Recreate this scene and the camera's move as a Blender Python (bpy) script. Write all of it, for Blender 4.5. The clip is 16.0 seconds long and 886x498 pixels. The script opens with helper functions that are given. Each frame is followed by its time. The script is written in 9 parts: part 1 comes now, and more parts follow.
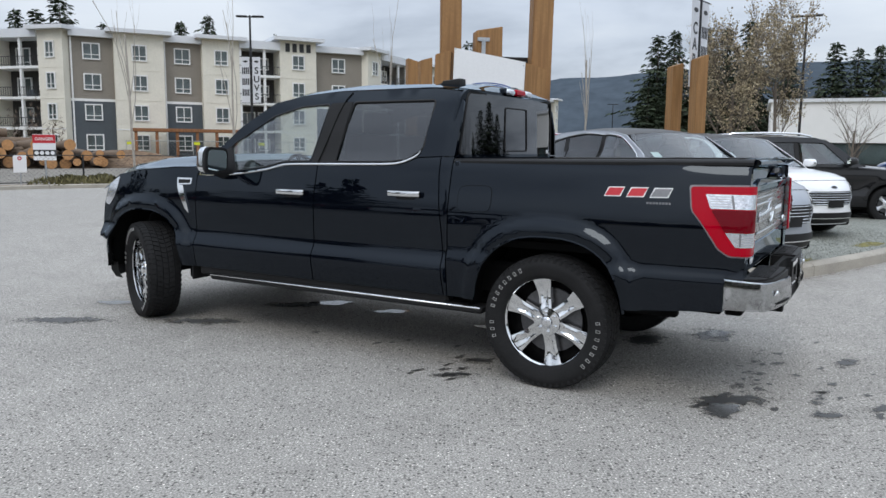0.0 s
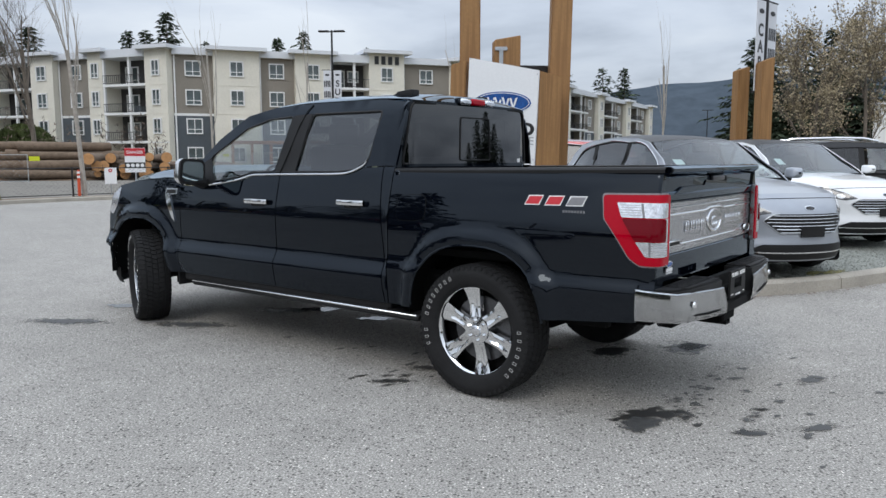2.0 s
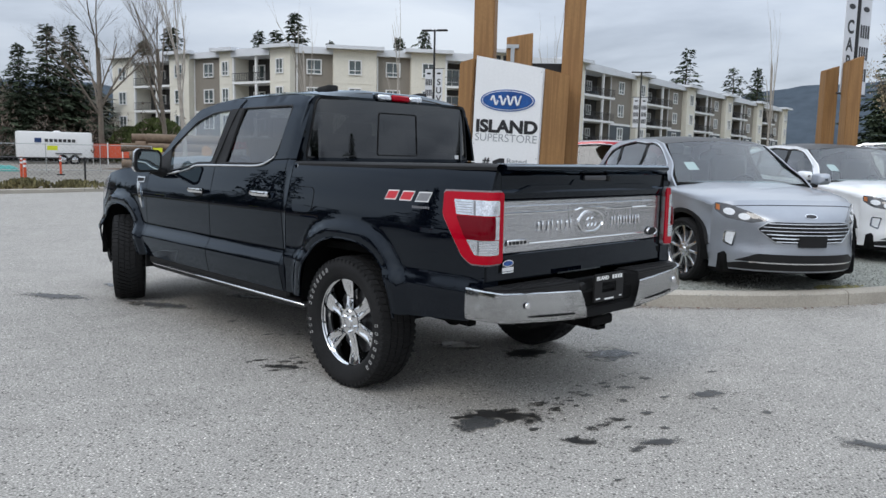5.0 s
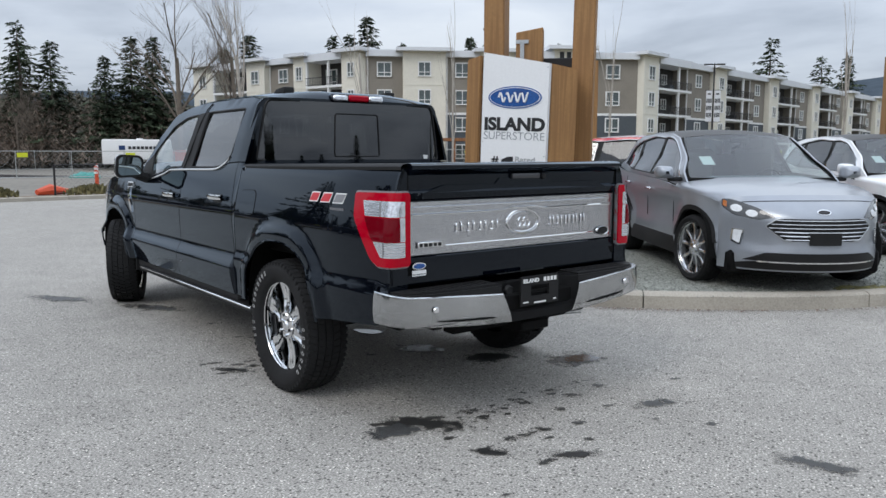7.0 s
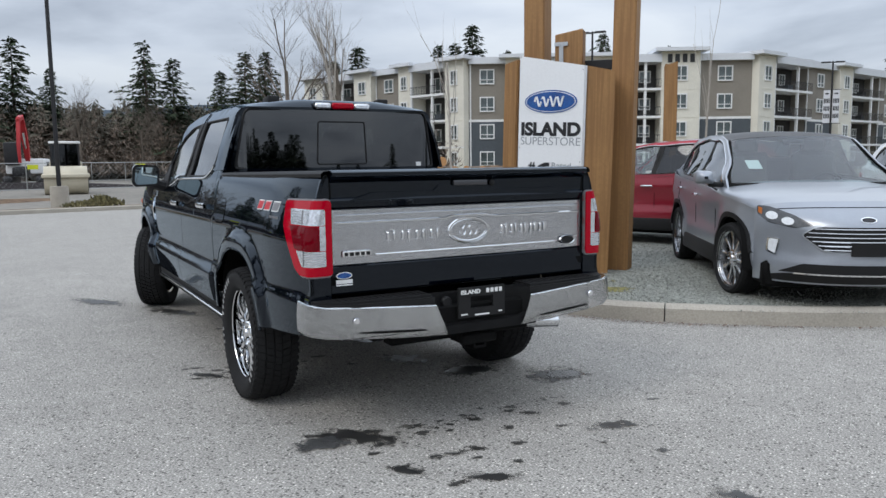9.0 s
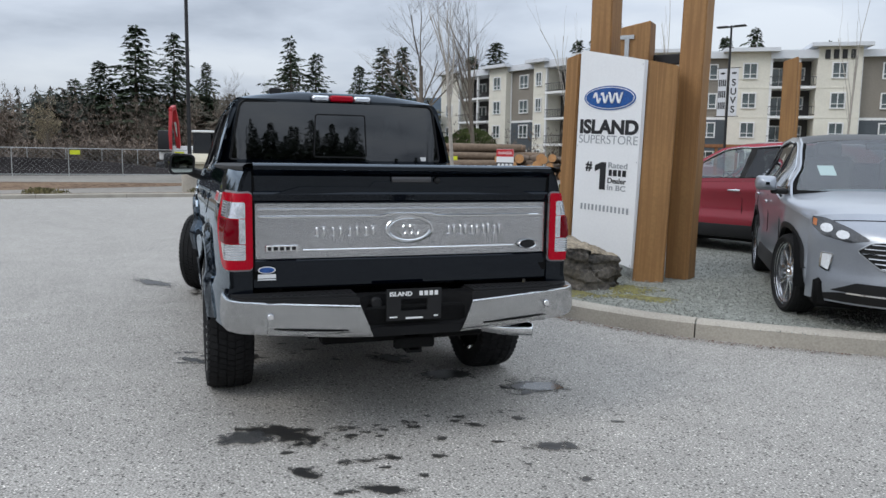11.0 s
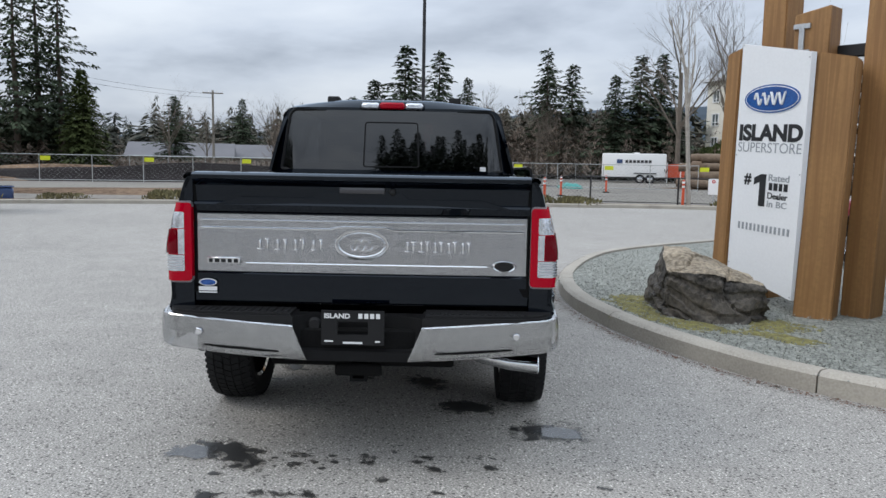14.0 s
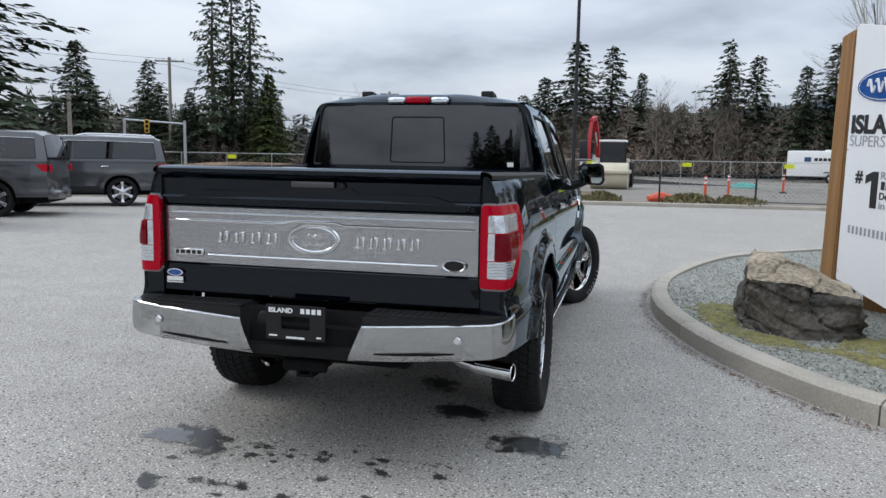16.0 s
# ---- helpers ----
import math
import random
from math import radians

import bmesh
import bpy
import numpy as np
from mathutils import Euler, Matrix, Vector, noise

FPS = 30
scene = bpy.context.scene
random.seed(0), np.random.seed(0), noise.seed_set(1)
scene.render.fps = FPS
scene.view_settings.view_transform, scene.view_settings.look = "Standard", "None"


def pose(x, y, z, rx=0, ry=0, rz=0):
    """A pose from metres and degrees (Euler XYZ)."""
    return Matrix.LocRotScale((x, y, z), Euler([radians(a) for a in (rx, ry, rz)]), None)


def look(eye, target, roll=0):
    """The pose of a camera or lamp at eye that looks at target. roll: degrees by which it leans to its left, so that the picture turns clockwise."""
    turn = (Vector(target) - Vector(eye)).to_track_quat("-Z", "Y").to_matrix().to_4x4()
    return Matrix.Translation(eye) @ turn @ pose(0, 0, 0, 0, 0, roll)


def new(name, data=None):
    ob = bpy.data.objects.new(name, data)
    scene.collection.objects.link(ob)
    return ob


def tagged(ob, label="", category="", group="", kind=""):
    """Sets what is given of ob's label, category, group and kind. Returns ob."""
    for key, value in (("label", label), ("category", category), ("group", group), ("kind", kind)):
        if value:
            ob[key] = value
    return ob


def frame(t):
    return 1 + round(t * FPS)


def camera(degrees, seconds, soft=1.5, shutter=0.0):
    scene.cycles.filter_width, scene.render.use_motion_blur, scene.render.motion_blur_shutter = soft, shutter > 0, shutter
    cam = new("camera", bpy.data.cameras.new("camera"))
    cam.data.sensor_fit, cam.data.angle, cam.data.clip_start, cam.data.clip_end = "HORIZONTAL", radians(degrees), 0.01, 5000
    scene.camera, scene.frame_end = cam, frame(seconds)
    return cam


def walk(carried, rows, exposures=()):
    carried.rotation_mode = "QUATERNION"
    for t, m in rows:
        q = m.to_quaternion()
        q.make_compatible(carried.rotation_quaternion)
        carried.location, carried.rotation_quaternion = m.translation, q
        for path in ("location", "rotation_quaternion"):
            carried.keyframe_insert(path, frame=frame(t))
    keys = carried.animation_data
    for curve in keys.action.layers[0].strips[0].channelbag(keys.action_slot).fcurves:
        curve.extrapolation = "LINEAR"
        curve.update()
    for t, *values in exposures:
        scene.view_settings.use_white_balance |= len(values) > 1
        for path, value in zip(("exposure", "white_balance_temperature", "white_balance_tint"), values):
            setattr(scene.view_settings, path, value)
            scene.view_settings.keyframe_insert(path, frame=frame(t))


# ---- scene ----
cam = camera(60.3, 16.0)
METRES, EYE, TILT, LEAN, TURN = 8.065, 1.459, 0.0, 1.4, 0.0
ROWS = [
    (0.0, 0.0, 0.0, 0.0, 0.25, -7.54, -1.9),
    (0.5, 0.0319, -0.0036, 0.002, 2.05, -7.58, -1.83),
    (1.0, 0.0603, -0.0028, 0.0012, 3.77, -7.47, -1.77),
    (1.5, 0.0906, 0.0012, 0.002, 5.5, -7.29, -1.6),
    (2.0, 0.125, 0.0008, 0.0037, 7.29, -7.05, -1.33),
    (2.5, 0.1561, 0.0029, 0.0038, 9.02, -6.88, -1.06),
    (3.0, 0.1867, 0.0121, 0.0042, 10.79, -6.77, -0.98),
    (3.5, 0.2179, 0.0179, 0.0045, 12.37, -6.81, -1.35),
    (4.0, 0.2514, 0.0207, 0.0059, 13.82, -6.99, -1.92),
    (6.5, 0.3824, 0.068, 0.0075, 20.64, -7.73, -1.87),
    (7.0, 0.4071, 0.0833, 0.01, 22.26, -7.63, -1.31),
    (7.5, 0.4359, 0.0959, 0.0112, 24.17, -7.4, -0.79),
    (8.0, 0.4603, 0.1082, 0.0106, 26.19, -7.25, -0.53),
    (8.5, 0.481, 0.1276, 0.0106, 28.29, -7.19, -0.44),
    (11.0, 0.5943, 0.2423, 0.0142, 40.86, -7.79, -1.95),
    (11.5, 0.6143, 0.2685, 0.0152, 44.2, -7.79, -1.98),
    (12.0, 0.6267, 0.299, 0.0151, 47.61, -7.73, -1.93),
    (12.5, 0.6376, 0.3287, 0.0158, 50.94, -7.67, -2.03),
    (13.0, 0.653, 0.3587, 0.0176, 54.25, -7.61, -1.93),
    (13.5, 0.6609, 0.3905, 0.0164, 57.47, -7.57, -1.85),
    (14.0, 0.6691, 0.4222, 0.0178, 60.55, -7.59, -1.72),
    (14.5, 0.6822, 0.455, 0.0181, 63.7, -7.69, -1.62),
    (15.0, 0.6908, 0.484, 0.0183, 66.96, -7.81, -1.58),
    (15.5, 0.6945, 0.5158, 0.0182, 70.4, -7.96, -1.46),
    (16.0, 0.7019, 0.5488, 0.0181, 73.72, -8.06, -1.42),
]
walk(cam, [(t, pose(0, 0, EYE, TILT, LEAN, TURN) @ pose(METRES * x, METRES * y, METRES * z, 90 + pitch, roll, yaw)) for t, x, y, z, yaw, pitch, roll in ROWS], [(0.0, 0.33, 6400, 10), (12.0, 0.33, 6400, 10), (14.0, 0.38, 6400, 10), (16.0, 0.40, 6400, 10)])

# ---- sky and light ----
world = bpy.data.worlds.new("overcast_sky")
scene.world = world
world.use_nodes = True
wt = world.node_tree
wt.nodes.clear()
w_out = wt.nodes.new("ShaderNodeOutputWorld")
w_bg = wt.nodes.new("ShaderNodeBackground")
w_sky = wt.nodes.new("ShaderNodeTexSky")
w_sky.sky_type = "NISHITA"
w_sky.sun_disc = False
w_sky.sun_elevation = radians(42)
w_sky.sun_rotation = radians(200)
w_sky.dust_density = 3.0
w_skyk = wt.nodes.new("ShaderNodeVectorMath")
w_skyk.operation = "SCALE"
w_skyk.inputs[3].default_value = 0.10
wt.links.new(w_sky.outputs[0], w_skyk.inputs[0])
w_co = wt.nodes.new("ShaderNodeTexCoord")
w_sep = wt.nodes.new("ShaderNodeSeparateXYZ")
wt.links.new(w_co.outputs["Generated"], w_sep.inputs[0])
# cloud layer: directions projected on a flat layer overhead
w_add = wt.nodes.new("ShaderNodeMath")
w_add.operation = "ADD"
w_add.inputs[1].default_value = 0.16
wt.links.new(w_sep.outputs[2], w_add.inputs[0])
w_max = wt.nodes.new("ShaderNodeMath")
w_max.operation = "MAXIMUM"
w_max.inputs[1].default_value = 0.06
wt.links.new(w_add.outputs[0], w_max.inputs[0])
w_div = wt.nodes.new("ShaderNodeVectorMath")
w_div.operation = "DIVIDE"
w_cmb = wt.nodes.new("ShaderNodeCombineXYZ")
for i in range(3):
    wt.links.new(w_max.outputs[0], w_cmb.inputs[i])
wt.links.new(w_co.outputs["Generated"], w_div.inputs[0])
wt.links.new(w_cmb.outputs[0], w_div.inputs[1])
w_n1 = wt.nodes.new("ShaderNodeTexNoise")
w_n1.inputs["Scale"].default_value = 0.85
w_n1.inputs["Detail"].default_value = 7
w_n1.inputs["Roughness"].default_value = 0.52
w_n1.inputs["Distortion"].default_value = 0.25
wt.links.new(w_div.outputs[0], w_n1.inputs["Vector"])
w_r1 = wt.nodes.new("ShaderNodeValToRGB")
w_r1.color_ramp.elements[0].position = 0.32
w_r1.color_ramp.elements[0].color = (0.315, 0.355, 0.42, 1)
w_r1.color_ramp.elements[1].position = 0.66
w_r1.color_ramp.elements[1].color = (0.61, 0.655, 0.71, 1)
e = w_r1.color_ramp.elements.new(0.48)
e.color = (0.485, 0.535, 0.61, 1)
wt.links.new(w_n1.outputs["Fac"], w_r1.inputs[0])
# an overcast sky is brighter overhead than at the horizon
w_up = wt.nodes.new("ShaderNodeMapRange")
w_up.inputs["From Min"].default_value = 0.0
w_up.inputs["From Max"].default_value = 1.0
w_up.inputs["To Min"].default_value = 0.80
w_up.inputs["To Max"].default_value = 2.5
wt.links.new(w_sep.outputs[2], w_up.inputs["Value"])
w_cl = wt.nodes.new("ShaderNodeVectorMath")
w_cl.operation = "SCALE"
wt.links.new(w_r1.outputs[0], w_cl.inputs[0])
wt.links.new(w_up.outputs[0], w_cl.inputs[3])
w_mix = wt.nodes.new("ShaderNodeMix")
w_mix.data_type = "RGBA"
w_mix.inputs[0].default_value = 0.9
wt.links.new(w_skyk.outputs[0], w_mix.inputs[6])
wt.links.new(w_cl.outputs[0], w_mix.inputs[7])
wt.links.new(w_mix.outputs[2], w_bg.inputs[0])
w_bg.inputs[1].default_value = 1.0
wt.links.new(w_bg.outputs[0], w_out.inputs[0])

sun = new("sun", bpy.data.lights.new("sun", "SUN"))
sun.data.energy = 0.7
sun.data.angle = radians(25)
sun.data.color = (1.0, 0.96, 0.9)
sun.matrix_world = look((-12, -26, 34), (0, 6, 0))

# ---- helpers of this scene ----


def part(name, bm, material, parent=None, label="", smooth=40.0, at=None):
    """One mesh object from a bmesh; under parent when given."""
    me = bpy.data.meshes.new(name)
    bm.normal_update()
    bm.to_mesh(me)
    bm.free()
    for m in material if isinstance(material, (list, tuple)) else (material,):
        me.materials.append(m)
    if smooth:
        me.polygons.foreach_set("use_smooth", [True] * len(me.polygons))
        me.set_sharp_from_angle(angle=radians(smooth))
    ob = new(name, me)
    if parent is not None:
        ob.parent = parent
    if at is not None:
        ob.matrix_local = at
    if label:
        ob["label"] = label
    return ob


def share(name, source, parent, at, label=""):
    """Another object on the mesh of source."""
    ob = new(name, source.data)
    ob.parent = parent
    ob.matrix_local = at
    if label:
        ob["label"] = label
    return ob


def thing(name, at, label, category, group="", kind=""):
    ob = new(name)
    ob.empty_display_size = 0.2
    ob.matrix_world = at
    return tagged(ob, label, category, group, kind)


def add_box(bm, cx, cy, cz, sx, sy, sz, bevel=0.0, m=None, seg=1, mi=0):
    r = bmesh.ops.create_cube(bm, size=1.0)
    vs = r["verts"]
    bmesh.ops.scale(bm, vec=(sx, sy, sz), verts=vs)
    if bevel > 0:
        es = list({e for v in vs for e in v.link_edges})
        b = bmesh.ops.bevel(bm, geom=es, offset=bevel, segments=seg, affect="EDGES", profile=0.6)
        vs = list({v for f in b["faces"] for v in f.verts} | {v for v in vs if v.is_valid})
    mm = Matrix.Translation((cx, cy, cz))
    if m is not None:
        mm = m @ mm
    bmesh.ops.transform(bm, matrix=mm, verts=vs)
    if mi:
        for f in {f for v in vs for f in v.link_faces}:
            f.material_index = mi
    return vs


def box(sx, sy, sz, bevel=0.0, c=(0, 0, 0), seg=1):
    bm = bmesh.new()
    add_box(bm, c[0], c[1], c[2], sx, sy, sz, bevel, seg=seg)
    return bm


def add_tube(bm, pts, radius, n=8, cap=True):
    """A round bar along a list of points; radius a number or one per point."""
    rings = []
    k = len(pts)
    pts = [Vector(p) for p in pts]
    ref = None
    for i, p in enumerate(pts):
        d = (pts[min(i + 1, k - 1)] - pts[max(i - 1, 0)]).normalized()
        if ref is None:
            ref = d.orthogonal().normalized()
        ref = (ref - d * ref.dot(d)).normalized()
        s = d.cross(ref)
        r = radius[i] if isinstance(radius, (list, tuple)) else radius
        rings.append([bm.verts.new(p + (ref * math.cos(a) + s * math.sin(a)) * r) for a in (2 * math.pi * j / n for j in range(n))])
    for a, b in zip(rings, rings[1:]):
        for j in range(n):
            bm.faces.new((a[j], a[(j + 1) % n], b[(j + 1) % n], b[j]))
    if cap:
        bm.faces.new(rings[0][::-1])
        bm.faces.new(rings[-1])


def tube(pts, radius, n=8):
    bm = bmesh.new()
    add_tube(bm, pts, radius, n)
    return bm


def add_lathe(bm, profile, n=32, m=None, close=False):
    """Turns (radius, height) points round the z axis."""
    rows = []
    for r, h in profile:
        if r < 1e-6:
            rows.append([bm.verts.new((0, 0, h))])
        else:
            rows.append([bm.verts.new((r * math.cos(2 * math.pi * j / n), r * math.sin(2 * math.pi * j / n), h)) for j in range(n)])
    pairs = list(zip(rows, rows[1:])) + ([(rows[-1], rows[0])] if close else [])
    for a, b in pairs:
        for j in range(n):
            k = (j + 1) % n
            q = [a[j % len(a)], a[k % len(a)], b[k % len(b)], b[j % len(b)]]
            q = [v for i, v in enumerate(q) if v not in q[:i]]
            if len(q) > 2:
                bm.faces.new(q)
    vs = [v for row in rows for v in row]
    if m is not None:
        bmesh.ops.transform(bm, matrix=m, verts=vs)
    return vs


def lathe(profile, n=32, m=None, close=False):
    bm = bmesh.new()
    add_lathe(bm, profile, n, m, close)
    bmesh.ops.recalc_face_normals(bm, faces=bm.faces)
    return bm


def add_prism(bm, outline, depth, m=None):
    """A flat outline (x, y) pulled up by depth along z."""
    a = [bm.verts.new((p[0], p[1], 0)) for p in outline]
    b = [bm.verts.new((p[0], p[1], depth)) for p in outline]
    n = len(a)
    fs = [bm.faces.new(a[::-1]), bm.faces.new(b)]
    for i in range(n):
        fs.append(bm.faces.new((a[i], a[(i + 1) % n], b[(i + 1) % n], b[i])))
    bmesh.ops.recalc_face_normals(bm, faces=fs)
    if m is not None:
        bmesh.ops.transform(bm, matrix=m, verts=a + b)
    return a + b


def prism(outline, depth, m=None, bevel=0.0):
    bm = bmesh.new()
    add_prism(bm, outline, depth, m)
    if bevel:
        bmesh.ops.bevel(bm, geom=list(bm.edges), offset=bevel, segments=1, affect="EDGES")
    return bm


def grid_surface(rows, thick=0.0):
    """Quads over rows of points, all rows of one length; pulled down to a thickness."""
    bm = bmesh.new()
    vs = [[bm.verts.new(p) for p in row] for row in rows]
    for a, b in zip(vs, vs[1:]):
        for i in range(len(a) - 1):
            bm.faces.new((a[i], a[i + 1], b[i + 1], b[i]))
    if thick:
        bmesh.ops.solidify(bm, geom=list(bm.faces), thickness=thick)
        bmesh.ops.recalc_face_normals(bm, faces=bm.faces)
    return bm


def lerp(table, x):
    """Straight interpolation in a table of (x, y), x rising."""
    if x <= table[0][0]:
        return table[0][1]
    for (a, p), (b, q) in zip(table, table[1:]):
        if x <= b:
            return p + (q - p) * (x - a) / (b - a)
    return table[-1][1]


def smooth01(x):
    x = min(1.0, max(0.0, x))
    return x * x * (3 - 2 * x)

def lettering(text, x, z, size, m, name, bold=0.0, width=1.0, parent=None, y=-0.0325, align="LEFT", font_y=1.0):
    cu = bpy.data.curves.new(name, "FONT")
    cu.body = text
    cu.size = size
    cu.extrude = 0.0015
    cu.offset = bold
    cu.align_x = align
    tmp = bpy.data.objects.new(name, cu)
    scene.collection.objects.link(tmp)
    bpy.context.view_layer.update()
    me = bpy.data.meshes.new_from_object(tmp.evaluated_get(bpy.context.evaluated_depsgraph_get()))
    bpy.data.objects.remove(tmp)
    me.materials.clear()
    me.materials.append(m)
    ob = new(name, me)
    ob.parent = parent
    ob.matrix_local = pose(x, y, z, 90, 0, 0) @ Matrix.Diagonal((width, font_y, 1, 1))
    return ob


def fitted(ob, x0, x1, z0, z1):
    """Stretches lettering to its printed width and height, baseline at z0."""
    xs = [v.co.x for v in ob.data.vertices]
    ys = [v.co.y for v in ob.data.vertices]
    kx, ky = (x1 - x0) / (max(xs) - min(xs)), (z1 - z0) / (max(ys) - min(ys))
    y = ob.location.y
    ob.matrix_local = pose(x0 - kx * min(xs), y, z0 - ky * min(ys), 90, 0, 0) @ Matrix.Diagonal((kx, ky, 1, 1))
    return ob


# ---- materials ----


def mat(name, color, rough=0.6, metal=0.0, vary=0.12, scale=6.0, fine=80.0, bump=0.15, coat=0.0, tint=None, emit=0.0, spec=0.5, bump_d=0.01, island=0.0):
    """A surface with two scales of variation: blotches at scale, grain at fine, both in metres."""
    m = bpy.data.materials.new(name)
    m.use_nodes = True
    t = m.node_tree
    b = t.nodes["Principled BSDF"]
    b.inputs["Roughness"].default_value = rough
    b.inputs["Metallic"].default_value = metal
    b.inputs["Specular IOR Level"].default_value = spec
    b.inputs["Coat Weight"].default_value = coat
    b.inputs["Coat Roughness"].default_value = 0.02
    b.inputs["Coat IOR"].default_value = 1.5 if coat >= 1.0 else 1.36
    co = t.nodes.new("ShaderNodeTexCoord")
    n1 = t.nodes.new("ShaderNodeTexNoise")
    n1.inputs["Scale"].default_value = scale
    n1.inputs["Detail"].default_value = 5
    n2 = t.nodes.new("ShaderNodeTexNoise")
    n2.inputs["Scale"].default_value = fine
    n2.inputs["Detail"].default_value = 3
    for n in (n1, n2):
        t.links.new(co.outputs["Object"], n.inputs["Vector"])
    mixn = t.nodes.new("ShaderNodeMath")
    mixn.operation = "MULTIPLY_ADD"
    mixn.inputs[1].default_value = 0.5
    t.links.new(n2.outputs["Fac"], mixn.inputs[0])
    hal = t.nodes.new("ShaderNodeMath")
    hal.operation = "MULTIPLY"
    hal.inputs[1].default_value = 0.5
    t.links.new(n1.outputs["Fac"], hal.inputs[0])
    t.links.new(hal.outputs[0], mixn.inputs[2])
    ramp = t.nodes.new("ShaderNodeValToRGB")
    lo = [c * (1 - vary) for c in color]
    hi = [min(1, c * (1 + vary)) for c in (tint or color)]
    ramp.color_ramp.elements[0].position = 0.36
    ramp.color_ramp.elements[0].color = (*lo, 1)
    ramp.color_ramp.elements[1].position = 0.64
    ramp.color_ramp.elements[1].color = (*hi, 1)
    t.links.new(mixn.outputs[0], ramp.inputs[0])
    out = ramp.outputs[0]
    if island:
        info = t.nodes.new("ShaderNodeNewGeometry")
        mr = t.nodes.new("ShaderNodeMapRange")
        mr.inputs["To Min"].default_value = 1 - island
        mr.inputs["To Max"].default_value = 1 + island
        t.links.new(info.outputs["Random Per Island"], mr.inputs["Value"])
        sc = t.nodes.new("ShaderNodeVectorMath")
        sc.operation = "SCALE"
        t.links.new(out, sc.inputs[0])
        t.links.new(mr.outputs[0], sc.inputs[3])
        out = sc.outputs[0]
    t.links.new(out, b.inputs["Base Color"])
    if bump:
        bp = t.nodes.new("ShaderNodeBump")
        bp.inputs["Strength"].default_value = bump
        bp.inputs["Distance"].default_value = bump_d
        t.links.new(mixn.outputs[0], bp.inputs["Height"])
        t.links.new(bp.outputs[0], b.inputs["Normal"])
    if emit:
        b.inputs["Emission Color"].default_value = (*color, 1)
        b.inputs["Emission Strength"].default_value = emit
    return m


def glass_mat(name, color, rough=0.0, see=0.5, base=0.05):
    """A thin pane: mirror gloss by Fresnel over a tinted see-through."""
    m = bpy.data.materials.new(name)
    m.use_nodes = True
    t = m.node_tree
    t.nodes.clear()
    o = t.nodes.new("ShaderNodeOutputMaterial")
    tr = t.nodes.new("ShaderNodeBsdfTransparent")
    tr.inputs[0].default_value = (*[c * see for c in color], 1)
    gl = t.nodes.new("ShaderNodeBsdfGlossy")
    gl.inputs["Roughness"].default_value = rough
    gl.inputs["Color"].default_value = (0.95, 0.97, 1, 1)
    lw = t.nodes.new("ShaderNodeLayerWeight")
    lw.inputs[0].default_value = 0.5
    pw = t.nodes.new("ShaderNodeMath")
    pw.operation = "POWER"
    pw.inputs[1].default_value = 4.0
    t.links.new(lw.outputs["Facing"], pw.inputs[0])
    fr = t.nodes.new("ShaderNodeMath")
    fr.operation = "MULTIPLY_ADD"
    fr.inputs[1].default_value = 0.92
    fr.inputs[2].default_value = base
    t.links.new(pw.outputs[0], fr.inputs[0])
    mx = t.nodes.new("ShaderNodeMixShader")
    t.links.new(fr.outputs[0], mx.inputs[0])
    t.links.new(tr.outputs[0], mx.inputs[1])
    t.links.new(gl.outputs[0], mx.inputs[2])
    t.links.new(mx.outputs[0], o.inputs[0])
    return m


def lacquer_mat(name, color, base=0.016, gain=0.8, power=3.0, gloss=(0.9, 0.95, 1.0), rough=0.012):
    """Deep polished paint: a matt ground under a mirror that strengthens towards grazing view."""
    m = mat(name, color, 0.6, vary=0.05, bump=0, spec=0.0)
    t = m.node_tree
    b = t.nodes["Principled BSDF"]
    o = t.nodes["Material Output"]
    gl = t.nodes.new("ShaderNodeBsdfGlossy")
    gl.inputs["Roughness"].default_value = rough
    gl.inputs["Color"].default_value = (*gloss, 1)
    lw = t.nodes.new("ShaderNodeLayerWeight")
    lw.inputs[0].default_value = 0.5
    pw = t.nodes.new("ShaderNodeMath")
    pw.operation = "POWER"
    pw.inputs[1].default_value = power
    t.links.new(lw.outputs["Facing"], pw.inputs[0])
    fr = t.nodes.new("ShaderNodeMath")
    fr.operation = "MULTIPLY_ADD"
    fr.inputs[1].default_value = gain
    fr.inputs[2].default_value = base
    t.links.new(pw.outputs[0], fr.inputs[0])
    mx = t.nodes.new("ShaderNodeMixShader")
    t.links.new(fr.outputs[0], mx.inputs[0])
    t.links.new(b.outputs[0], mx.inputs[1])
    t.links.new(gl.outputs[0], mx.inputs[2])
    t.links.new(mx.outputs[0], o.inputs["Surface"])
    return m


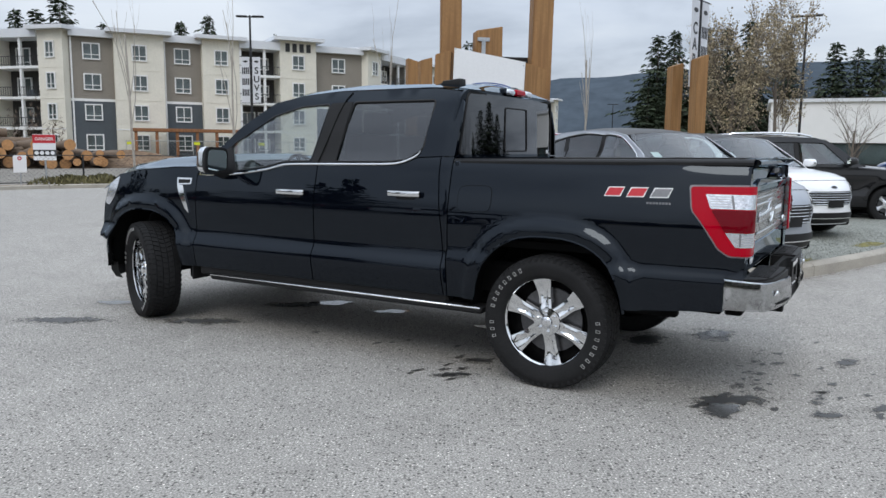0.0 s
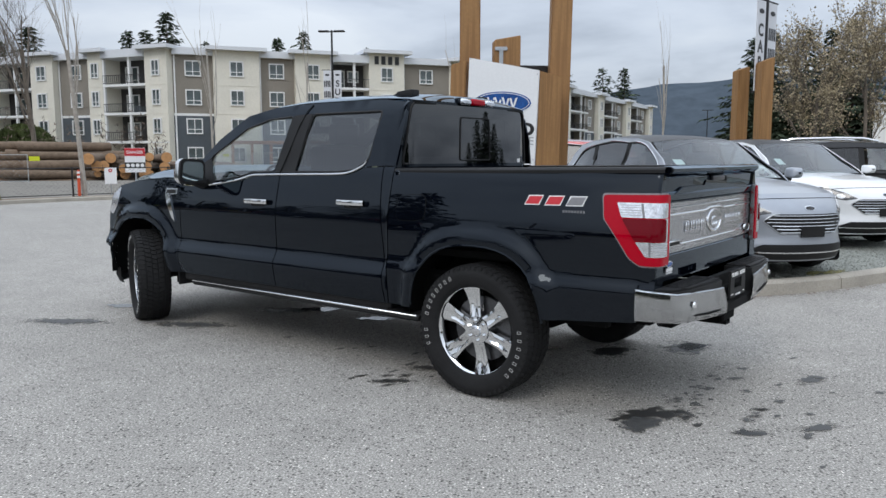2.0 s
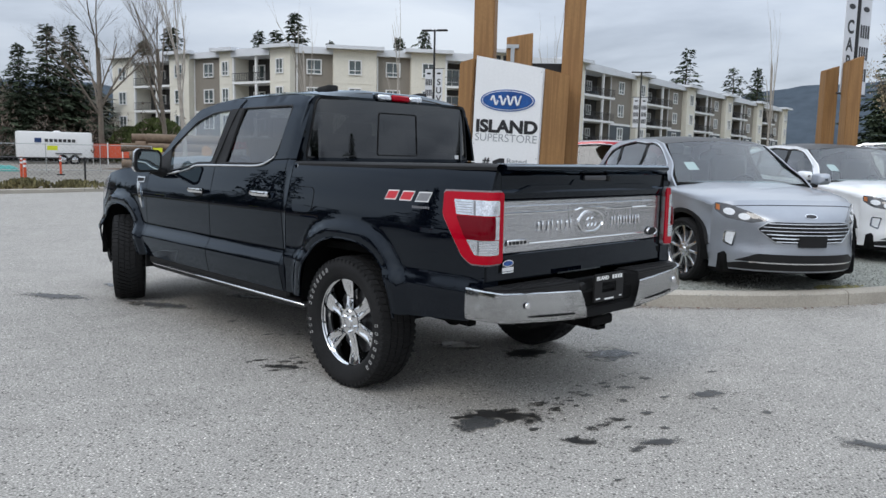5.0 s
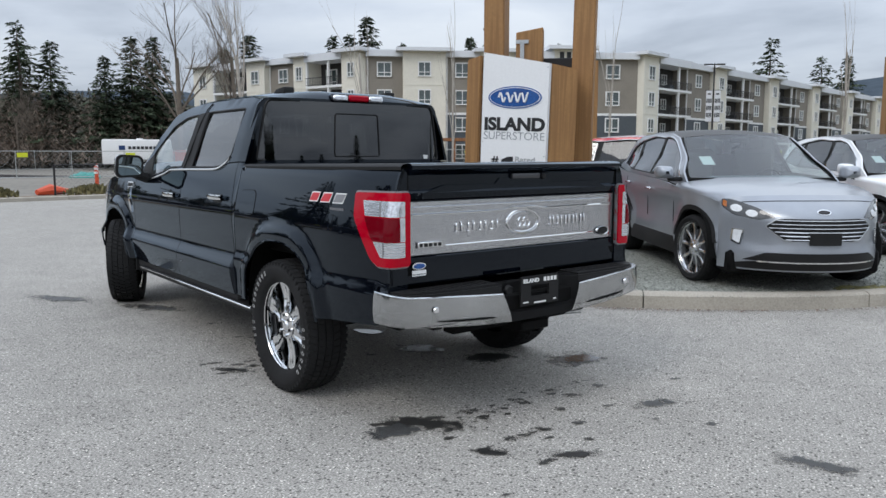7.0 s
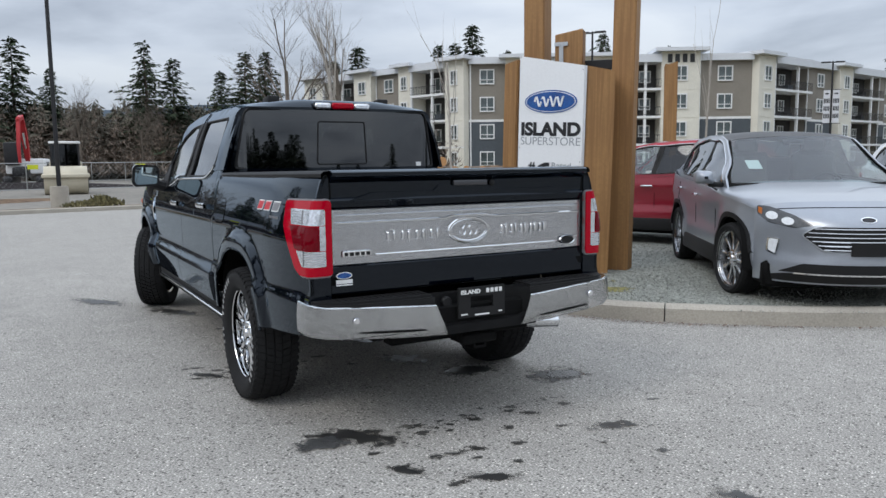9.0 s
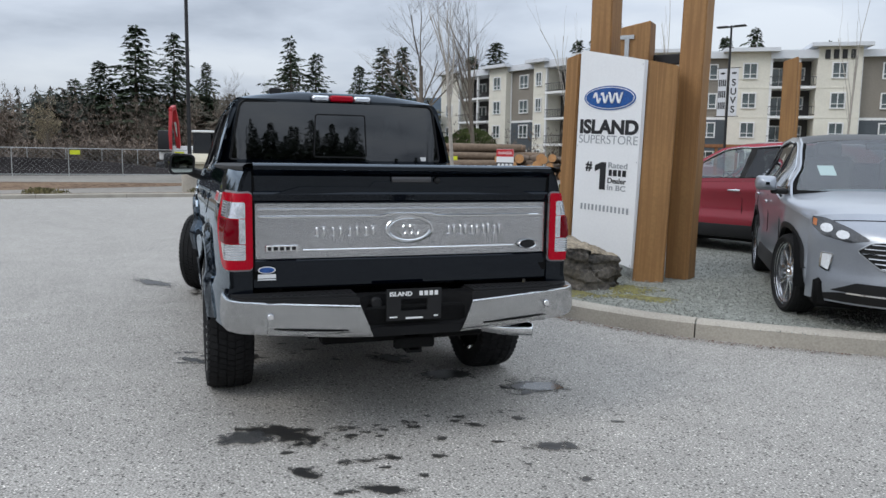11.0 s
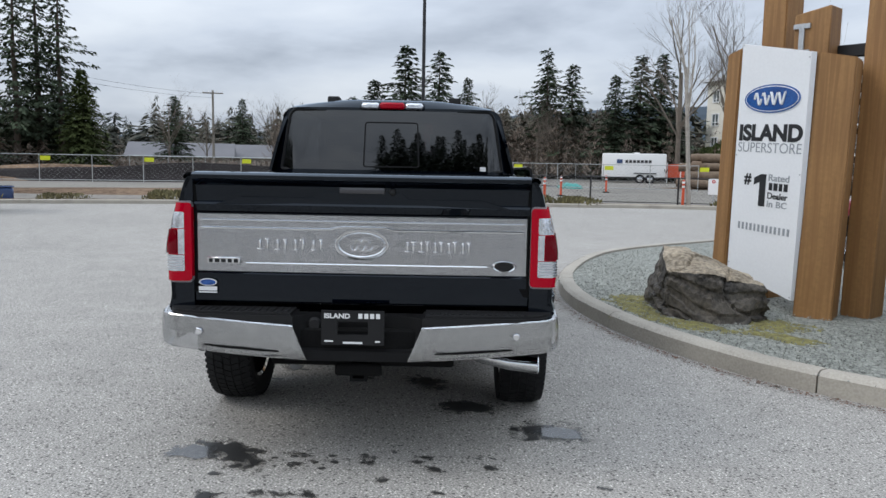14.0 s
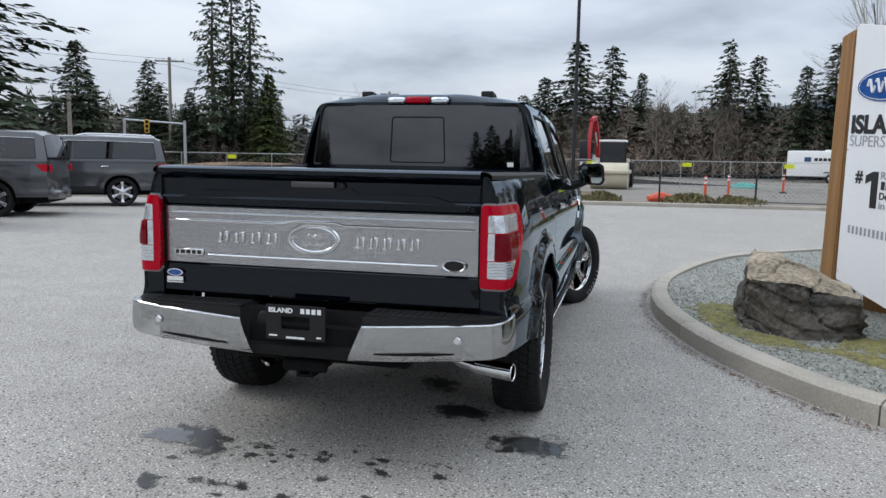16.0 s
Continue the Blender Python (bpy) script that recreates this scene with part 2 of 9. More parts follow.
def asphalt_mat():
    """Worn asphalt: soft blotches, fine grain, dark pits between the stones and pale flecks."""
    m = mat("asphalt", (0.315, 0.300, 0.275), 0.88, vary=0.09, scale=0.28, fine=2.2, bump=0, spec=0.3)
    t = m.node_tree
    b = t.nodes["Principled BSDF"]
    co = t.nodes["Texture Coordinate"]
    out = b.inputs["Base Color"].links[0].from_socket

    def times(src, fac):
        sc = t.nodes.new("ShaderNodeVectorMath")
        sc.operation = "SCALE"
        t.links.new(src, sc.inputs[0])
        t.links.new(fac, sc.inputs[3])
        return sc.outputs[0]

    def span(src, a0, a1, b0, b1):
        mr = t.nodes.new("ShaderNodeMapRange")
        for k, v in (("From Min", a0), ("From Max", a1), ("To Min", b0), ("To Max", b1)):
            mr.inputs[k].default_value = v
        t.links.new(src, mr.inputs["Value"])
        return mr.outputs[0]

    def product(p, q):
        mm = t.nodes.new("ShaderNodeMath")
        mm.operation = "MULTIPLY"
        t.links.new(p, mm.inputs[0])
        t.links.new(q, mm.inputs[1])
        return mm.outputs[0]

    nz = t.nodes.new("ShaderNodeTexNoise")
    nz.inputs["Scale"].default_value = 95
    nz.inputs["Detail"].default_value = 3
    t.links.new(co.outputs["Object"], nz.inputs["Vector"])
    out = times(out, span(nz.outputs["Fac"], 0.30, 0.70, 0.42, 1.62))
    height = nz.outputs["Fac"]
    for scale, r0, r1, amount in ((52, 0.30, 0.16, -0.72), (84, 0.80, 0.90, 1.15)):
        vo = t.nodes.new("ShaderNodeTexVoronoi")
        vo.inputs["Scale"].default_value = scale
        t.links.new(co.outputs["Object"], vo.inputs["Vector"])
        sp = t.nodes.new("ShaderNodeSeparateColor")
        t.links.new(vo.outputs["Color"], sp.inputs[0])
        spot = product(span(sp.outputs[0], r0, r1, 0.0, 1.0), span(vo.outputs["Distance"], 0.55, 0.25, 0.0, 1.0))
        out = times(out, span(spot, 0.0, 1.0, 1.0, 1.0 + amount))
    t.links.new(out, b.inputs["Base Color"])
    bp = t.nodes.new("ShaderNodeBump")
    bp.inputs["Strength"].default_value = 0.5
    bp.inputs["Distance"].default_value = 0.006
    t.links.new(height, bp.inputs["Height"])
    t.links.new(bp.outputs[0], b.inputs["Normal"])
    return m


def wood_mat(name, color, dark, scale=1.0):
    """Sawn timber, grain along z."""
    m = mat(name, color, 0.62, vary=0.14, scale=1.6, fine=30, bump=0)
    t = m.node_tree
    b = t.nodes["Principled BSDF"]
    co = t.nodes["Texture Coordinate"]
    base = b.inputs["Base Color"].links[0].from_socket
    mp = t.nodes.new("ShaderNodeMapping")
    mp.inputs["Scale"].default_value = (26 * scale, 26 * scale, 0.9 * scale)
    t.links.new(co.outputs["Object"], mp.inputs[0])
    n = t.nodes.new("ShaderNodeTexNoise")
    n.inputs["Scale"].default_value = 1.0
    n.inputs["Detail"].default_value = 4
    n.inputs["Distortion"].default_value = 0.6
    t.links.new(mp.outputs[0], n.inputs["Vector"])
    r = t.nodes.new("ShaderNodeValToRGB")
    r.color_ramp.elements[0].position = 0.38
    r.color_ramp.elements[0].color = (0, 0, 0, 1)
    r.color_ramp.elements[1].position = 0.62
    t.links.new(n.outputs["Fac"], r.inputs[0])
    mx = t.nodes.new("ShaderNodeMix")
    mx.data_type = "RGBA"
    t.links.new(r.outputs[0], mx.inputs[0])
    mx.inputs[6].default_value = (*dark, 1)
    t.links.new(base, mx.inputs[7])
    t.links.new(mx.outputs[2], b.inputs["Base Color"])
    bp = t.nodes.new("ShaderNodeBump")
    bp.inputs["Strength"].default_value = 0.3
    bp.inputs["Distance"].default_value = 0.004
    t.links.new(n.outputs["Fac"], bp.inputs["Height"])
    t.links.new(bp.outputs[0], b.inputs["Normal"])
    return m


def stain_mat(name, color, rough, full, soft, nscale, wobble, spec=0.5):
    """A soft ragged stain on a sheet: solid in the middle, fading out through noise at the rim."""
    m = mat(name, color, rough, vary=0.3, scale=5, fine=90, bump=0.2, bump_d=0.003, spec=spec)
    t = m.node_tree
    b = t.nodes["Principled BSDF"]
    o = t.nodes["Material Output"]
    co = t.nodes["Texture Coordinate"]
    sb = t.nodes.new("ShaderNodeVectorMath")
    sb.operation = "SUBTRACT"
    sb.inputs[1].default_value = (0.5, 0.5, 0.0)
    t.links.new(co.outputs["Generated"], sb.inputs[0])
    ml = t.nodes.new("ShaderNodeVectorMath")
    ml.operation = "MULTIPLY"
    ml.inputs[1].default_value = (2, 2, 0)
    t.links.new(sb.outputs[0], ml.inputs[0])
    ln = t.nodes.new("ShaderNodeVectorMath")
    ln.operation = "LENGTH"
    t.links.new(ml.outputs[0], ln.inputs[0])
    info = t.nodes.new("ShaderNodeObjectInfo")
    rn = t.nodes.new("ShaderNodeMath")
    rn.operation = "MULTIPLY"
    rn.inputs[1].default_value = 60.0
    t.links.new(info.outputs["Random"], rn.inputs[0])
    nz = t.nodes.new("ShaderNodeTexNoise")
    nz.noise_dimensions = "4D"
    nz.inputs["Scale"].default_value = nscale
    nz.inputs["Detail"].default_value = 6
    nz.inputs["Roughness"].default_value = 0.62
    t.links.new(co.outputs["Object"], nz.inputs["Vector"])
    t.links.new(rn.outputs[0], nz.inputs["W"])
    nm = t.nodes.new("ShaderNodeMath")
    nm.operation = "MULTIPLY_ADD"
    nm.inputs[1].default_value = wobble
    t.links.new(nz.outputs["Fac"], nm.inputs[0])
    t.links.new(ln.outputs["Value"], nm.inputs[2])
    mr = t.nodes.new("ShaderNodeMapRange")
    mr.interpolation_type = "SMOOTHSTEP"
    mr.inputs["From Min"].default_value = 0.62 + wobble * 0.5
    mr.inputs["From Max"].default_value = 0.62 + wobble * 0.5 - soft
    mr.inputs["To Min"].default_value = 0.0
    mr.inputs["To Max"].default_value = full
    t.links.new(nm.outputs[0], mr.inputs["Value"])
    tr = t.nodes.new("ShaderNodeBsdfTransparent")
    mx = t.nodes.new("ShaderNodeMixShader")
    t.links.new(mr.outputs[0], mx.inputs[0])
    t.links.new(tr.outputs[0], mx.inputs[1])
    t.links.new(b.outputs[0], mx.inputs[2])
    t.links.new(mx.outputs[0], o.inputs["Surface"])
    return m


M_ASPHALT = asphalt_mat()
M_DAMP = stain_mat("damp_asphalt", (0.12, 0.118, 0.11), 0.7, 0.5, 0.5, 9.0, 2.4)
M_WET = stain_mat("wet_asphalt", (0.020, 0.020, 0.020), 0.40, 0.93, 0.28, 13.0, 2.6)
M_SPOT = stain_mat("wet_spot", (0.030, 0.030, 0.029), 0.45, 0.88, 0.3, 34.0, 2.2)
M_PUDDLE = stain_mat("puddle_water", (0.07, 0.072, 0.073), 0.06, 0.9, 0.16, 7.0, 1.4, 0.6)
M_EARTH = mat("bare_earth", (0.120, 0.078, 0.054), 0.95, vary=0.4, scale=0.25, fine=4, bump=0.5, bump_d=0.05, tint=(0.185, 0.130, 0.088), spec=0.05)
M_SITE = mat("site_gravel", (0.20, 0.185, 0.16), 0.95, vary=0.3, scale=0.12, fine=3, bump=0.4, bump_d=0.04)
M_FIELD = mat("rough_grass_ground", (0.09, 0.1, 0.045), 0.95, vary=0.4, scale=0.1, fine=1.5, bump=0.4, bump_d=0.2, tint=(0.15, 0.12, 0.07))
M_CONC = mat("kerb_concrete", (0.36, 0.33, 0.28), 0.85, vary=0.2, scale=1.8, fine=60, bump=0.3, bump_d=0.004)
M_CHIP = mat("gravel_chips", (0.175, 0.186, 0.168), 0.85, vary=0.5, scale=22, fine=70, bump=0.9, bump_d=0.02, tint=(0.255, 0.262, 0.23))
M_MOSS = mat("moss", (0.155, 0.135, 0.070), 0.95, vary=0.45, scale=14, fine=120, bump=0.8, bump_d=0.02, tint=(0.19, 0.175, 0.055))
M_TIMBER = wood_mat("stained_timber", (0.305, 0.160, 0.056), (0.235, 0.118, 0.040))
M_SIGN = mat("white_sign_face", (0.8, 0.81, 0.82), 0.45, vary=0.03, scale=1.2, fine=40, bump=0.03)
M_GREYTXT = mat("grey_sign_print", (0.3, 0.32, 0.34), 0.5, vary=0.05, bump=0)
M_INK = mat("black_sign_print", (0.012, 0.012, 0.014), 0.5, vary=0.1, bump=0)
M_STEEL = mat("galvanised_steel", (0.45, 0.47, 0.49), 0.45, 0.9, vary=0.15, scale=4, fine=50, bump=0.05)
M_DARKSTEEL = mat("dark_steel", (0.02, 0.02, 0.022), 0.5, 0.3, vary=0.2, bump=0.05)
M_ROCK = mat("dark_steep_rock", (0.030, 0.029, 0.028), 0.75, vary=0.5, scale=3.2, fine=26, bump=0.9, bump_d=0.03, tint=(0.09, 0.078, 0.064))
M_ROCKTOP = mat("tan_top_rock", (0.19, 0.155, 0.11), 0.9, vary=0.35, scale=3.0, fine=30, bump=0.8, bump_d=0.02, tint=(0.34, 0.285, 0.21))

# ---- ground, kerbs, island ----


def flat_sheet(pts, z, cuts=0):
    bm = bmesh.new()
    bm.faces.new([bm.verts.new((x, y, z)) for x, y in pts])
    bmesh.ops.triangulate(bm, faces=bm.faces)
    return bm


bm = bmesh.new()
bmesh.ops.create_grid(bm, x_segments=60, y_segments=60, size=1.0)
for v in bm.verts:
    # fine near the middle, wide towards the horizon
    v.co.x = math.copysign(abs(v.co.x) ** 2.2, v.co.x) * 1500
    v.co.y = math.copysign(abs(v.co.y) ** 2.2, v.co.y) * 1500
    v.co.z = -0.03 - 0.12 * smooth01((v.co.xy.length - 60) / 100)
tagged(part("ground", bm, M_FIELD, smooth=0), "rough brown and green open ground reaching the horizon", "ground", kind="structure")


def spline(pts, n=8, closed=False):
    """Catmull-Rom through 2D points."""
    out = []
    k = len(pts)
    rng = range(k if closed else k - 1)
    for i in rng:
        p = [Vector(pts[j % k] if closed else pts[min(max(j, 0), k - 1)]) for j in (i - 1, i, i + 1, i + 2)]
        for s in range(n):
            t = s / n
            out.append(0.5 * (2 * p[1] + (p[2] - p[0]) * t + (2 * p[0] - 5 * p[1] + 4 * p[2] - p[3]) * t * t + (3 * p[1] - p[0] - 3 * p[2] + p[3]) * t ** 3))
    if not closed:
        out.append(Vector(pts[-1]))
    return out


# the lot's edge: where the far kerb runs
LOT_EDGE = spline([(-25.0, -14.0), (-23.2, -4.0), (-21.7, 4.3), (-20.1, 10.8), (-18.3, 15.8), (-16.6, 19.6), (-14.6, 23.9), (-11.4, 26.6), (-5.0, 28.6), (4.0, 30.0), (14.0, 31.0), (40.0, 33.0)], 6)
ISLAND = spline([(-4.6, 17.0), (-4.5, 14.1), (-4.07, 12.0), (-3.45, 10.85), (-2.5, 9.72), (-1.7, 9.02), (-0.75, 8.46), (0.22, 8.12), (0.9, 7.98), (1.55, 7.93), (2.1, 7.95), (2.6, 8.08), (3.2, 8.28), (4.2, 8.78), (6.1, 10.3), (8.6, 12.6), (12.5, 15.2), (17.0, 17.0), (17.0, 21.5), (6.0, 23.0), (-3.2, 21.5)], 7, True)

road_pts = [tuple(p) for p in LOT_EDGE] + [(70.0, 20.0), (70.0, -60.0), (-24.0, -60.0)]
tagged(part("road", flat_sheet(road_pts, 0.0), M_ASPHALT, smooth=0), "worn pale grey asphalt car park with damp patches", "asphalt", kind="structure")


def offset_line(pts, d, closed):
    out = []
    k = len(pts)
    for i, p in enumerate(pts):
        a = pts[(i - 1) % k] if closed or i else pts[0]
        b = pts[(i + 1) % k] if closed or i < k - 1 else pts[-1]
        t = (b - a).normalized()
        out.append(p + Vector((-t.y, t.x)) * d)
    return out


def resample(pts, step, closed):
    src = list(pts) + ([pts[0]] if closed else [])
    out, left = [src[0].copy()], step
    for a, b in zip(src, src[1:]):
        d = (b - a).length
        pos = 0.0
        while d - pos >= left:
            pos += left
            out.append(a + (b - a) * (pos / d))
            left = step
        left -= d - pos
    return out


def kerb_run(parent, pts, side, closed, step, width=0.17, h=0.15, sub=5):
    """Cast kerb stones laid end to end along a line; each stone is a piece."""
    line = resample(pts, step / sub, closed)
    n = len(line) // sub
    inner = offset_line(line, side * width, closed)
    skew = offset_line(line, side * 0.035, closed)
    for k in range(n):
        bm = bmesh.new()
        rows = []
        for j in range(sub + 1):
            i = k * sub + j
            if i >= len(line):
                if not closed:
                    break
                i %= len(line)
            g = 0.006 if j == 0 else (-0.006 if j == sub else 0)
            t = (line[(i + 1) % len(line)] - line[i - 1]).normalized() if closed or 0 < i < len(line) - 1 else Vector((0, 0))
            q = [p[i] + t * g for p in (line, skew, inner)]
            mid = line[i] * 0.86 + skew[i] * 0.14 + t * g
            top = skew[i] * 0.85 + inner[i] * 0.15 + t * g
            rows.append([(q[0].x, q[0].y, -0.1), (mid.x, mid.y, h - 0.03), (q[1].x, q[1].y, h - 0.008), (top.x, top.y, h), (q[2].x, q[2].y, h - 0.006), (q[2].x, q[2].y, -0.1)])
        if len(rows) < 2:
            continue
        vs = [[bm.verts.new(p) for p in r] for r in rows]
        for a, b in zip(vs, vs[1:]):
            for i in range(5):
                bm.faces.new((a[i], a[i + 1], b[i + 1], b[i]))
        bm.faces.new(vs[0])
        bm.faces.new(vs[-1][::-1])
        bmesh.ops.recalc_face_normals(bm, faces=bm.faces)
        part("kerb_stone", bm, M_CONC, parent, smooth=50)


kerb_a = tagged(new("kerb_island"), "pale concrete kerb with rounded top edge round the gravel island", "kerb", kind="structure")
kerb_run(kerb_a, ISLAND, 1 if sum(a.x * b.y - b.x * a.y for a, b in zip(ISLAND, ISLAND[1:])) > 0 else -1, True, 2.2)
kerb_b = tagged(new("kerb_far"), "pale concrete kerb along the far edge of the car park", "kerb", kind="structure")
kerb_run(kerb_b, LOT_EDGE, 1, False, 2.6, h=0.14)

ISLE_SIDE = 1 if sum(a.x * b.y - b.x * a.y for a, b in zip(ISLAND, ISLAND[1:])) > 0 else -1
bm = bmesh.new()
inner = [tuple(p) for p in offset_line(ISLAND, ISLE_SIDE * 0.165, True)]
bm.faces.new([bm.verts.new((x, y, 0.115)) for x, y in inner])
for k in range(-10, 40):
    bmesh.ops.bisect_plane(bm, geom=bm.verts[:] + bm.edges[:] + bm.faces[:], plane_co=(k * 0.5, 0, 0), plane_no=(1, 0, 0))
for k in range(14, 48):
    bmesh.ops.bisect_plane(bm, geom=bm.verts[:] + bm.edges[:] + bm.faces[:], plane_co=(0, k * 0.5, 0), plane_no=(0, 1, 0))
for v in bm.verts:
    v.co.z += 0.018 * noise.noise(v.co * 1.3)
tagged(part("gravel_island", bm, M_CHIP), "grey-green crushed gravel bed inside the kerb", "gravel", kind="structure")

# planted strip behind the far kerb and the building site beyond
strip_in = offset_line(LOT_EDGE, 0.16, False)
strip_out = offset_line(LOT_EDGE, 2.6, False)
bm = grid_surface([[(p.x, p.y, 0.09) for p in strip_in], [(p.x, p.y, 0.10) for p in offset_line(LOT_EDGE, 1.2, False)], [(p.x, p.y, 0.03) for p in strip_out]])
tagged(part("planting_strip", bm, M_EARTH), "strip of bare earth and mulch behind the kerb", "planting bed", kind="structure")
site = [tuple(p) for p in strip_out[4:44]] + [(-14, 34), (-20, 60), (-44, 66), (-62, 56), (-64, 30), (-60, 0), (-50, -16)]
tagged(part("site_ground", flat_sheet(site, 0.0), M_SITE, smooth=0), "pale crushed stone yard of the building site", "ground", kind="structure")

# ---- the pickup truck ----
from mathutils import geometry as mgeo

M_BLACK = lacquer_mat("black_car_paint", (0.0013, 0.0020, 0.0042), 0.035, 0.94, 4.5, (0.80, 0.90, 1.0))
M_CHROME = mat("chrome", (0.78, 0.79, 0.8), 0.06, 1.0, vary=0.04, scale=3, bump=0)
M_SATIN = mat("brushed_satin_metal", (0.80, 0.81, 0.83), 0.20, 1.0, vary=0.025, scale=2, fine=30, bump=0)
M_PLASTIC = mat("black_moulded_plastic", (0.012, 0.012, 0.0125), 0.55, vary=0.2, scale=6, fine=300, bump=0.15, bump_d=0.002, spec=0.25)
M_RUBBER = mat("tyre_rubber", (0.015, 0.015, 0.0155), 0.8, vary=0.25, scale=7, fine=140, bump=0.25, bump_d=0.003, spec=0.2)
M_CHASSIS = mat("chassis_black", (0.006, 0.006, 0.006), 0.8, vary=0.3, bump=0.2, spec=0.1)
M_RED = lacquer_mat("red_lamp_lens", (0.37, 0.0003, 0.012), 0.015, 0.32, 3.0, (1, 1, 1), 0.03)
M_DKRED = lacquer_mat("dark_red_lamp_lens", (0.13, 0.001, 0.006), 0.015, 0.32, 3.0, (1, 1, 1), 0.03)
M_LENS = mat("clear_lamp_lens", (0.66, 0.68, 0.72), 0.16, 0.75, vary=0.2, scale=30, fine=70, bump=0.35, coat=1.0, bump_d=0.004)
M_WHITE_PRINT = mat("white_print", (0.75, 0.75, 0.74), 0.5, vary=0.06, bump=0)
M_SIDEPRINT = mat("dull_white_tyre_print", (0.42, 0.42, 0.41), 0.7, vary=0.15, bump=0)
M_DISC = mat("brake_iron", (0.10, 0.10, 0.105), 0.4, 0.8, vary=0.2, bump=0)
M_RED_PRINT = mat("red_decal_print", (0.5, 0.02, 0.03), 0.35, vary=0.05, bump=0)
M_GREY_PRINT = mat("grey_decal_print", (0.2, 0.2, 0.21), 0.35, vary=0.1, bump=0)
M_BLUE = mat("blue_badge_enamel", (0.01, 0.05, 0.22), 0.2, vary=0.15, scale=3, bump=0, coat=0.6, tint=(0.02, 0.11, 0.36))
M_PRIVACY = glass_mat("dark_privacy_glass", (0.5, 0.55, 0.6), see=0.06, base=0.105)
M_SIDEPRIV = glass_mat("grey_tinted_door_glass", (0.55, 0.62, 0.66), see=0.15, base=0.10)
M_DARKSATIN = mat("dark_satin_metal", (0.09, 0.09, 0.095), 0.35, 0.8, vary=0.08, bump=0)
M_CLEAR = glass_mat("clear_car_glass", (0.92, 0.97, 0.95), see=0.88, base=0.13)
M_SEAT = mat("dark_seat_leather", (0.03, 0.024, 0.02), 0.5, vary=0.2, bump=0.1)
M_MIRROR = mat("mirror_glass", (0.46, 0.53, 0.53), 0.02, 1.0, vary=0.02, bump=0)


def side_mesh(outline, yfun, s, dx=0.06, dz=0.05, thick=0.018, bulge=0.0):
    """A pressed panel: an outline in (x, z), cut into a fine grid and pushed out to the body's form."""
    bm = bmesh.new()
    bm.faces.new([bm.verts.new((x, 0, z)) for x, z in outline])
    xs, zs = [p[0] for p in outline], [p[1] for p in outline]
    k = math.ceil(min(xs) / dx)
    while k * dx < max(xs):
        bmesh.ops.bisect_plane(bm, geom=bm.verts[:] + bm.edges[:] + bm.faces[:], plane_co=(k * dx, 0, 0), plane_no=(1, 0, 0))
        k += 1
    k = math.ceil(min(zs) / dz)
    while k * dz < max(zs):
        bmesh.ops.bisect_plane(bm, geom=bm.verts[:] + bm.edges[:] + bm.faces[:], plane_co=(0, 0, k * dz), plane_no=(0, 0, 1))
        k += 1
    for v in bm.verts:
        v.co.y = s * (yfun(v.co.x, v.co.z) + bulge)
    return close_panel(bm, s, thick)


def close_panel(bm, s, thick):
    bm.normal_update()
    for f in bm.faces:
        if f.normal.y * s < 0:
            f.normal_flip()
    top = list(bm.faces)
    edge = [e for e in bm.edges if len(e.link_faces) == 1]
    r = bmesh.ops.extrude_edge_only(bm, edges=edge)
    for v in [g for g in r["geom"] if isinstance(g, bmesh.types.BMVert)]:
        v.co.y -= s * thick
    bmesh.ops.recalc_face_normals(bm, faces=bm.faces)
    bm.normal_update()
    if sum(f.normal.y * s * f.calc_area() for f in top) < 0:
        bmesh.ops.reverse_faces(bm, faces=bm.faces)
    return bm


def inside(p, loop):
    """Whether a point lies within a closed outline."""
    x, y = p[0], p[1]
    r = False
    for (ax, ay), (bx, by) in zip(loop, loop[1:] + loop[:1]):
        if (ay > y) != (by > y) and x < (bx - ax) * (y - ay) / (by - ay) + ax:
            r = not r
    return r


def hole_mesh(outline, holes, yfun, s, step=0.06, thick=0.02):
    """A pressed panel with openings through it."""
    pts, edges = [], []
    for loop in [outline] + holes:
        k = len(pts)
        dense = []
        for a, b in zip(loop, loop[1:] + loop[:1]):
            n = max(1, int((Vector(b) - Vector(a)).length / step))
            dense += [(a[0] + (b[0] - a[0]) * i / n, a[1] + (b[1] - a[1]) * i / n) for i in range(n)]
        pts += dense
        edges += [(k + i, k + (i + 1) % len(dense)) for i in range(len(dense))]
    xs, zs = [p[0] for p in outline], [p[1] for p in outline]
    rng = random.Random(7)
    for i in range(int((max(xs) - min(xs)) / step) + 1):
        for j in range(int((max(zs) - min(zs)) / step) + 1):
            q = (min(xs) + (i + 0.5 * (j % 2)) * step, min(zs) + (j + 0.5) * step)
            if inside(q, outline) and not any(inside(q, h) for h in holes) and min((Vector(q) - Vector(p)).length for p in pts) > step * 0.45:
                pts.append(q)
    v2, _, f2, _, _, _ = mgeo.delaunay_2d_cdt([Vector(p) for p in pts], edges, [], 0, 1e-5)
    bm = bmesh.new()
    vs = [bm.verts.new((p.x, s * yfun(p.x, p.y), p.y)) for p in v2]
    for f in f2:
        c = sum((v2[i] for i in f), Vector((0, 0))) / len(f)
        if inside(c, outline) and not any(inside(c, h) for h in holes):
            bm.faces.new([vs[i] for i in f])
    for v in [v for v in bm.verts if not v.link_faces]:
        bm.verts.remove(v)
    return close_panel(bm, s, thick)


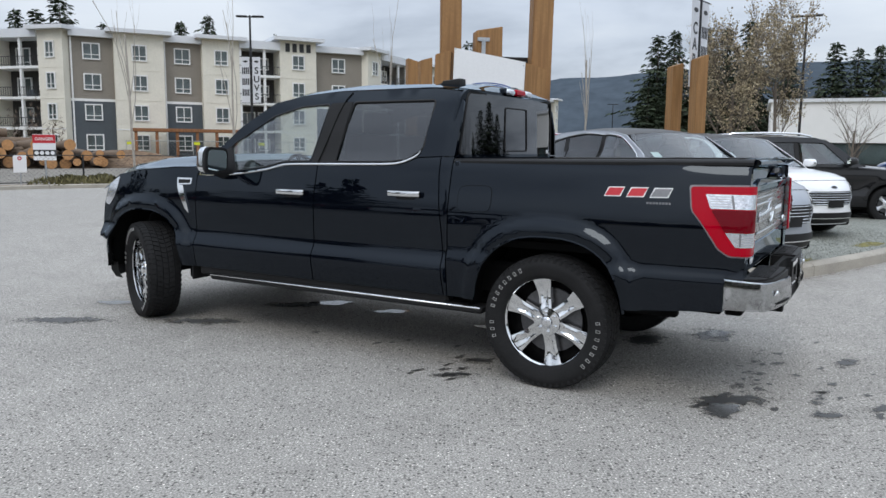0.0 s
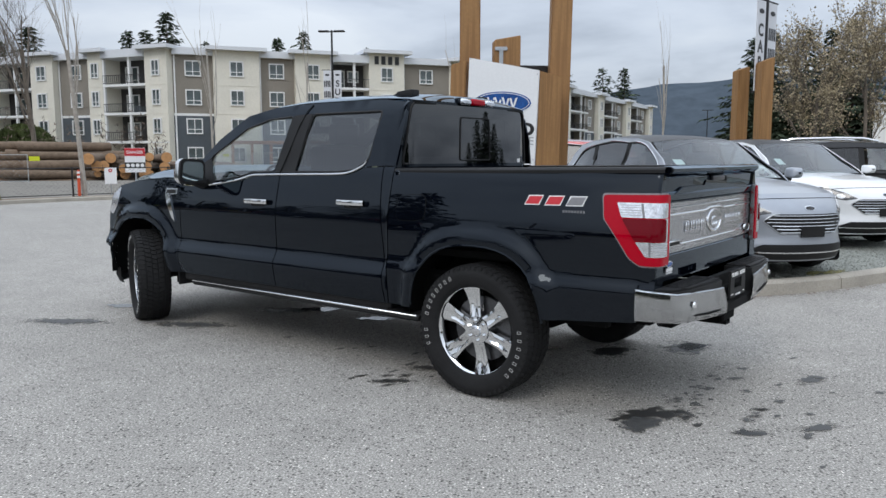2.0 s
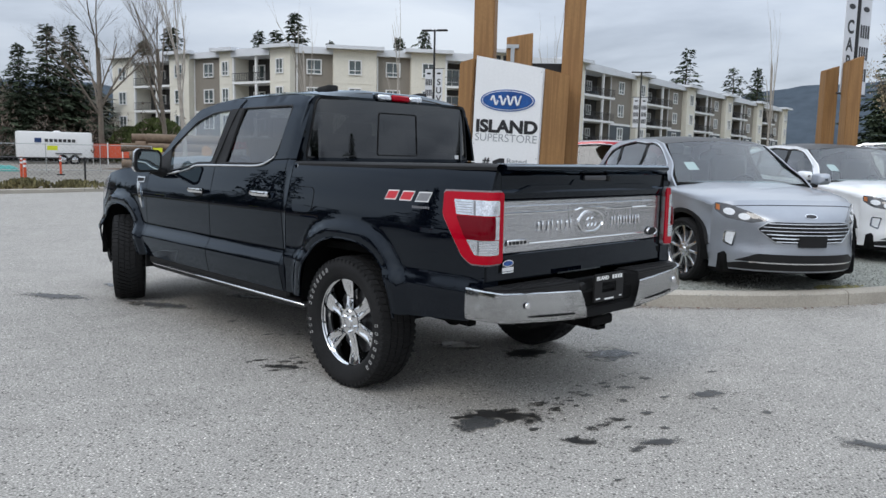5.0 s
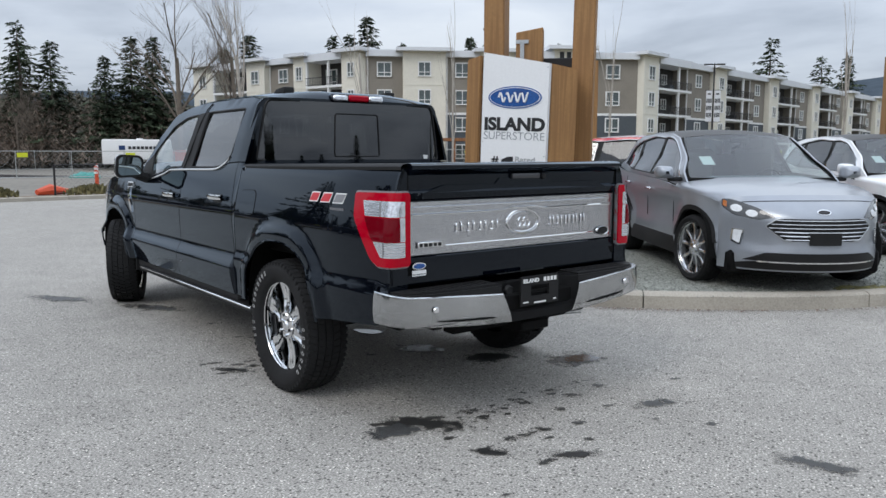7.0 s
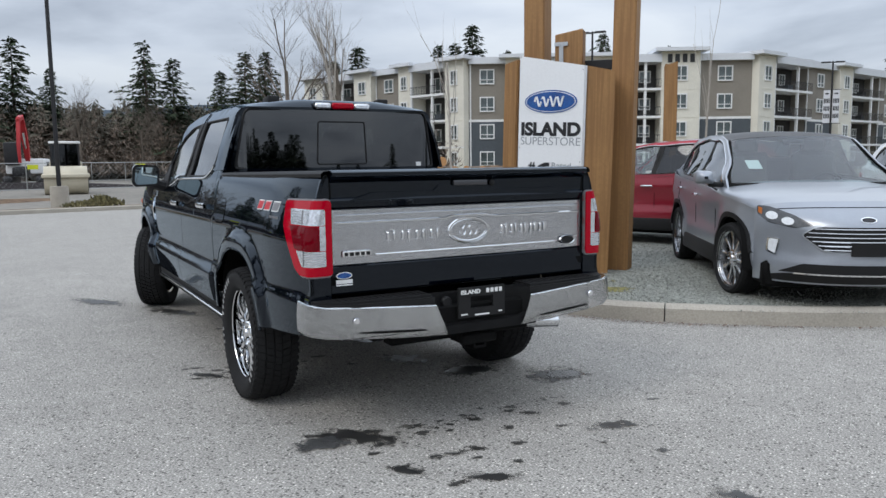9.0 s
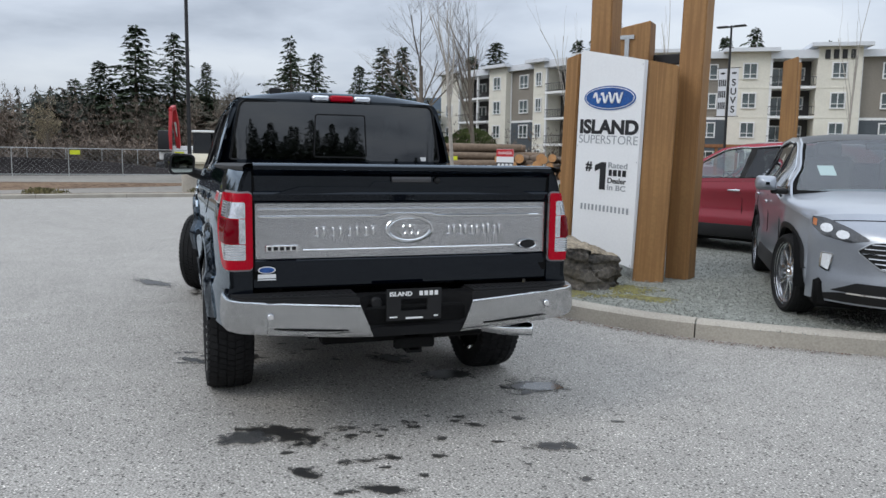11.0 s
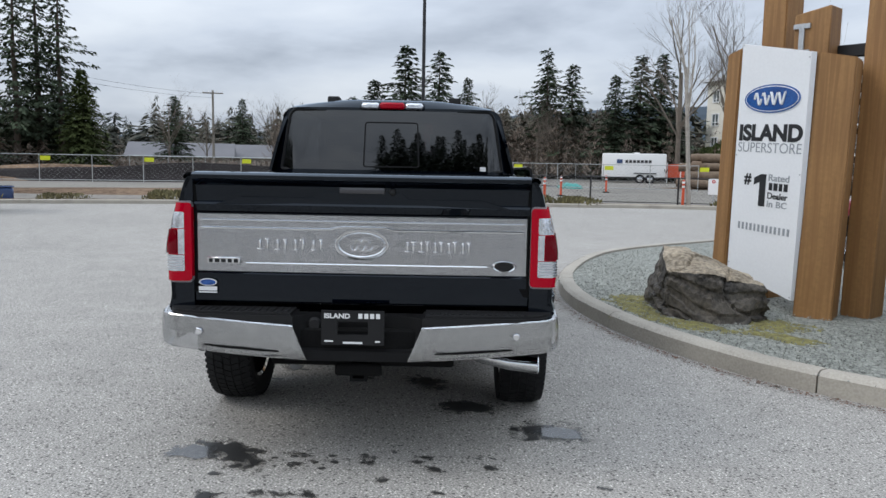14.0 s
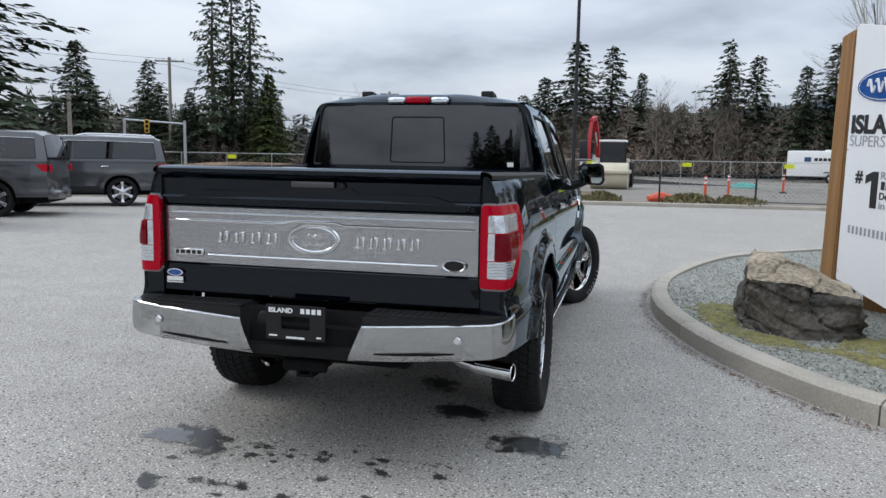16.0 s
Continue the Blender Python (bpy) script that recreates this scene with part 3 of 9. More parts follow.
def super_arch(xc, zc, a, b, z_front, z_back, n=22, p=2.5):
    """Wheel arch points from the front end over the top to the back end."""
    def at(ang):
        c, s_ = math.cos(ang), math.sin(ang)
        return (xc + a * math.copysign(abs(c) ** (2 / p), c), zc + b * math.copysign(abs(s_) ** (2 / p), s_))
    pts = [at(math.pi * i / n) for i in range(1, n)]
    pts = [q for q in pts if (q[1] > z_front if q[0] > xc else q[1] > z_back)]
    return [(xc + a * 0.995, z_front)] + pts + [(xc - a * 0.995, z_back)]


def arch_r(x, z, xc, zc, a, b, p=2.5):
    return (abs((x - xc) / a) ** p + (max(0.0, z - zc) / b) ** p) ** (1 / p)


def rounded(pts, r, n=4):
    """Rounds the corners of a closed outline."""
    out = []
    k = len(pts)
    for i in range(k):
        a, b, c = Vector(pts[i - 1]), Vector(pts[i]), Vector(pts[(i + 1) % k])
        d = min(r, (a - b).length * 0.45, (c - b).length * 0.45)
        p, q = b + (a - b).normalized() * d, b + (c - b).normalized() * d
        for j in range(n + 1):
            t = j / n
            w = p * (1 - t) ** 2 + b * 2 * t * (1 - t) + q * t * t
            out.append((w.x, w.y))
    return out


def bar_word(bm, n, x0, x1, z0, z1, m, depth=0.003, fill=0.62, seed=1):
    """Plain upright bars in place of lettering, in the plane of m."""
    rng = random.Random(seed)
    pitch = (x1 - x0) / n
    for i in range(n):
        w = pitch * fill * rng.uniform(0.8, 1.1)
        add_box(bm, x0 + pitch * (i + 0.5), (z0 + z1) / 2, depth / 2, w, z1 - z0, depth, m=m)


XR, XF, RW = 0.0, 3.64, 0.405
ARCH_A, ARCH_B, ARCH_Z = 0.49, 0.515, 0.42
BODY_Z = [(0.40, 0.940), (0.50, 0.972), (0.60, 0.992), (0.655, 1.000), (0.688, 1.000), (0.765, 0.956), (0.785, 0.954), (0.90, 0.959), (1.03, 0.961), (1.06, 0.960), (1.12, 0.952), (1.20, 0.934), (1.28, 0.916), (1.36, 0.896), (1.45, 0.86)]
BOX_Z = [(0.40, 0.930), (0.50, 0.962), (0.70, 0.980), (0.760, 0.984), (0.795, 0.962), (0.95, 0.966), (1.06, 0.964), (1.12, 0.954), (1.20, 0.937), (1.27, 0.921), (1.33, 0.906), (1.37, 0.892), (1.42, 0.86)]


def smooth_lerp(table, x, w=0.016):
    return (lerp(table, x - w) + 2 * lerp(table, x) + lerp(table, x + w)) / 4


def body_y(x, z):
    y = smooth_lerp(BOX_Z if x < 0.71 else BODY_Z, z)
    if x > 3.2:
        y -= 0.055 * ((x - 3.2) / 1.05) ** 2.4
    if x < -0.5:
        y -= 0.050 * ((-0.5 - x) / 0.6) ** 2
    for xc in (XR, XF):
        r = arch_r(x, z, xc, ARCH_Z, ARCH_A, ARCH_B)
        y += 0.034 * smooth01((1.205 - r) / 0.075) * smooth01((1.2 - abs(x - xc)) / 0.5)
    return y


GLASS_Z = [(1.22, 0.934), (1.30, 0.918), (1.36, 0.902), (1.41, 0.880), (1.60, 0.828), (1.76, 0.772), (1.82, 0.742), (1.87, 0.700)]


def cab_y(x, z):
    y = smooth_lerp(GLASS_Z, z)
    return y - 0.03 * smooth01((x - 2.3) / 0.7) - 0.010 * smooth01((0.80 - x) / 0.12)


def build_truck():
    tk = thing("pickup_truck", pose(1.097, 5.411, 0, 0, 0, 150), "glossy black crew cab pickup truck with chrome trim on damp asphalt", "pickup truck")
    fender = [(3.032, 0.50), (3.032, 1.232), (2.99, 1.30), (3.3, 1.292), (3.7, 1.262), (4.02, 1.21), (4.15, 1.12), (4.23, 0.95), (4.27, 0.80), (4.27, 0.66), (4.14, 0.655)] + super_arch(XF, ARCH_Z, ARCH_A, ARCH_B, 0.645, 0.50)
    fdoor = [(1.821, 0.50), (3.024, 0.50), (3.024, 1.228), (2.71, 1.222), (2.297, 1.279), (2.128, 1.317), (1.821, 1.327)]
    rdoor = [(0.722, 0.50), (1.812, 0.50), (1.812, 1.327), (1.17, 1.339), (0.97, 1.391), (0.80, 1.40), (0.795, 1.28), (0.748, 0.9)]
    quarter = [(0.703, 0.50), (0.714, 0.50), (0.740, 0.9), (0.787, 1.28), (0.792, 1.40), (0.703, 1.40)]
    bedside = [(0.695, 0.50), (0.695, 1.372), (-1.118, 1.392), (-1.118, 0.80), (-1.03, 0.79), (-1.02, 0.585), (-0.51, 0.545)]
    bedside = bedside[::-1] + super_arch(XR, ARCH_Z, ARCH_A, ARCH_B, 0.50, 0.55)
    glass_f = rounded([(2.745, 1.252), (2.297, 1.310), (2.128, 1.350), (1.885, 1.356), (1.800, 1.768), (2.06, 1.752), (2.31, 1.688), (2.715, 1.470)], 0.03)
    glass_r = rounded([(1.668, 1.356), (1.20, 1.362), (1.06, 1.378), (0.945, 1.452), (0.905, 1.778), (1.588, 1.778)], 0.03)
    green = [(2.99, 1.306), (3.024, 1.236), (2.71, 1.230), (2.297, 1.287), (2.128, 1.325), (1.82, 1.335), (1.17, 1.347), (0.97, 1.399), (0.79, 1.408), (0.703, 1.408), (0.690, 1.6), (0.695, 1.76), (0.735, 1.835), (0.97, 1.866), (1.74, 1.864), (2.05, 1.842), (2.33, 1.788), (2.65, 1.605), (2.9, 1.41)]
    for s in (1, -1):
        part("front_fender", side_mesh(fender, body_y, s, 0.035, 0.03), M_BLACK, tk, "glossy black front wing with a flared wheel arch")
        fd = part("front_door", side_mesh(fdoor, body_y, s, 0.06, 0.025), M_BLACK, tk)
        rd = part("rear_door", side_mesh(rdoor, body_y, s, 0.06, 0.025), M_BLACK, tk)
        part("cab_corner", side_mesh(quarter, body_y, s, 0.06, 0.025), M_BLACK, tk)
        part("bed_side", side_mesh(bedside, body_y, s, 0.035, 0.03), M_BLACK, tk, "glossy black bed side with a flared wheel arch")
        part("cab_side_frame", hole_mesh(green, [glass_f, glass_r], cab_y, s), M_BLACK, tk, "black window frames and pillars")
        inset = lambda x, z: cab_y(x, z) - 0.012
        big_f = [(x + 0.004 * (1 if x > 2.2 else -1), z) for x, z in glass_f]
        w = part("front_window", hole_mesh(big_f, [], inset, s, thick=0.005), M_CLEAR, tk, "clear front door glass")
        w.visible_shadow = False
        part("rear_window", hole_mesh(glass_r, [], inset, s, thick=0.005), M_SIDEPRIV, tk, "dark tinted rear door glass")
        # rubber channel round the panes
        for g, nm in ((glass_f, "window_seal"), (glass_r, "window_seal")):
            bm = bmesh.new()
            add_tube(bm, [(x, s * (cab_y(x, z) - 0.004), z) for x, z in g + g[:1]], 0.008, 5, False)
            part(nm, bm, M_PLASTIC, tk)
        # pillar cover between the doors
        bm = side_mesh([(1.655, 1.352), (1.872, 1.350), (1.79, 1.775), (1.598, 1.782)], cab_y, s, bulge=0.003, thick=0.006)
        part("pillar_cover", bm, M_PLASTIC, tk)
        bm = bmesh.new()
        add_tube(bm, [(x, s * (cab_y(x, z) + 0.006), z) for x, z in ((1.813, 1.336), (1.76, 1.5), (1.70, 1.70), (1.66, 1.80), (1.63, 1.85))], 0.004, 5)
        part("door_gap", bm, M_CHASSIS, tk)
        # bright strip under the windows
        belt = [(2.74, 1.236), (2.50, 1.262), (2.297, 1.290), (2.20, 1.312), (2.128, 1.328), (2.0, 1.334), (1.82, 1.338), (1.5, 1.343), (1.20, 1.349), (1.08, 1.366), (0.985, 1.408), (0.958, 1.44)]
        bl = spline(belt, 4)
        rows = []
        for p in bl:
            y = cab_y(p.x, p.y)
            rows.append([(p.x, s * (y + o), p.y + h) for o, h in ((-0.004, -0.007), (0.009, -0.006), (0.011, 0.0), (0.008, 0.006), (-0.004, 0.007))])
        bm = grid_surface(rows)
        bmesh.ops.recalc_face_normals(bm, faces=bm.faces)
        part("belt_moulding", bm, M_CHROME, tk, "thin chrome strip under the windows")
        # door handles: grip, cup, pillar ends
        for x0, x1, zz, dr in ((1.893, 2.150, 1.133, fd), (0.908, 1.158, 1.156, rd)):
            y = body_y((x0 + x1) / 2, zz)
            rr = [[(x0 + (x1 - x0) * i / 10, s * (y + 0.012 + 0.03 * math.sin(math.pi * min(1, max(0, (i + 0.6) / 11.2))) ** 0.4 + dy), zz + dz) for dy, dz in ((-0.012, -0.019), (0.004, -0.017), (0.01, 0.0), (0.004, 0.017), (-0.012, 0.019), (-0.012, -0.019))] for i in range(11)]
            bm = grid_surface(rr)
            bmesh.ops.recalc_face_normals(bm, faces=bm.faces)
            part("door_handle", bm, M_CHROME, dr, "chrome pull handle")
            cup = side_mesh(rounded([(x0 + 0.04, zz - 0.04), (x1 - 0.05, zz - 0.04), (x1 - 0.04, zz + 0.02), (x0 + 0.04, zz + 0.02)], 0.03), body_y, s, bulge=0.0022, thick=0.004)
            part("handle_cup", cup, M_PLASTIC, dr)
        # running board
        bm = bmesh.new()
        add_box(bm, 1.65, s * 0.905, 0.430, 2.44, 0.15, 0.045, 0.012)
        sb = part("running_board", bm, M_PLASTIC, tk, "black running board with a bright edge")
        part("board_edge", box(2.42, 0.012, 0.013, 0.004, (1.65, s * 0.982, 0.445)), M_CHROME, sb)
        for x in (0.75, 1.6, 2.5):
            part("board_arm", box(0.07, 0.24, 0.05, 0.01, (x, s * 0.77, 0.445)), M_CHASSIS, sb)
        part("sill", box(2.32, 0.10, 0.10, 0.02, (1.86, s * 0.90, 0.475)), M_PLASTIC, tk)
        # wheel wells, dark inside
        for xc in (XR, XF):
            pts = super_arch(xc, ARCH_Z, ARCH_A + 0.035, ARCH_B + 0.03, 0.40, 0.57 if xc == XR else 0.40)
            rows = [[(x, s * y, z) for y in (0.955, 0.80, 0.60)] for x, z in pts]
            bm = grid_surface(rows)
            w0 = [bm.verts.new((x, s * 0.58, z)) for x, z in pts]
            bm.faces.new(w0)
            part("wheel_well", bm, M_CHASSIS, tk)
            # soft lip round the arch
            lip = [(x, s * (body_y(x, z + 0.004) - 0.006), z) for x, z in super_arch(xc, ARCH_Z, ARCH_A, ARCH_B, 0.52, 0.52)]
            bm = tube(lip, 0.009, 6)
            part("arch_lip", bm, M_BLACK, tk)
        # mirror
        prof = rounded([(0.985, 1.262), (1.19, 1.255), (1.215, 1.29), (1.20, 1.43), (1.17, 1.455), (1.0, 1.445), (0.975, 1.41)], 0.03)
        rows = []
        for x, k in ((2.655, 1.0), (2.675, 1.02), (2.71, 0.97), (2.745, 0.82), (2.765, 0.5)):
            rows.append([(x + (0.02 if k < 0.9 else 0) * 0, s * (1.09 + (y - 1.09) * k), 1.352 + (z - 1.352) * k) for y, z in prof + prof[:1]])
        bm = grid_surface(rows)
        bm.faces.new([v for v in list(bm.verts)[-len(prof) - 1:-1]])
        bmesh.ops.recalc_face_normals(bm, faces=bm.faces)
        mi = part("wing_mirror", bm, M_CHROME if s > 0 else M_CHROME, tk, "folding wing mirror with a chrome cap")
        bm = bmesh.new()
        add_prism(bm, [(y * s, z) for y, z in prof], 0.03, Matrix(((0, 0, 1, 2.632), (1, 0, 0, 0), (0, 1, 0, 0), (0, 0, 0, 1))))
        part("mirror_frame", bm, M_PLASTIC, mi)
        ins = [((1.09 + (y - 1.09) * 0.82) * s, 1.352 + (z - 1.352) * 0.80) for y, z in prof]
        bm = prism(ins, 0.004, Matrix(((0, 0, 1, 2.627), (1, 0, 0, 0), (0, 1, 0, 0), (0, 0, 0, 1))))
        part("mirror_glass", bm, M_MIRROR, mi)
        part("mirror_arm", tube([(2.74, s * 0.90, 1.245), (2.75, s * 0.99, 1.275), (2.74, s * 1.05, 1.30)], [0.05, 0.045, 0.04], 8), M_PLASTIC, mi)
        part("mirror_sail", side_mesh([(2.60, 1.248), (2.99, 1.243), (2.90, 1.38), (2.72, 1.46)], cab_y, s, bulge=0.004, thick=0.01), M_PLASTIC, tk)
        # bright side vent on the wing
        bm = side_mesh([(3.245, 1.205), (3.075, 1.205), (3.078, 1.155), (3.225, 1.148), (3.17, 1.145), (3.115, 0.985), (3.10, 0.925), (3.14, 0.955), (3.20, 1.06), (3.235, 1.14)], body_y, s, bulge=0.010, thick=0.012)
        ve = part("side_vent", bm, M_CHROME, tk, "chrome blade-shaped wing vent")
        bm = side_mesh([(3.225, 1.192), (3.095, 1.192), (3.096, 1.166), (3.220, 1.160)], body_y, s, bulge=0.013, thick=0.004)
        part("vent_badge", bm, M_PLASTIC, ve)
        # head lamp corner
        bm = side_mesh(rounded([(4.00, 1.20), (4.13, 1.13), (4.215, 0.96), (4.15, 0.94), (4.06, 1.02), (4.02, 1.10)], 0.02), body_y, s, bulge=0.006, thick=0.02)
        part("headlamp", bm, M_LENS, tk, "clear headlamp wrapping the corner")
        # decal on the bed side: plain shapes in its colours
        if s > 0:
            for x0, x1, m_ in ((-0.345, -0.462, M_RED_PRINT), (-0.476, -0.596, M_RED_PRINT), (-0.610, -0.732, M_GREY_PRINT)):
                for o, k, mm in ((0.0, 0.0012, M_WHITE_PRINT), (0.006, 0.0024, m_)):
                    sh = [(x0 - o + 0.012, 1.192 + o), (x1 + o + 0.030, 1.194 + o), (x1 + o + 0.008, 1.250 - o), (x0 - o - 0.012, 1.248 - o)]
                    part("decal_block", side_mesh(sh, body_y, s, bulge=k, thick=0.001), mm, tk)
            bm = bmesh.new()
            for i in range(8):
                x = -0.59 - i * 0.0175
                add_box(bm, x, body_y(x, 1.163) + 0.001, 1.163, 0.011, 0.002, 0.013)
            part("decal_small_print", bm, M_GREY_PRINT, tk)
            # fuel door
            ring = rounded([(0.628, 1.058), (0.392, 1.066), (0.392, 1.226), (0.628, 1.219)], 0.05)
            part("fuel_door", side_mesh(ring, body_y, s, bulge=0.003, thick=0.008), M_BLACK, tk)
            bm = bmesh.new()
            add_tube(bm, [(x, body_y(x, z) - 0.0005, z) for x, z in ring + ring[:1]], 0.0035, 5, False)
            part("fuel_door_gap", bm, M_CHASSIS, tk)

    # roof
    def roof_edge(x):
        return lerp([(0.66, 1.846), (0.735, 1.858), (0.97, 1.870), (1.74, 1.866), (2.05, 1.844), (2.33, 1.79)], x)
    rows = []
    for x in [0.666, 0.674, 0.686, 0.704, 0.728, 0.76, 0.80] + [0.86 + 1.41 * i / 20 for i in range(21)]:
        e = roof_edge(x)
        hw = lerp([(0.66, 0.69), (0.80, 0.712), (2.0, 0.712), (2.3, 0.735)], x)
        crown = lerp([(0.9, 0.052), (1.9, 0.080)], x) - 0.048 * max(0.0, (0.76 - x) / 0.094) ** 1.6
        rows.append([(x, hw * u, e + (crown + 0.005 * (abs(abs(u) - 0.45) < 0.12) * (x > 0.73)) * (1 - abs(u) ** 2.6)) for u in [k / 12 - 1 for k in range(25)]])
    bm = grid_surface(rows)
    bmesh.ops.recalc_face_normals(bm, faces=bm.faces)
    part("roof", bm, M_BLACK, tk, "dark roof skin with shallow ribs")
    # windscreen and hood
    rows = []
    for i in range(9):
        t = i / 8
        rows.append([(2.20 + (3.14 - 0.16 * u * u - 2.20) * t + 0.06 * (1 - u * u) * math.sin(math.pi * t) * 0.6, (0.715 + 0.11 * t) * u, (1.818 + 0.105 * (1 - abs(u) ** 2.4)) * (1 - t) + 1.315 * t) for u in [k / 8 - 1 for k in range(17)]])
    ws = part("windscreen", grid_surface(rows), M_CLEAR, tk, "clear raked windscreen")
    ws.visible_shadow = False
    rows = []
    for i in range(15):
        x = 2.96 + (4.33 - 2.96) * i / 14
        e = lerp([(2.96, 1.300), (3.3, 1.288), (3.7, 1.258), (4.02, 1.205), (4.33, 1.07)], x)
        c = lerp([(2.96, 1.335), (3.18, 1.388), (3.74, 1.356), (4.2, 1.282), (4.33, 1.18)], x)
        hw = lerp([(2.96, 0.925), (3.5, 0.925), (4.0, 0.90), (4.33, 0.84)], x)
        rows.append([(x + 0.12 * (1 - u * u) * smooth01((x - 3.9) / 0.4), hw * u, e + (c - e) * smooth01((1 - abs(u)) / 0.38) + 0.012 * smooth01((0.55 - abs(u)) / 0.1)) for u in [k / 12 - 1 for k in range(25)]])
    bm = grid_surface(rows)
    bmesh.ops.recalc_face_normals(bm, faces=bm.faces)
    part("hood", bm, M_BLACK, tk, "black hood with a raised centre")
    part("grille", box(0.16, 1.42, 0.46, 0.05, (4.33, 0, 0.93)), M_CHROME, tk, "wide chrome grille")
    rows = []
    for y, x in ((-0.93, 4.10), (-0.90, 4.24), (-0.75, 4.38), (-0.4, 4.46), (0, 4.48), (0.4, 4.46), (0.75, 4.38), (0.90, 4.24), (0.93, 4.10)):
        rows.append([(x - 0.03, y, 0.655), (x, y, 0.635), (x + 0.012, y, 0.55), (x, y, 0.46), (x - 0.04, y, 0.44)])
    part("front_bumper", grid_surface(rows, 0.01), M_CHROME, tk, "chrome front bumper")
    rows = [[(x - 0.03 - dx, y * 0.99, z) for dx, z in ((0, 0.445), (0.0, 0.36), (0.06, 0.30))] for y, x in ((-0.93, 4.10), (-0.90, 4.24), (-0.7, 4.36), (0, 4.44), (0.7, 4.36), (0.90, 4.24), (0.93, 4.10))]
    part("air_dam", grid_surface(rows, 0.012), M_PLASTIC, tk)

    # cab back wall with its glass and sliding pane
    zc0, zc1 = 1.418, 1.818
    back_x = lambda y, z: 0.668 + 0.03 * (y / 0.75) ** 2 - 0.012 * (1.8 - z) + 0.075 * max(0.0, (abs(y) - 0.68) / 0.19) ** 2
    def back_mesh(outline, holes, off=0.0, thick=0.02):
        bm = hole_mesh(outline, holes, lambda a, b: 0.0, 1, 0.035, thick)
        for v in bm.verts:
            dy = v.co.y
            y, z = v.co.x, v.co.z
            v.co = Vector((back_x(y, z) - off - dy, y, z))
        bmesh.ops.recalc_face_normals(bm, faces=bm.faces)
        return bm
    cab_out = rounded([(-0.875, 1.38), (0.875, 1.38), (0.835, 1.55), (0.765, 1.80), (0.725, 1.842), (0.66, 1.850), (0.40, 1.852), (-0.40, 1.852), (-0.66, 1.850), (-0.725, 1.842), (-0.765, 1.80), (-0.835, 1.55)], 0.02)
    pane = rounded([(-0.785, 1.418), (0.785, 1.418), (0.715, 1.80), (0.685, 1.832), (-0.685, 1.832), (-0.715, 1.80)], 0.025)
    part("cab_back", back_mesh(cab_out, [pane]), M_BLACK, tk)
    part("rear_screen", back_mesh(pane, [], -0.004, 0.006), M_PRIVACY, tk, "dark tinted rear screen with a sliding middle pane")
    bm = bmesh.new()
    sl = rounded([(-0.195, 1.442), (0.195, 1.442), (0.182, 1.750), (-0.182, 1.750)], 0.02)
    add_tube(bm, [(back_x(y, z) + 0.001, y, z) for y, z in sl + sl[:1]], 0.005, 6, False)
    part("sliding_pane_frame", bm, M_PLASTIC, tk)
    bm = bmesh.new()
    add_tube(bm, [(back_x(y, z) - 0.001, y, z) for y, z in pane + pane[:1]], 0.009, 6, False)
    part("rear_screen_seal", bm, M_PLASTIC, tk)
    part("screen_sticker", box(0.003, 0.075, 0.03, 0, (0.690, -0.63, 1.437)), M_WHITE_PRINT, tk)
    # high brake lamp
    bl_ = part("high_brake_lamp", box(0.05, 0.17, 0.045, 0.01, (0.660, -0.005, 1.864)), M_RED, tk, "red brake lamp with clear ends at the roof edge")
    for s in (1, -1):
        part("cargo_lamp", box(0.05, 0.125, 0.045, 0.012, (0.662, s * 0.152 - 0.005, 1.862)), M_LENS, bl_)
    part("lamp_bezel", box(0.07, 0.45, 0.058, 0.012, (0.688, -0.005, 1.862)), M_BLACK, bl_)
    for s in (1, -1):
        bm = box(0.20, 0.088, 0.058, 0.014, (0.98, s * 0.440, 1.916), 2)
        for v in bm.verts:
            if v.co.z > 1.924 and v.co.x > 0.98:
                v.co.x -= 0.05
                v.co.z -= 0.012
        part("roof_pod", bm, M_PLASTIC, tk, "small black roof aerial pod")

    # bed: floor, inner walls, rail caps, bulkhead
    part("bed_floor", box(1.80, 1.70, 0.05, 0.005, (-0.21, 0, 0.86)), M_CHASSIS, tk)
    part("bed_bulkhead", box(0.05, 1.80, 0.90, 0.01, (0.665, 0, 0.93)), M_BLACK, tk)
    for s in (1, -1):
        part("bed_inner_wall", box(1.80, 0.03, 0.52, 0.005, (-0.21, s * 0.80, 1.12)), M_CHASSIS, tk)
        rows = [[(x, s * (y - (0.045 * ((-0.5 - x) / 0.6) ** 2 if x < -0.5 else 0)), lerp([(-1.12, 1.394), (0.70, 1.374)], x) + dz) for y, dz in ((0.892, -0.014), (0.893, 0.003), (0.880, 0.015), (0.85, 0.019), (0.812, 0.015), (0.805, -0.03))] for x in (-1.125, -0.9, -0.5, 0, 0.4, 0.695)]
        bm = grid_surface(rows)
        bmesh.ops.recalc_face_normals(bm, faces=bm.faces)
        part("bed_rail_cap", bm, M_PLASTIC, tk, "black plastic bed rail cap")

    # tailgate
    prof = [(-1.06, 0.79), (-1.115, 0.79), (-1.122, 0.80), (-1.120, 0.93), (-1.112, 0.938), (-1.112, 1.222), (-1.122, 1.230), (-1.132, 1.262), (-1.128, 1.272), (-1.118, 1.278), (-1.122, 1.352), (-1.150, 1.372), (-1.166, 1.385), (-1.168, 1.402), (-1.150, 1.412), (-1.08, 1.416), (-1.05, 1.408), (-1.05, 0.85)]
    ys = [-0.797, -0.6, -0.3, 0, 0.3, 0.6, 0.797]
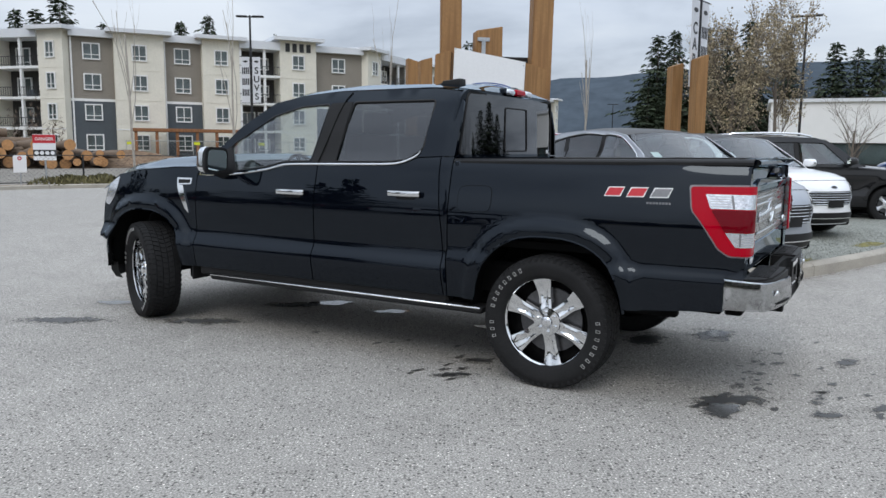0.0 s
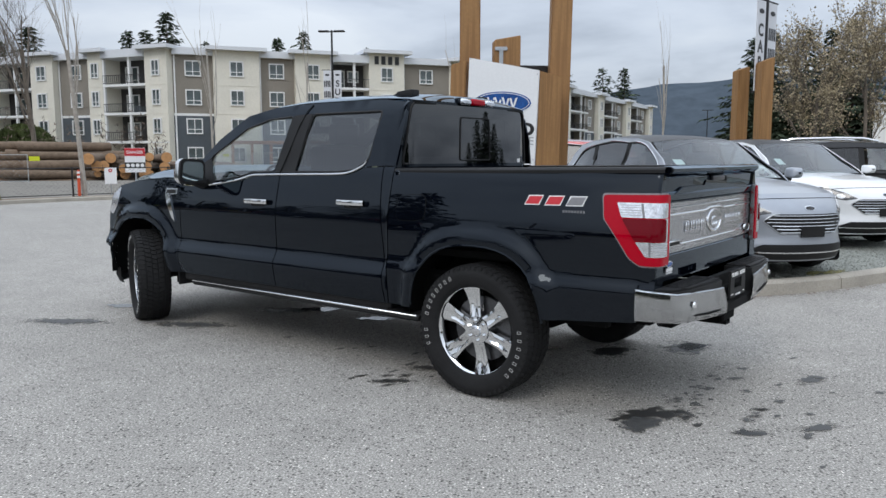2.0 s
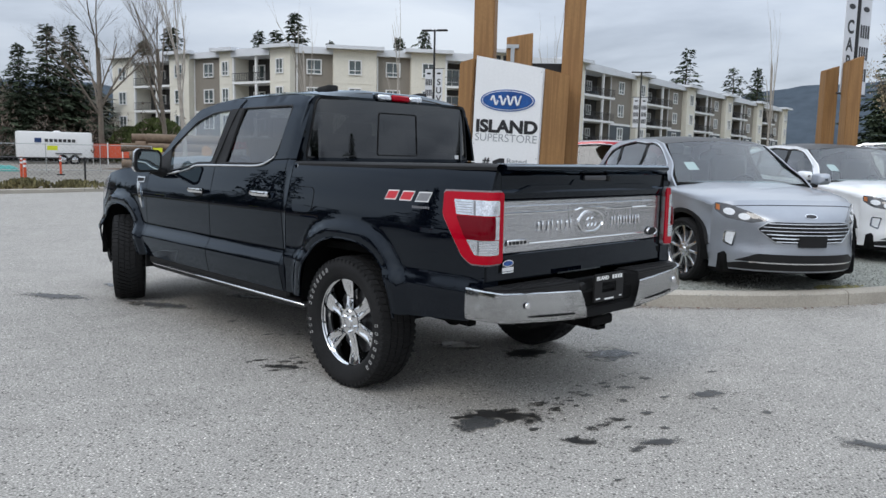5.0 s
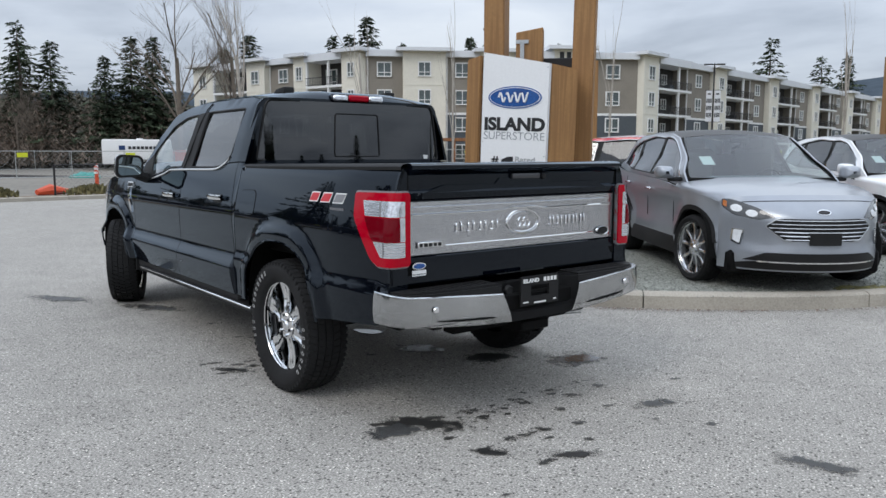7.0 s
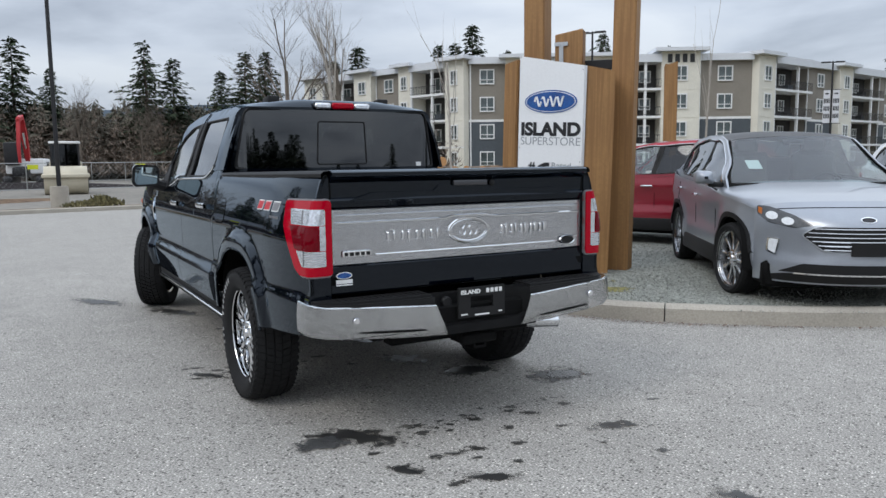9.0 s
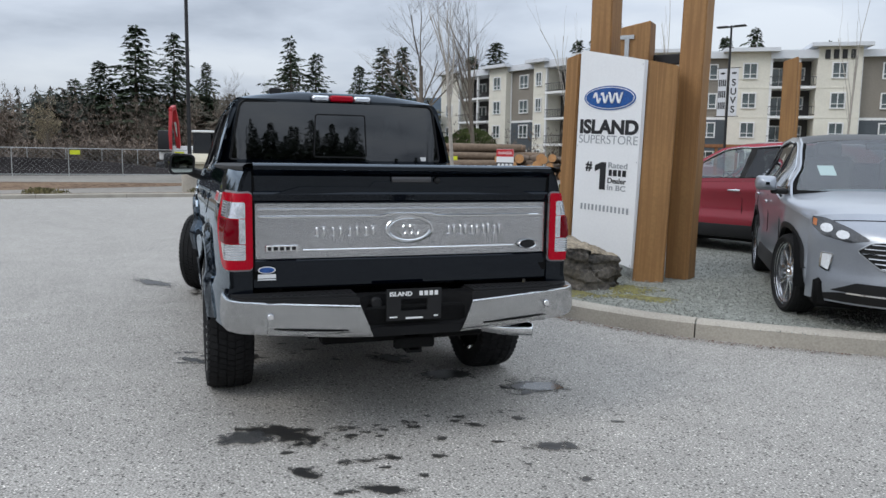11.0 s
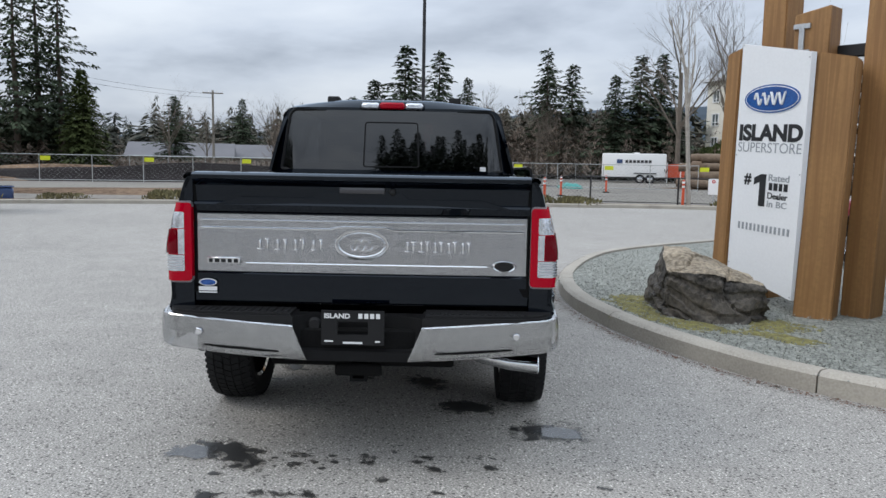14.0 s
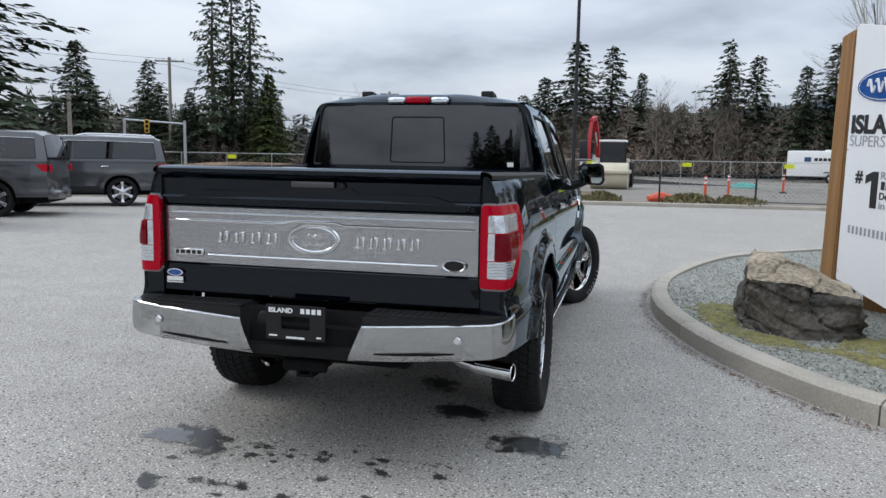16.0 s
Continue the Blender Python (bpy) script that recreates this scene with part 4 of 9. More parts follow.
    rows = [[(x + 0.012 * (y / 0.8) ** 2, y, z) for x, z in prof + prof[:1]] for y in ys]
    bm = grid_surface(rows)
    bm.faces.new([v for v in list(bm.verts)[:len(prof)]])
    bm.faces.new([v for v in list(bm.verts)[-len(prof) - 1:-1]][::-1])
    bmesh.ops.recalc_face_normals(bm, faces=bm.faces)
    tg = part("tailgate", bm, M_BLACK, tk, "black tailgate with a wide satin metal panel", smooth=28)
    # sloped ends of the pressed step: sunk middle field
    bm = bmesh.new()
    add_prism(bm, [(-0.70, 1.262), (-0.57, 1.300), (-0.22, 1.300), (-0.19, 1.330), (0.19, 1.330), (0.22, 1.300), (0.57, 1.300), (0.70, 1.262)], 0.010, Matrix(((0, 0, -1, -1.116), (1, 0, 0, 0), (0, 1, 0, 0), (0, 0, 0, 1))))
    bmesh.ops.bevel(bm, geom=list(bm.edges), offset=0.003, segments=2, affect="EDGES")
    part("tailgate_step", bm, M_BLACK, tg)
    part("tailgate_handle", box(0.02, 0.215, 0.030, 0.008, (-1.132, -0.003, 1.338), 2), M_DARKSATIN, tg, "dark satin pull handle")
    part("rear_camera", lathe([(0.0, 0.012), (0.011, 0.012), (0.016, 0.008), (0.018, 0)], 16, pose(-1.130, -0.145, 1.333, 0, -90, 0)), M_PLASTIC, tg)
    # satin panel with raised border lines
    rows = []
    for i in range(33):
        y = -0.79 + 1.58 * i / 32
        rows.append([(-1.118 + 0.012 * (y / 0.8) ** 2, y, z) for z in [0.942 + 0.274 * k / 10 for k in range(11)]])
    pn = part("tailgate_panel", grid_surface(rows, 0.005), M_SATIN, tg, "brushed satin metal panel with raised lines")
    for z, ya, yb, r in ((1.188, -0.77, 0.77, 0.004), (1.150, -0.77, 0.77, 0.006), (0.982, -0.60, 0.555, 0.004)):
        line = [(-1.1205 + 0.012 * (y / 0.8) ** 2, y, z + (0.012 * smooth01((0.16 - abs(y)) / 0.06) if r > 0.005 else 0.0)) for y in [ya + (yb - ya) * k / 40 for k in range(41)]]
        part("panel_line", tube(line, r, 6), M_CHROME, pn)
    mback = Matrix(((0, 0, -1, -1.117), (-1, 0, 0, 0), (0, 1, 0, 0), (0, 0, 0, 1)))
    # plain raised marks in place of the model name: open frames of bars
    def raised_row(n, y0, y1, z0, z1):
        pitch = (y1 - y0) / n
        for i in range(n):
            c = y0 + pitch * (i + 0.5)
            w = pitch * 0.5
            for sg in (-1, 1):
                bm = bmesh.new()
                add_box(bm, -c + sg * w * 0.42, (z0 + z1) / 2, 0.003, 0.012, z1 - z0, 0.009, 0.003, m=mback)
                add_box(bm, -c + sg * w * 0.42, (z0 if sg > 0 else z1), 0.003, 0.026, 0.008, 0.009, 0.002, m=mback)
                part("raised_mark", bm, M_CHROME, pn)
    raised_row(4, 0.51, 0.17, 1.050, 1.098)
    raised_row(5, -0.20, -0.53, 1.050, 1.098)
    ring = [(0.125 * math.cos(a), 0.068 * math.sin(a)) for a in [2 * math.pi * k / 40 for k in range(41)]]
    bm = bmesh.new()
    add_tube(bm, [(-1.119, y, 1.080 + z) for y, z in ring], 0.006, 6, False)
    add_tube(bm, [(-1.117, y * 0.88, 1.080 + z * 0.84) for y, z in ring], 0.003, 5, False)
    for k in (-1, 0, 1):
        add_tube(bm, [(-1.119, 0.036 * k + 0.018 * math.cos(a), 1.078 + 0.026 * math.sin(a) - 0.002) for a in [math.pi * (1 + q / 8) for q in range(9)]], 0.005, 6)
    for k in (-0.5, 0.5):
        add_tube(bm, [(-1.119, 0.036 * k + 0.018 * math.cos(a), 1.084 + 0.018 * math.sin(a)) for a in [math.pi * q / 8 for q in range(9)]], 0.005, 6)
    part("oval_emblem", bm, M_CHROME, pn, "raised oval emblem with a wave mark")
    bm = bmesh.new()
    raised = mback @ Matrix.Translation((0, 0, 0.002))
    add_box(bm, -0.66, 0.993, 0, 0.16, 0.034, 0.008, 0.003, m=raised)
    part("model_badge", bm, M_CHROME, pn, "small chrome model badge")
    bm = bmesh.new()
    bar_word(bm, 5, -0.735, -0.585, 0.984, 1.002, raised @ Matrix.Translation((0, 0, 0.004)), 0.002, 0.7)
    part("badge_bars", bm, M_PLASTIC, pn)
    bm = lathe([(0.0, 0.006), (0.05, 0.006), (0.058, 0.010), (0.064, 0.004), (0.066, 0.0)], 32)
    bmesh.ops.transform(bm, matrix=mback @ Matrix.Translation((0.68, 0.988, 0.002)) @ Matrix.Diagonal((0.92, 0.42, 1, 1)), verts=bm.verts)
    ov = part("oval_badge", bm, M_CHROME, pn, "small oval badge with a dark field")
    bm = lathe([(0.0, 0.008), (0.049, 0.008), (0.05, 0.005)], 32)
    bmesh.ops.transform(bm, matrix=mback @ Matrix.Translation((0.68, 0.988, 0.002)) @ Matrix.Diagonal((0.92, 0.42, 1, 1)), verts=bm.verts)
    part("badge_field", bm, M_PLASTIC, ov)
    # dealer sticker under the panel: plain shapes
    bm = lathe([(0.0, 0.001), (0.042, 0.001), (0.043, 0.0)], 28)
    bmesh.ops.transform(bm, matrix=mback @ Matrix.Translation((-0.735, 0.888, 0.008)) @ Matrix.Diagonal((1, 0.42, 1, 1)), verts=bm.verts)
    add_box(bm, -0.735, 0.857, 0.008, 0.088, 0.020, 0.002, m=mback)
    add_box(bm, -0.735, 0.840, 0.008, 0.088, 0.006, 0.002, m=mback)
    part("dealer_sticker", bm, M_WHITE_PRINT, tg, "small white dealer sticker")
    bm = lathe([(0.0, 0.002), (0.036, 0.002), (0.037, 0.0)], 28)
    bmesh.ops.transform(bm, matrix=mback @ Matrix.Translation((-0.735, 0.888, 0.009)) @ Matrix.Diagonal((1, 0.38, 1, 1)), verts=bm.verts)
    part("sticker_oval", bm, M_BLUE, tg)

    # tail lamps: one skin wrapped from the rear face round the corner to the side
    for s in (1, -1):
        def wrap(loop, off, thick):
            bm = hole_mesh(loop, [], lambda a, b: 0.0, 1, 0.022, thick)
            for v in bm.verts:
                q, z, o = v.co.x, v.co.z, off + v.co.y
                yo = body_y(-1.08, z) + 0.010
                l1 = yo - 0.05 - 0.803
                if q <= l1:
                    p = (-1.142 - o, 0.803 + q)
                elif q <= l1 + 0.0785:
                    a = (q - l1) / 0.05
                    p = (-1.092 - (0.05 + o) * math.cos(a), yo - 0.05 + (0.05 + o) * math.sin(a))
                else:
                    x = -1.092 + q - l1 - 0.0785
                    p = (x, body_y(x, z) + 0.010 + o)
                v.co = Vector((p[0], s * p[1], z))
            bmesh.ops.recalc_face_normals(bm, faces=bm.faces)
            return bm
        out = [(0.0, 0.896), (0.205, 0.893), (0.262, 0.93), (0.395, 1.135), (0.385, 1.262), (0.0, 1.268)]
        rim_ = [(0.0, 0.887), (0.210, 0.884), (0.270, 0.924), (0.405, 1.133), (0.394, 1.271), (0.0, 1.276)]
        lamp = part("tail_lamp", wrap(rounded(out, 0.02), 0.004, 0.05), M_RED, tk, "red tail lamp with clear segments wrapping the corner")
        part("lamp_surround", wrap(rounded(rim_, 0.02), -0.006, 0.03), M_GREY_PRINT, lamp)
        part("reversing_lens", wrap(rounded([(0.034, 1.146), (0.298, 1.146), (0.312, 1.224), (0.034, 1.224)], 0.008), 0.0065, 0.006), M_LENS, lamp)
        part("middle_lens", wrap([(0.034, 1.022), (0.064, 1.022), (0.064, 1.143), (0.034, 1.143)], 0.0065, 0.006), M_LENS, lamp)
        part("turn_lens", wrap(rounded([(0.034, 0.942), (0.178, 0.942), (0.232, 1.019), (0.034, 1.019)], 0.008), 0.0065, 0.006), M_LENS, lamp)
        part("brake_lens", wrap(rounded([(0.068, 1.026), (0.236, 1.026), (0.294, 1.140), (0.068, 1.140)], 0.010), 0.013, 0.014), M_DKRED, lamp)
        for q0, q1, z0, z1 in ((0.172, 0.184, 1.148, 1.220), (0.150, 0.160, 0.946, 1.017)):
            part("lens_divider", wrap([(q0, z0), (q1, z0), (q1, z1), (q0, z1)], 0.0085, 0.003), M_GREY_PRINT, lamp)
        for z in (1.160, 1.173, 1.186, 1.199, 1.212):
            part("lens_rib", wrap([(0.186, z - 0.0016), (0.296, z - 0.0016), (0.296, z + 0.0016), (0.186, z + 0.0016)], 0.0085, 0.003), M_STEEL, lamp)
        for z in (0.957, 0.970, 0.983, 0.996, 1.008):
            part("lens_rib", wrap([(0.036, z - 0.0016), (0.148, z - 0.0016), (0.148, z + 0.0016), (0.036, z + 0.0016)], 0.0085, 0.003), M_STEEL, lamp)

    # closed ends of the bed sides above and below the lamps
    for s in (1, -1):
        for za, zb_ in ((1.262, 1.388), (0.745, 0.898)):
            zz = [za + (zb_ - za) * k / 4 for k in range(5)]
            sec = [(0.803, za)] + [(body_y(-1.09, z) - 0.002, z) for z in zz] + [(0.803, zb_)]
            bm = prism([(s * y, z) for y, z in sec], 0.22, Matrix(((0, 0, 1, -1.118), (1, 0, 0, 0), (0, 1, 0, 0), (0, 0, 0, 1))))
            bmesh.ops.recalc_face_normals(bm, faces=bm.faces)
            part("bed_side_end", bm, M_BLACK, tk)

    # rear bumper
    for s in (1, -1):
        plan = [(-1.025, 0.948), (-1.09, 0.946), (-1.165, 0.935), (-1.205, 0.915), (-1.228, 0.875), (-1.252, 0.76), (-1.272, 0.6), (-1.282, 0.45), (-1.288, 0.30)]
        rows = []
        for i, (x, y) in enumerate(plan):
            n_ = Vector((-1, 0.0)) if i > 6 else Vector((x + 0.9, y - 0.3)).normalized()
            inner = 0.02 if i == len(plan) - 1 else 0.0
            zt = lerp([(0, 0.770), (3, 0.762), (5, 0.750), (8, 0.722)], i)
            zb = lerp([(0, 0.596), (3, 0.600), (5, 0.585), (8, 0.552)], i)
            row = []
            for k, (o, f) in enumerate(((-0.03, 1.0), (-0.004, 0.985), (0.002, 0.95), (0.008, 0.62), (0.009, 0.30), (0.004, 0.10), (-0.006, 0.02), (-0.03, 0.0))):
                yy = y - ((1 - f) * 0.07 if i == len(plan) - 1 else 0)
                row.append((x + n_.x * o, s * (yy + n_.y * o), zb + (zt - zb) * f))
            rows.append(row)
        bm = grid_surface(rows, 0.004)
        bmesh.ops.recalc_face_normals(bm, faces=bm.faces)
        bp = part("rear_bumper_end", bm, M_CHROME, tk, "chrome rear bumper end with a parking sensor", smooth=30)
        slit = [(x - 0.010, s * y, 0.600 + 0.022 * (y - 0.4) / 0.4) for x, y in ((-1.286, 0.36), (-1.282, 0.45), (-1.272, 0.6), (-1.258, 0.72))]
        part("bumper_slit", tube(slit, [0.003, 0.006, 0.006, 0.002], 6), M_CHASSIS, bp)
        part("parking_sensor", lathe([(0.0, 0.008), (0.014, 0.008), (0.017, 0.004), (0.018, 0)], 16, pose(-1.268, s * 0.735, 0.680, 0, -90, 0)), M_SATIN, bp)
        if s > 0:
            part("parking_sensor", lathe([(0.0, 0.008), (0.014, 0.008), (0.017, 0.004), (0.018, 0)], 16, pose(-1.10, s * 0.938, 0.670, -90, 0, 0)), M_SATIN, bp)
        bm = bmesh.new()
        pad = [(-1.10, 0.90), (-1.06, 0.93), (-1.12, 0.925), (-1.18, 0.90), (-1.225, 0.85), (-1.255, 0.74), (-1.272, 0.5), (-1.275, 0.30), (-1.10, 0.30)]
        add_prism(bm, [(x, s * y) for x, y in pad], 0.104, Matrix.Translation((0, 0, 0.668)))
        bmesh.ops.bevel(bm, geom=[e for e in bm.edges if min(v.co.z for v in e.verts) > 0.76], offset=0.012, segments=2, affect="EDGES")
        part("bumper_step_pad", bm, M_PLASTIC, tk, "ribbed black bumper step pad")
        bm = bmesh.new()
        for k in range(14):
            add_box(bm, -1.18, s * (0.34 + 0.034 * k), 0.7735, 0.10, 0.018, 0.005, 0.001)
        part("step_rib", bm, M_PLASTIC, tk)
    rows = [[(-1.18, y, 0.765), (-1.21 - d, y, 0.758), (-1.22 - d, y, 0.70), (-1.22 - d, y, 0.62), (-1.275, y, 0.60), (-1.283, y, 0.555), (-1.24, y, 0.545)] for y, d in ((-0.335, 0.06), (-0.30, 0.06), (-0.235, 0.0), (-0.1, -0.01), (0.1, -0.01), (0.235, 0.0), (0.30, 0.06), (0.335, 0.06))]
    bc = part("bumper_centre", grid_surface(rows, 0.02), M_PLASTIC, tk, "black plastic bumper centre with a plate recess")
    part("bumper_beam", box(0.10, 1.5, 0.12, 0.01, (-1.20, 0, 0.64)), M_CHASSIS, bc)
    part("wiring_socket", lathe([(0.0, 0.02), (0.024, 0.02), (0.03, 0.012), (0.033, 0)], 20, pose(-1.22, 0.205, 0.715, 0, -90, 0)), M_PLASTIC, bc)
    part("wiring_socket", lathe([(0.0, 0.02), (0.018, 0.02), (0.024, 0.012), (0.026, 0)], 20, pose(-1.22, 0.205, 0.665, 0, -90, 0)), M_PLASTIC, bc)
    bm = hole_mesh([(-0.145, 0.632), (0.145, 0.632), (0.145, 0.792), (-0.145, 0.792)], [[(-0.07, 0.680), (0.07, 0.680), (0.07, 0.742), (-0.07, 0.742)]], lambda a, b: 0, 1, 0.08, 0.012)
    for v in bm.verts:
        v.co = Vector((-1.285 - v.co.y, 0.02 + v.co.x, v.co.z))
    bmesh.ops.recalc_face_normals(bm, faces=bm.faces)
    ph = part("plate_holder", bm, M_PLASTIC, tk, "black plate holder with white print")
    mp_ = Matrix(((0, 0, -1, -1.286), (-1, 0, 0, 0.02), (0, 1, 0, 0), (0, 0, 0, 1)))
    word = fitted(lettering("ISLAND", 0, 0, 0.03, M_WHITE_PRINT, "plate_print", 0.001, 1.0, ph, y=0.0), -0.13, -0.012, 0.757, 0.780)
    word.matrix_local = mp_ @ pose(0, 0, 0.0015, -90, 0, 0) @ word.matrix_basis
    bars = [(0.022 + 0.027 * (i + 0.5), 0.7685, 0.0185, 0.023) for i in range(4)]
    for bx, bz, bw, bh in bars + [(0, 0.643, 0.09, 0.009), (-0.11, 0.650, 0.04, 0.007), (0.115, 0.650, 0.022, 0.007)]:
        bm = bmesh.new()
        add_box(bm, bx, bz, 0, bw, bh, 0.002, m=mp_)
        part("plate_print_bar", bm, M_WHITE_PRINT, ph)
    # hitch, exhaust, chassis
    bm = hole_mesh([(-0.04, 0.445), (0.04, 0.445), (0.04, 0.525), (-0.04, 0.525)], [[(-0.027, 0.458), (0.027, 0.458), (0.027, 0.512), (-0.027, 0.512)]], lambda a, b: 0, 1, 0.1, 0.25)
    for v in bm.verts:
        v.co = Vector((-1.23 - v.co.y, v.co.x, v.co.z))
    bmesh.ops.recalc_face_normals(bm, faces=bm.faces)
    hi = part("tow_receiver", bm, M_CHASSIS, tk, "square black tow receiver")
    part("safety_chain_plate", box(0.03, 0.22, 0.06, 0.01, (-1.22, 0, 0.50)), M_CHASSIS, hi)
    bm = bmesh.new()
    path = [(-0.40, -0.45, 0.47), (-0.56, -0.51, 0.455), (-0.66, -0.62, 0.435), (-0.71, -0.75, 0.418), (-0.735, -0.905, 0.408)]
    add_tube(bm, path, 0.044, 24, False)
    add_tube(bm, path, 0.039, 24, False)
    end, out = Vector(path[-1]), (Vector(path[-1]) - Vector(path[-2])).normalized()
    side, up = out.cross(Vector((0, 0, 1))).normalized(), Vector((0, 0, 1))
    add_tube(bm, [tuple(end + side * 0.0415 * math.cos(a) + up * 0.0415 * math.sin(a)) for a in [2 * math.pi * k / 24 for k in range(25)]], 0.004, 6, False)
    part("exhaust_tip", bm, M_CHROME, tk, "chrome exhaust tip turned outward")
    bm = bmesh.new()
    for s in (1, -1):
        add_box(bm, 1.55, s * 0.47, 0.55, 5.0, 0.10, 0.14, 0.02)
    for x in (-1.0, -0.5, 0.6, 1.6, 2.6, 3.3):
        add_box(bm, x, 0, 0.52, 0.10, 0.9, 0.10, 0.01)
    add_box(bm, 1.7, 0, 0.62, 3.9, 1.62, 0.22, 0.03)
    part("chassis_frame", bm, M_CHASSIS, tk)
    bm = tube([(0, -0.72, 0.405), (0, 0.72, 0.405)], 0.055, 12)
    add_lathe(bm, [(0, -0.14), (0.10, -0.13), (0.155, 0), (0.10, 0.13), (0, 0.14)], 16, pose(0, 0, 0.405, 0, 90, 0))
    part("rear_axle", bm, M_CHASSIS, tk)
    part("front_axle", tube([(XF, -0.75, 0.42), (XF, 0.75, 0.42)], 0.06, 10), M_CHASSIS, tk)
    part("fuel_tank", box(1.1, 0.5, 0.24, 0.05, (0.95, 0.35, 0.50)), M_CHASSIS, tk)
    for s in (1, -1):
        part("leaf_spring", box(1.3, 0.07, 0.05, 0.01, (-0.05, s * 0.55, 0.47)), M_CHASSIS, tk)
        part("mud_flap", box(0.02, 0.26, 0.16, 0.004, (3.10, s * 0.82, 0.46)), M_PLASTIC, tk)

    # cabin
    part("dashboard", box(0.45, 1.5, 0.30, 0.06, (2.72, 0, 1.14)), M_PLASTIC, tk)
    bm = bmesh.new()
    mw = pose(2.36, 0.40, 1.22, 0, -65, 0)
    add_tube(bm, [tuple(mw @ Vector((0.19 * math.cos(a), 0.19 * math.sin(a), 0))) for a in [2 * math.pi * k / 28 for k in range(29)]], 0.015, 7, False)
    add_tube(bm, [tuple(mw @ Vector((0.18, 0, 0))), tuple(mw @ Vector((0, 0, -0.02))), tuple(mw @ Vector((-0.18, 0, 0)))], 0.02, 6)
    add_tube(bm, [tuple(mw @ Vector((0, 0.18, 0))), tuple(mw @ Vector((0, -0.18, 0)))], 0.018, 6)
    part("steering_wheel", bm, M_PLASTIC, tk)
    for y in (0.38, -0.38):
        bm = bmesh.new()
        add_box(bm, 1.72, y, 1.25, 0.16, 0.50, 0.62, 0.06, seg=2, m=pose(0, 0, 0))
        add_box(bm, 1.95, y, 0.98, 0.52, 0.52, 0.16, 0.05, seg=2)
        add_box(bm, 1.66, y, 1.64, 0.10, 0.26, 0.17, 0.04, seg=2)
        part("front_seat", bm, M_SEAT, tk)
    bm = bmesh.new()
    add_box(bm, 0.86, 0, 1.22, 0.16, 1.4, 0.50, 0.05, seg=2)
    for y in (0.42, -0.42, 0):
        add_box(bm, 0.86, y, 1.52, 0.09, 0.25, 0.14, 0.03, seg=2)
    part("rear_seat", bm, M_SEAT, tk)
    part("cabin_floor", box(2.3, 1.6, 0.05, 0, (1.85, 0, 0.62)), M_CHASSIS, tk)
    part("roof_lining", box(1.35, 1.3, 0.02, 0, (1.45, 0, 1.83)), M_SEAT, tk)
    part("rear_view_mirror", box(0.03, 0.24, 0.06, 0.01, (2.28, 0, 1.70)), M_PLASTIC, tk)
    return tk


def tyre_mesh(R, W, rim, blocks=60, road=False):
    """Tyre round the y axis, with sidewall steps and cut tread blocks."""
    h = W / 2
    g = 0.006 if road else 0.008
    side_ = [(rim - 0.012, 0.72), (rim + 0.005, 0.86), (rim + 0.012, 0.90), (rim + 0.03, 0.95), (rim + (R - rim) * 0.45, 1.0), (rim + (R - rim) * 0.62, 0.998), (R - 0.042, 0.975), (R - 0.022, 0.92), (R - g - 0.002, 0.82)]
    prof = [(r, -h * u) for r, u in side_] + [(R - g, 0)] + [(r, h * u) for r, u in side_[::-1]]
    bm = bmesh.new()
    add_lathe(bm, prof, 64, pose(0, 0, 0, -90, 0, 0))
    bmesh.ops.recalc_face_normals(bm, faces=bm.faces)
    ring = [(-0.735, 0.165, 0.0), (-0.36, 0.165, 0.5), (-0.0, 0.15, 0.0), (0.36, 0.165, 0.5), (0.735, 0.165, 0.0)]
    da = 2 * math.pi / blocks
    fill = 0.47 if road else 0.42
    for u, wv, ph in ring:
        for k in range(blocks):
            a0 = (k + ph) * da
            lean = 0.30 if u < 0 else -0.30
            vs = []
            for r in (R - g - 0.004, R):
                for du, aa in ((-1, -fill), (1, -fill + lean), (1, fill + lean), (-1, fill)):
                    uu = u + du * wv * (1.0 if r < R - 0.004 else 0.95)
                    rr = r - (0.012 * smooth01((abs(uu) - 0.7) / 0.22))
                    a = a0 + aa * da
                    vs.append(bm.verts.new((rr * math.cos(a), uu * h, rr * math.sin(a))))
            for q in ((4, 5, 6, 7), (0, 1, 5, 4), (1, 2, 6, 5), (2, 3, 7, 6), (3, 0, 4, 7)):
                bm.faces.new([vs[i] for i in q])
    # short shoulder lugs
    for sgn in (-1, 1):
        for k in range(blocks if not road else 0):
            a0 = k * da
            add_box(bm, 0, 0, 0, 0.020, 0.012, 0.022, m=Matrix.Rotation(-a0, 4, "Y") @ Matrix.Translation((0, sgn * h * 0.915, R - 0.025)))
    bm.normal_update()
    return bm


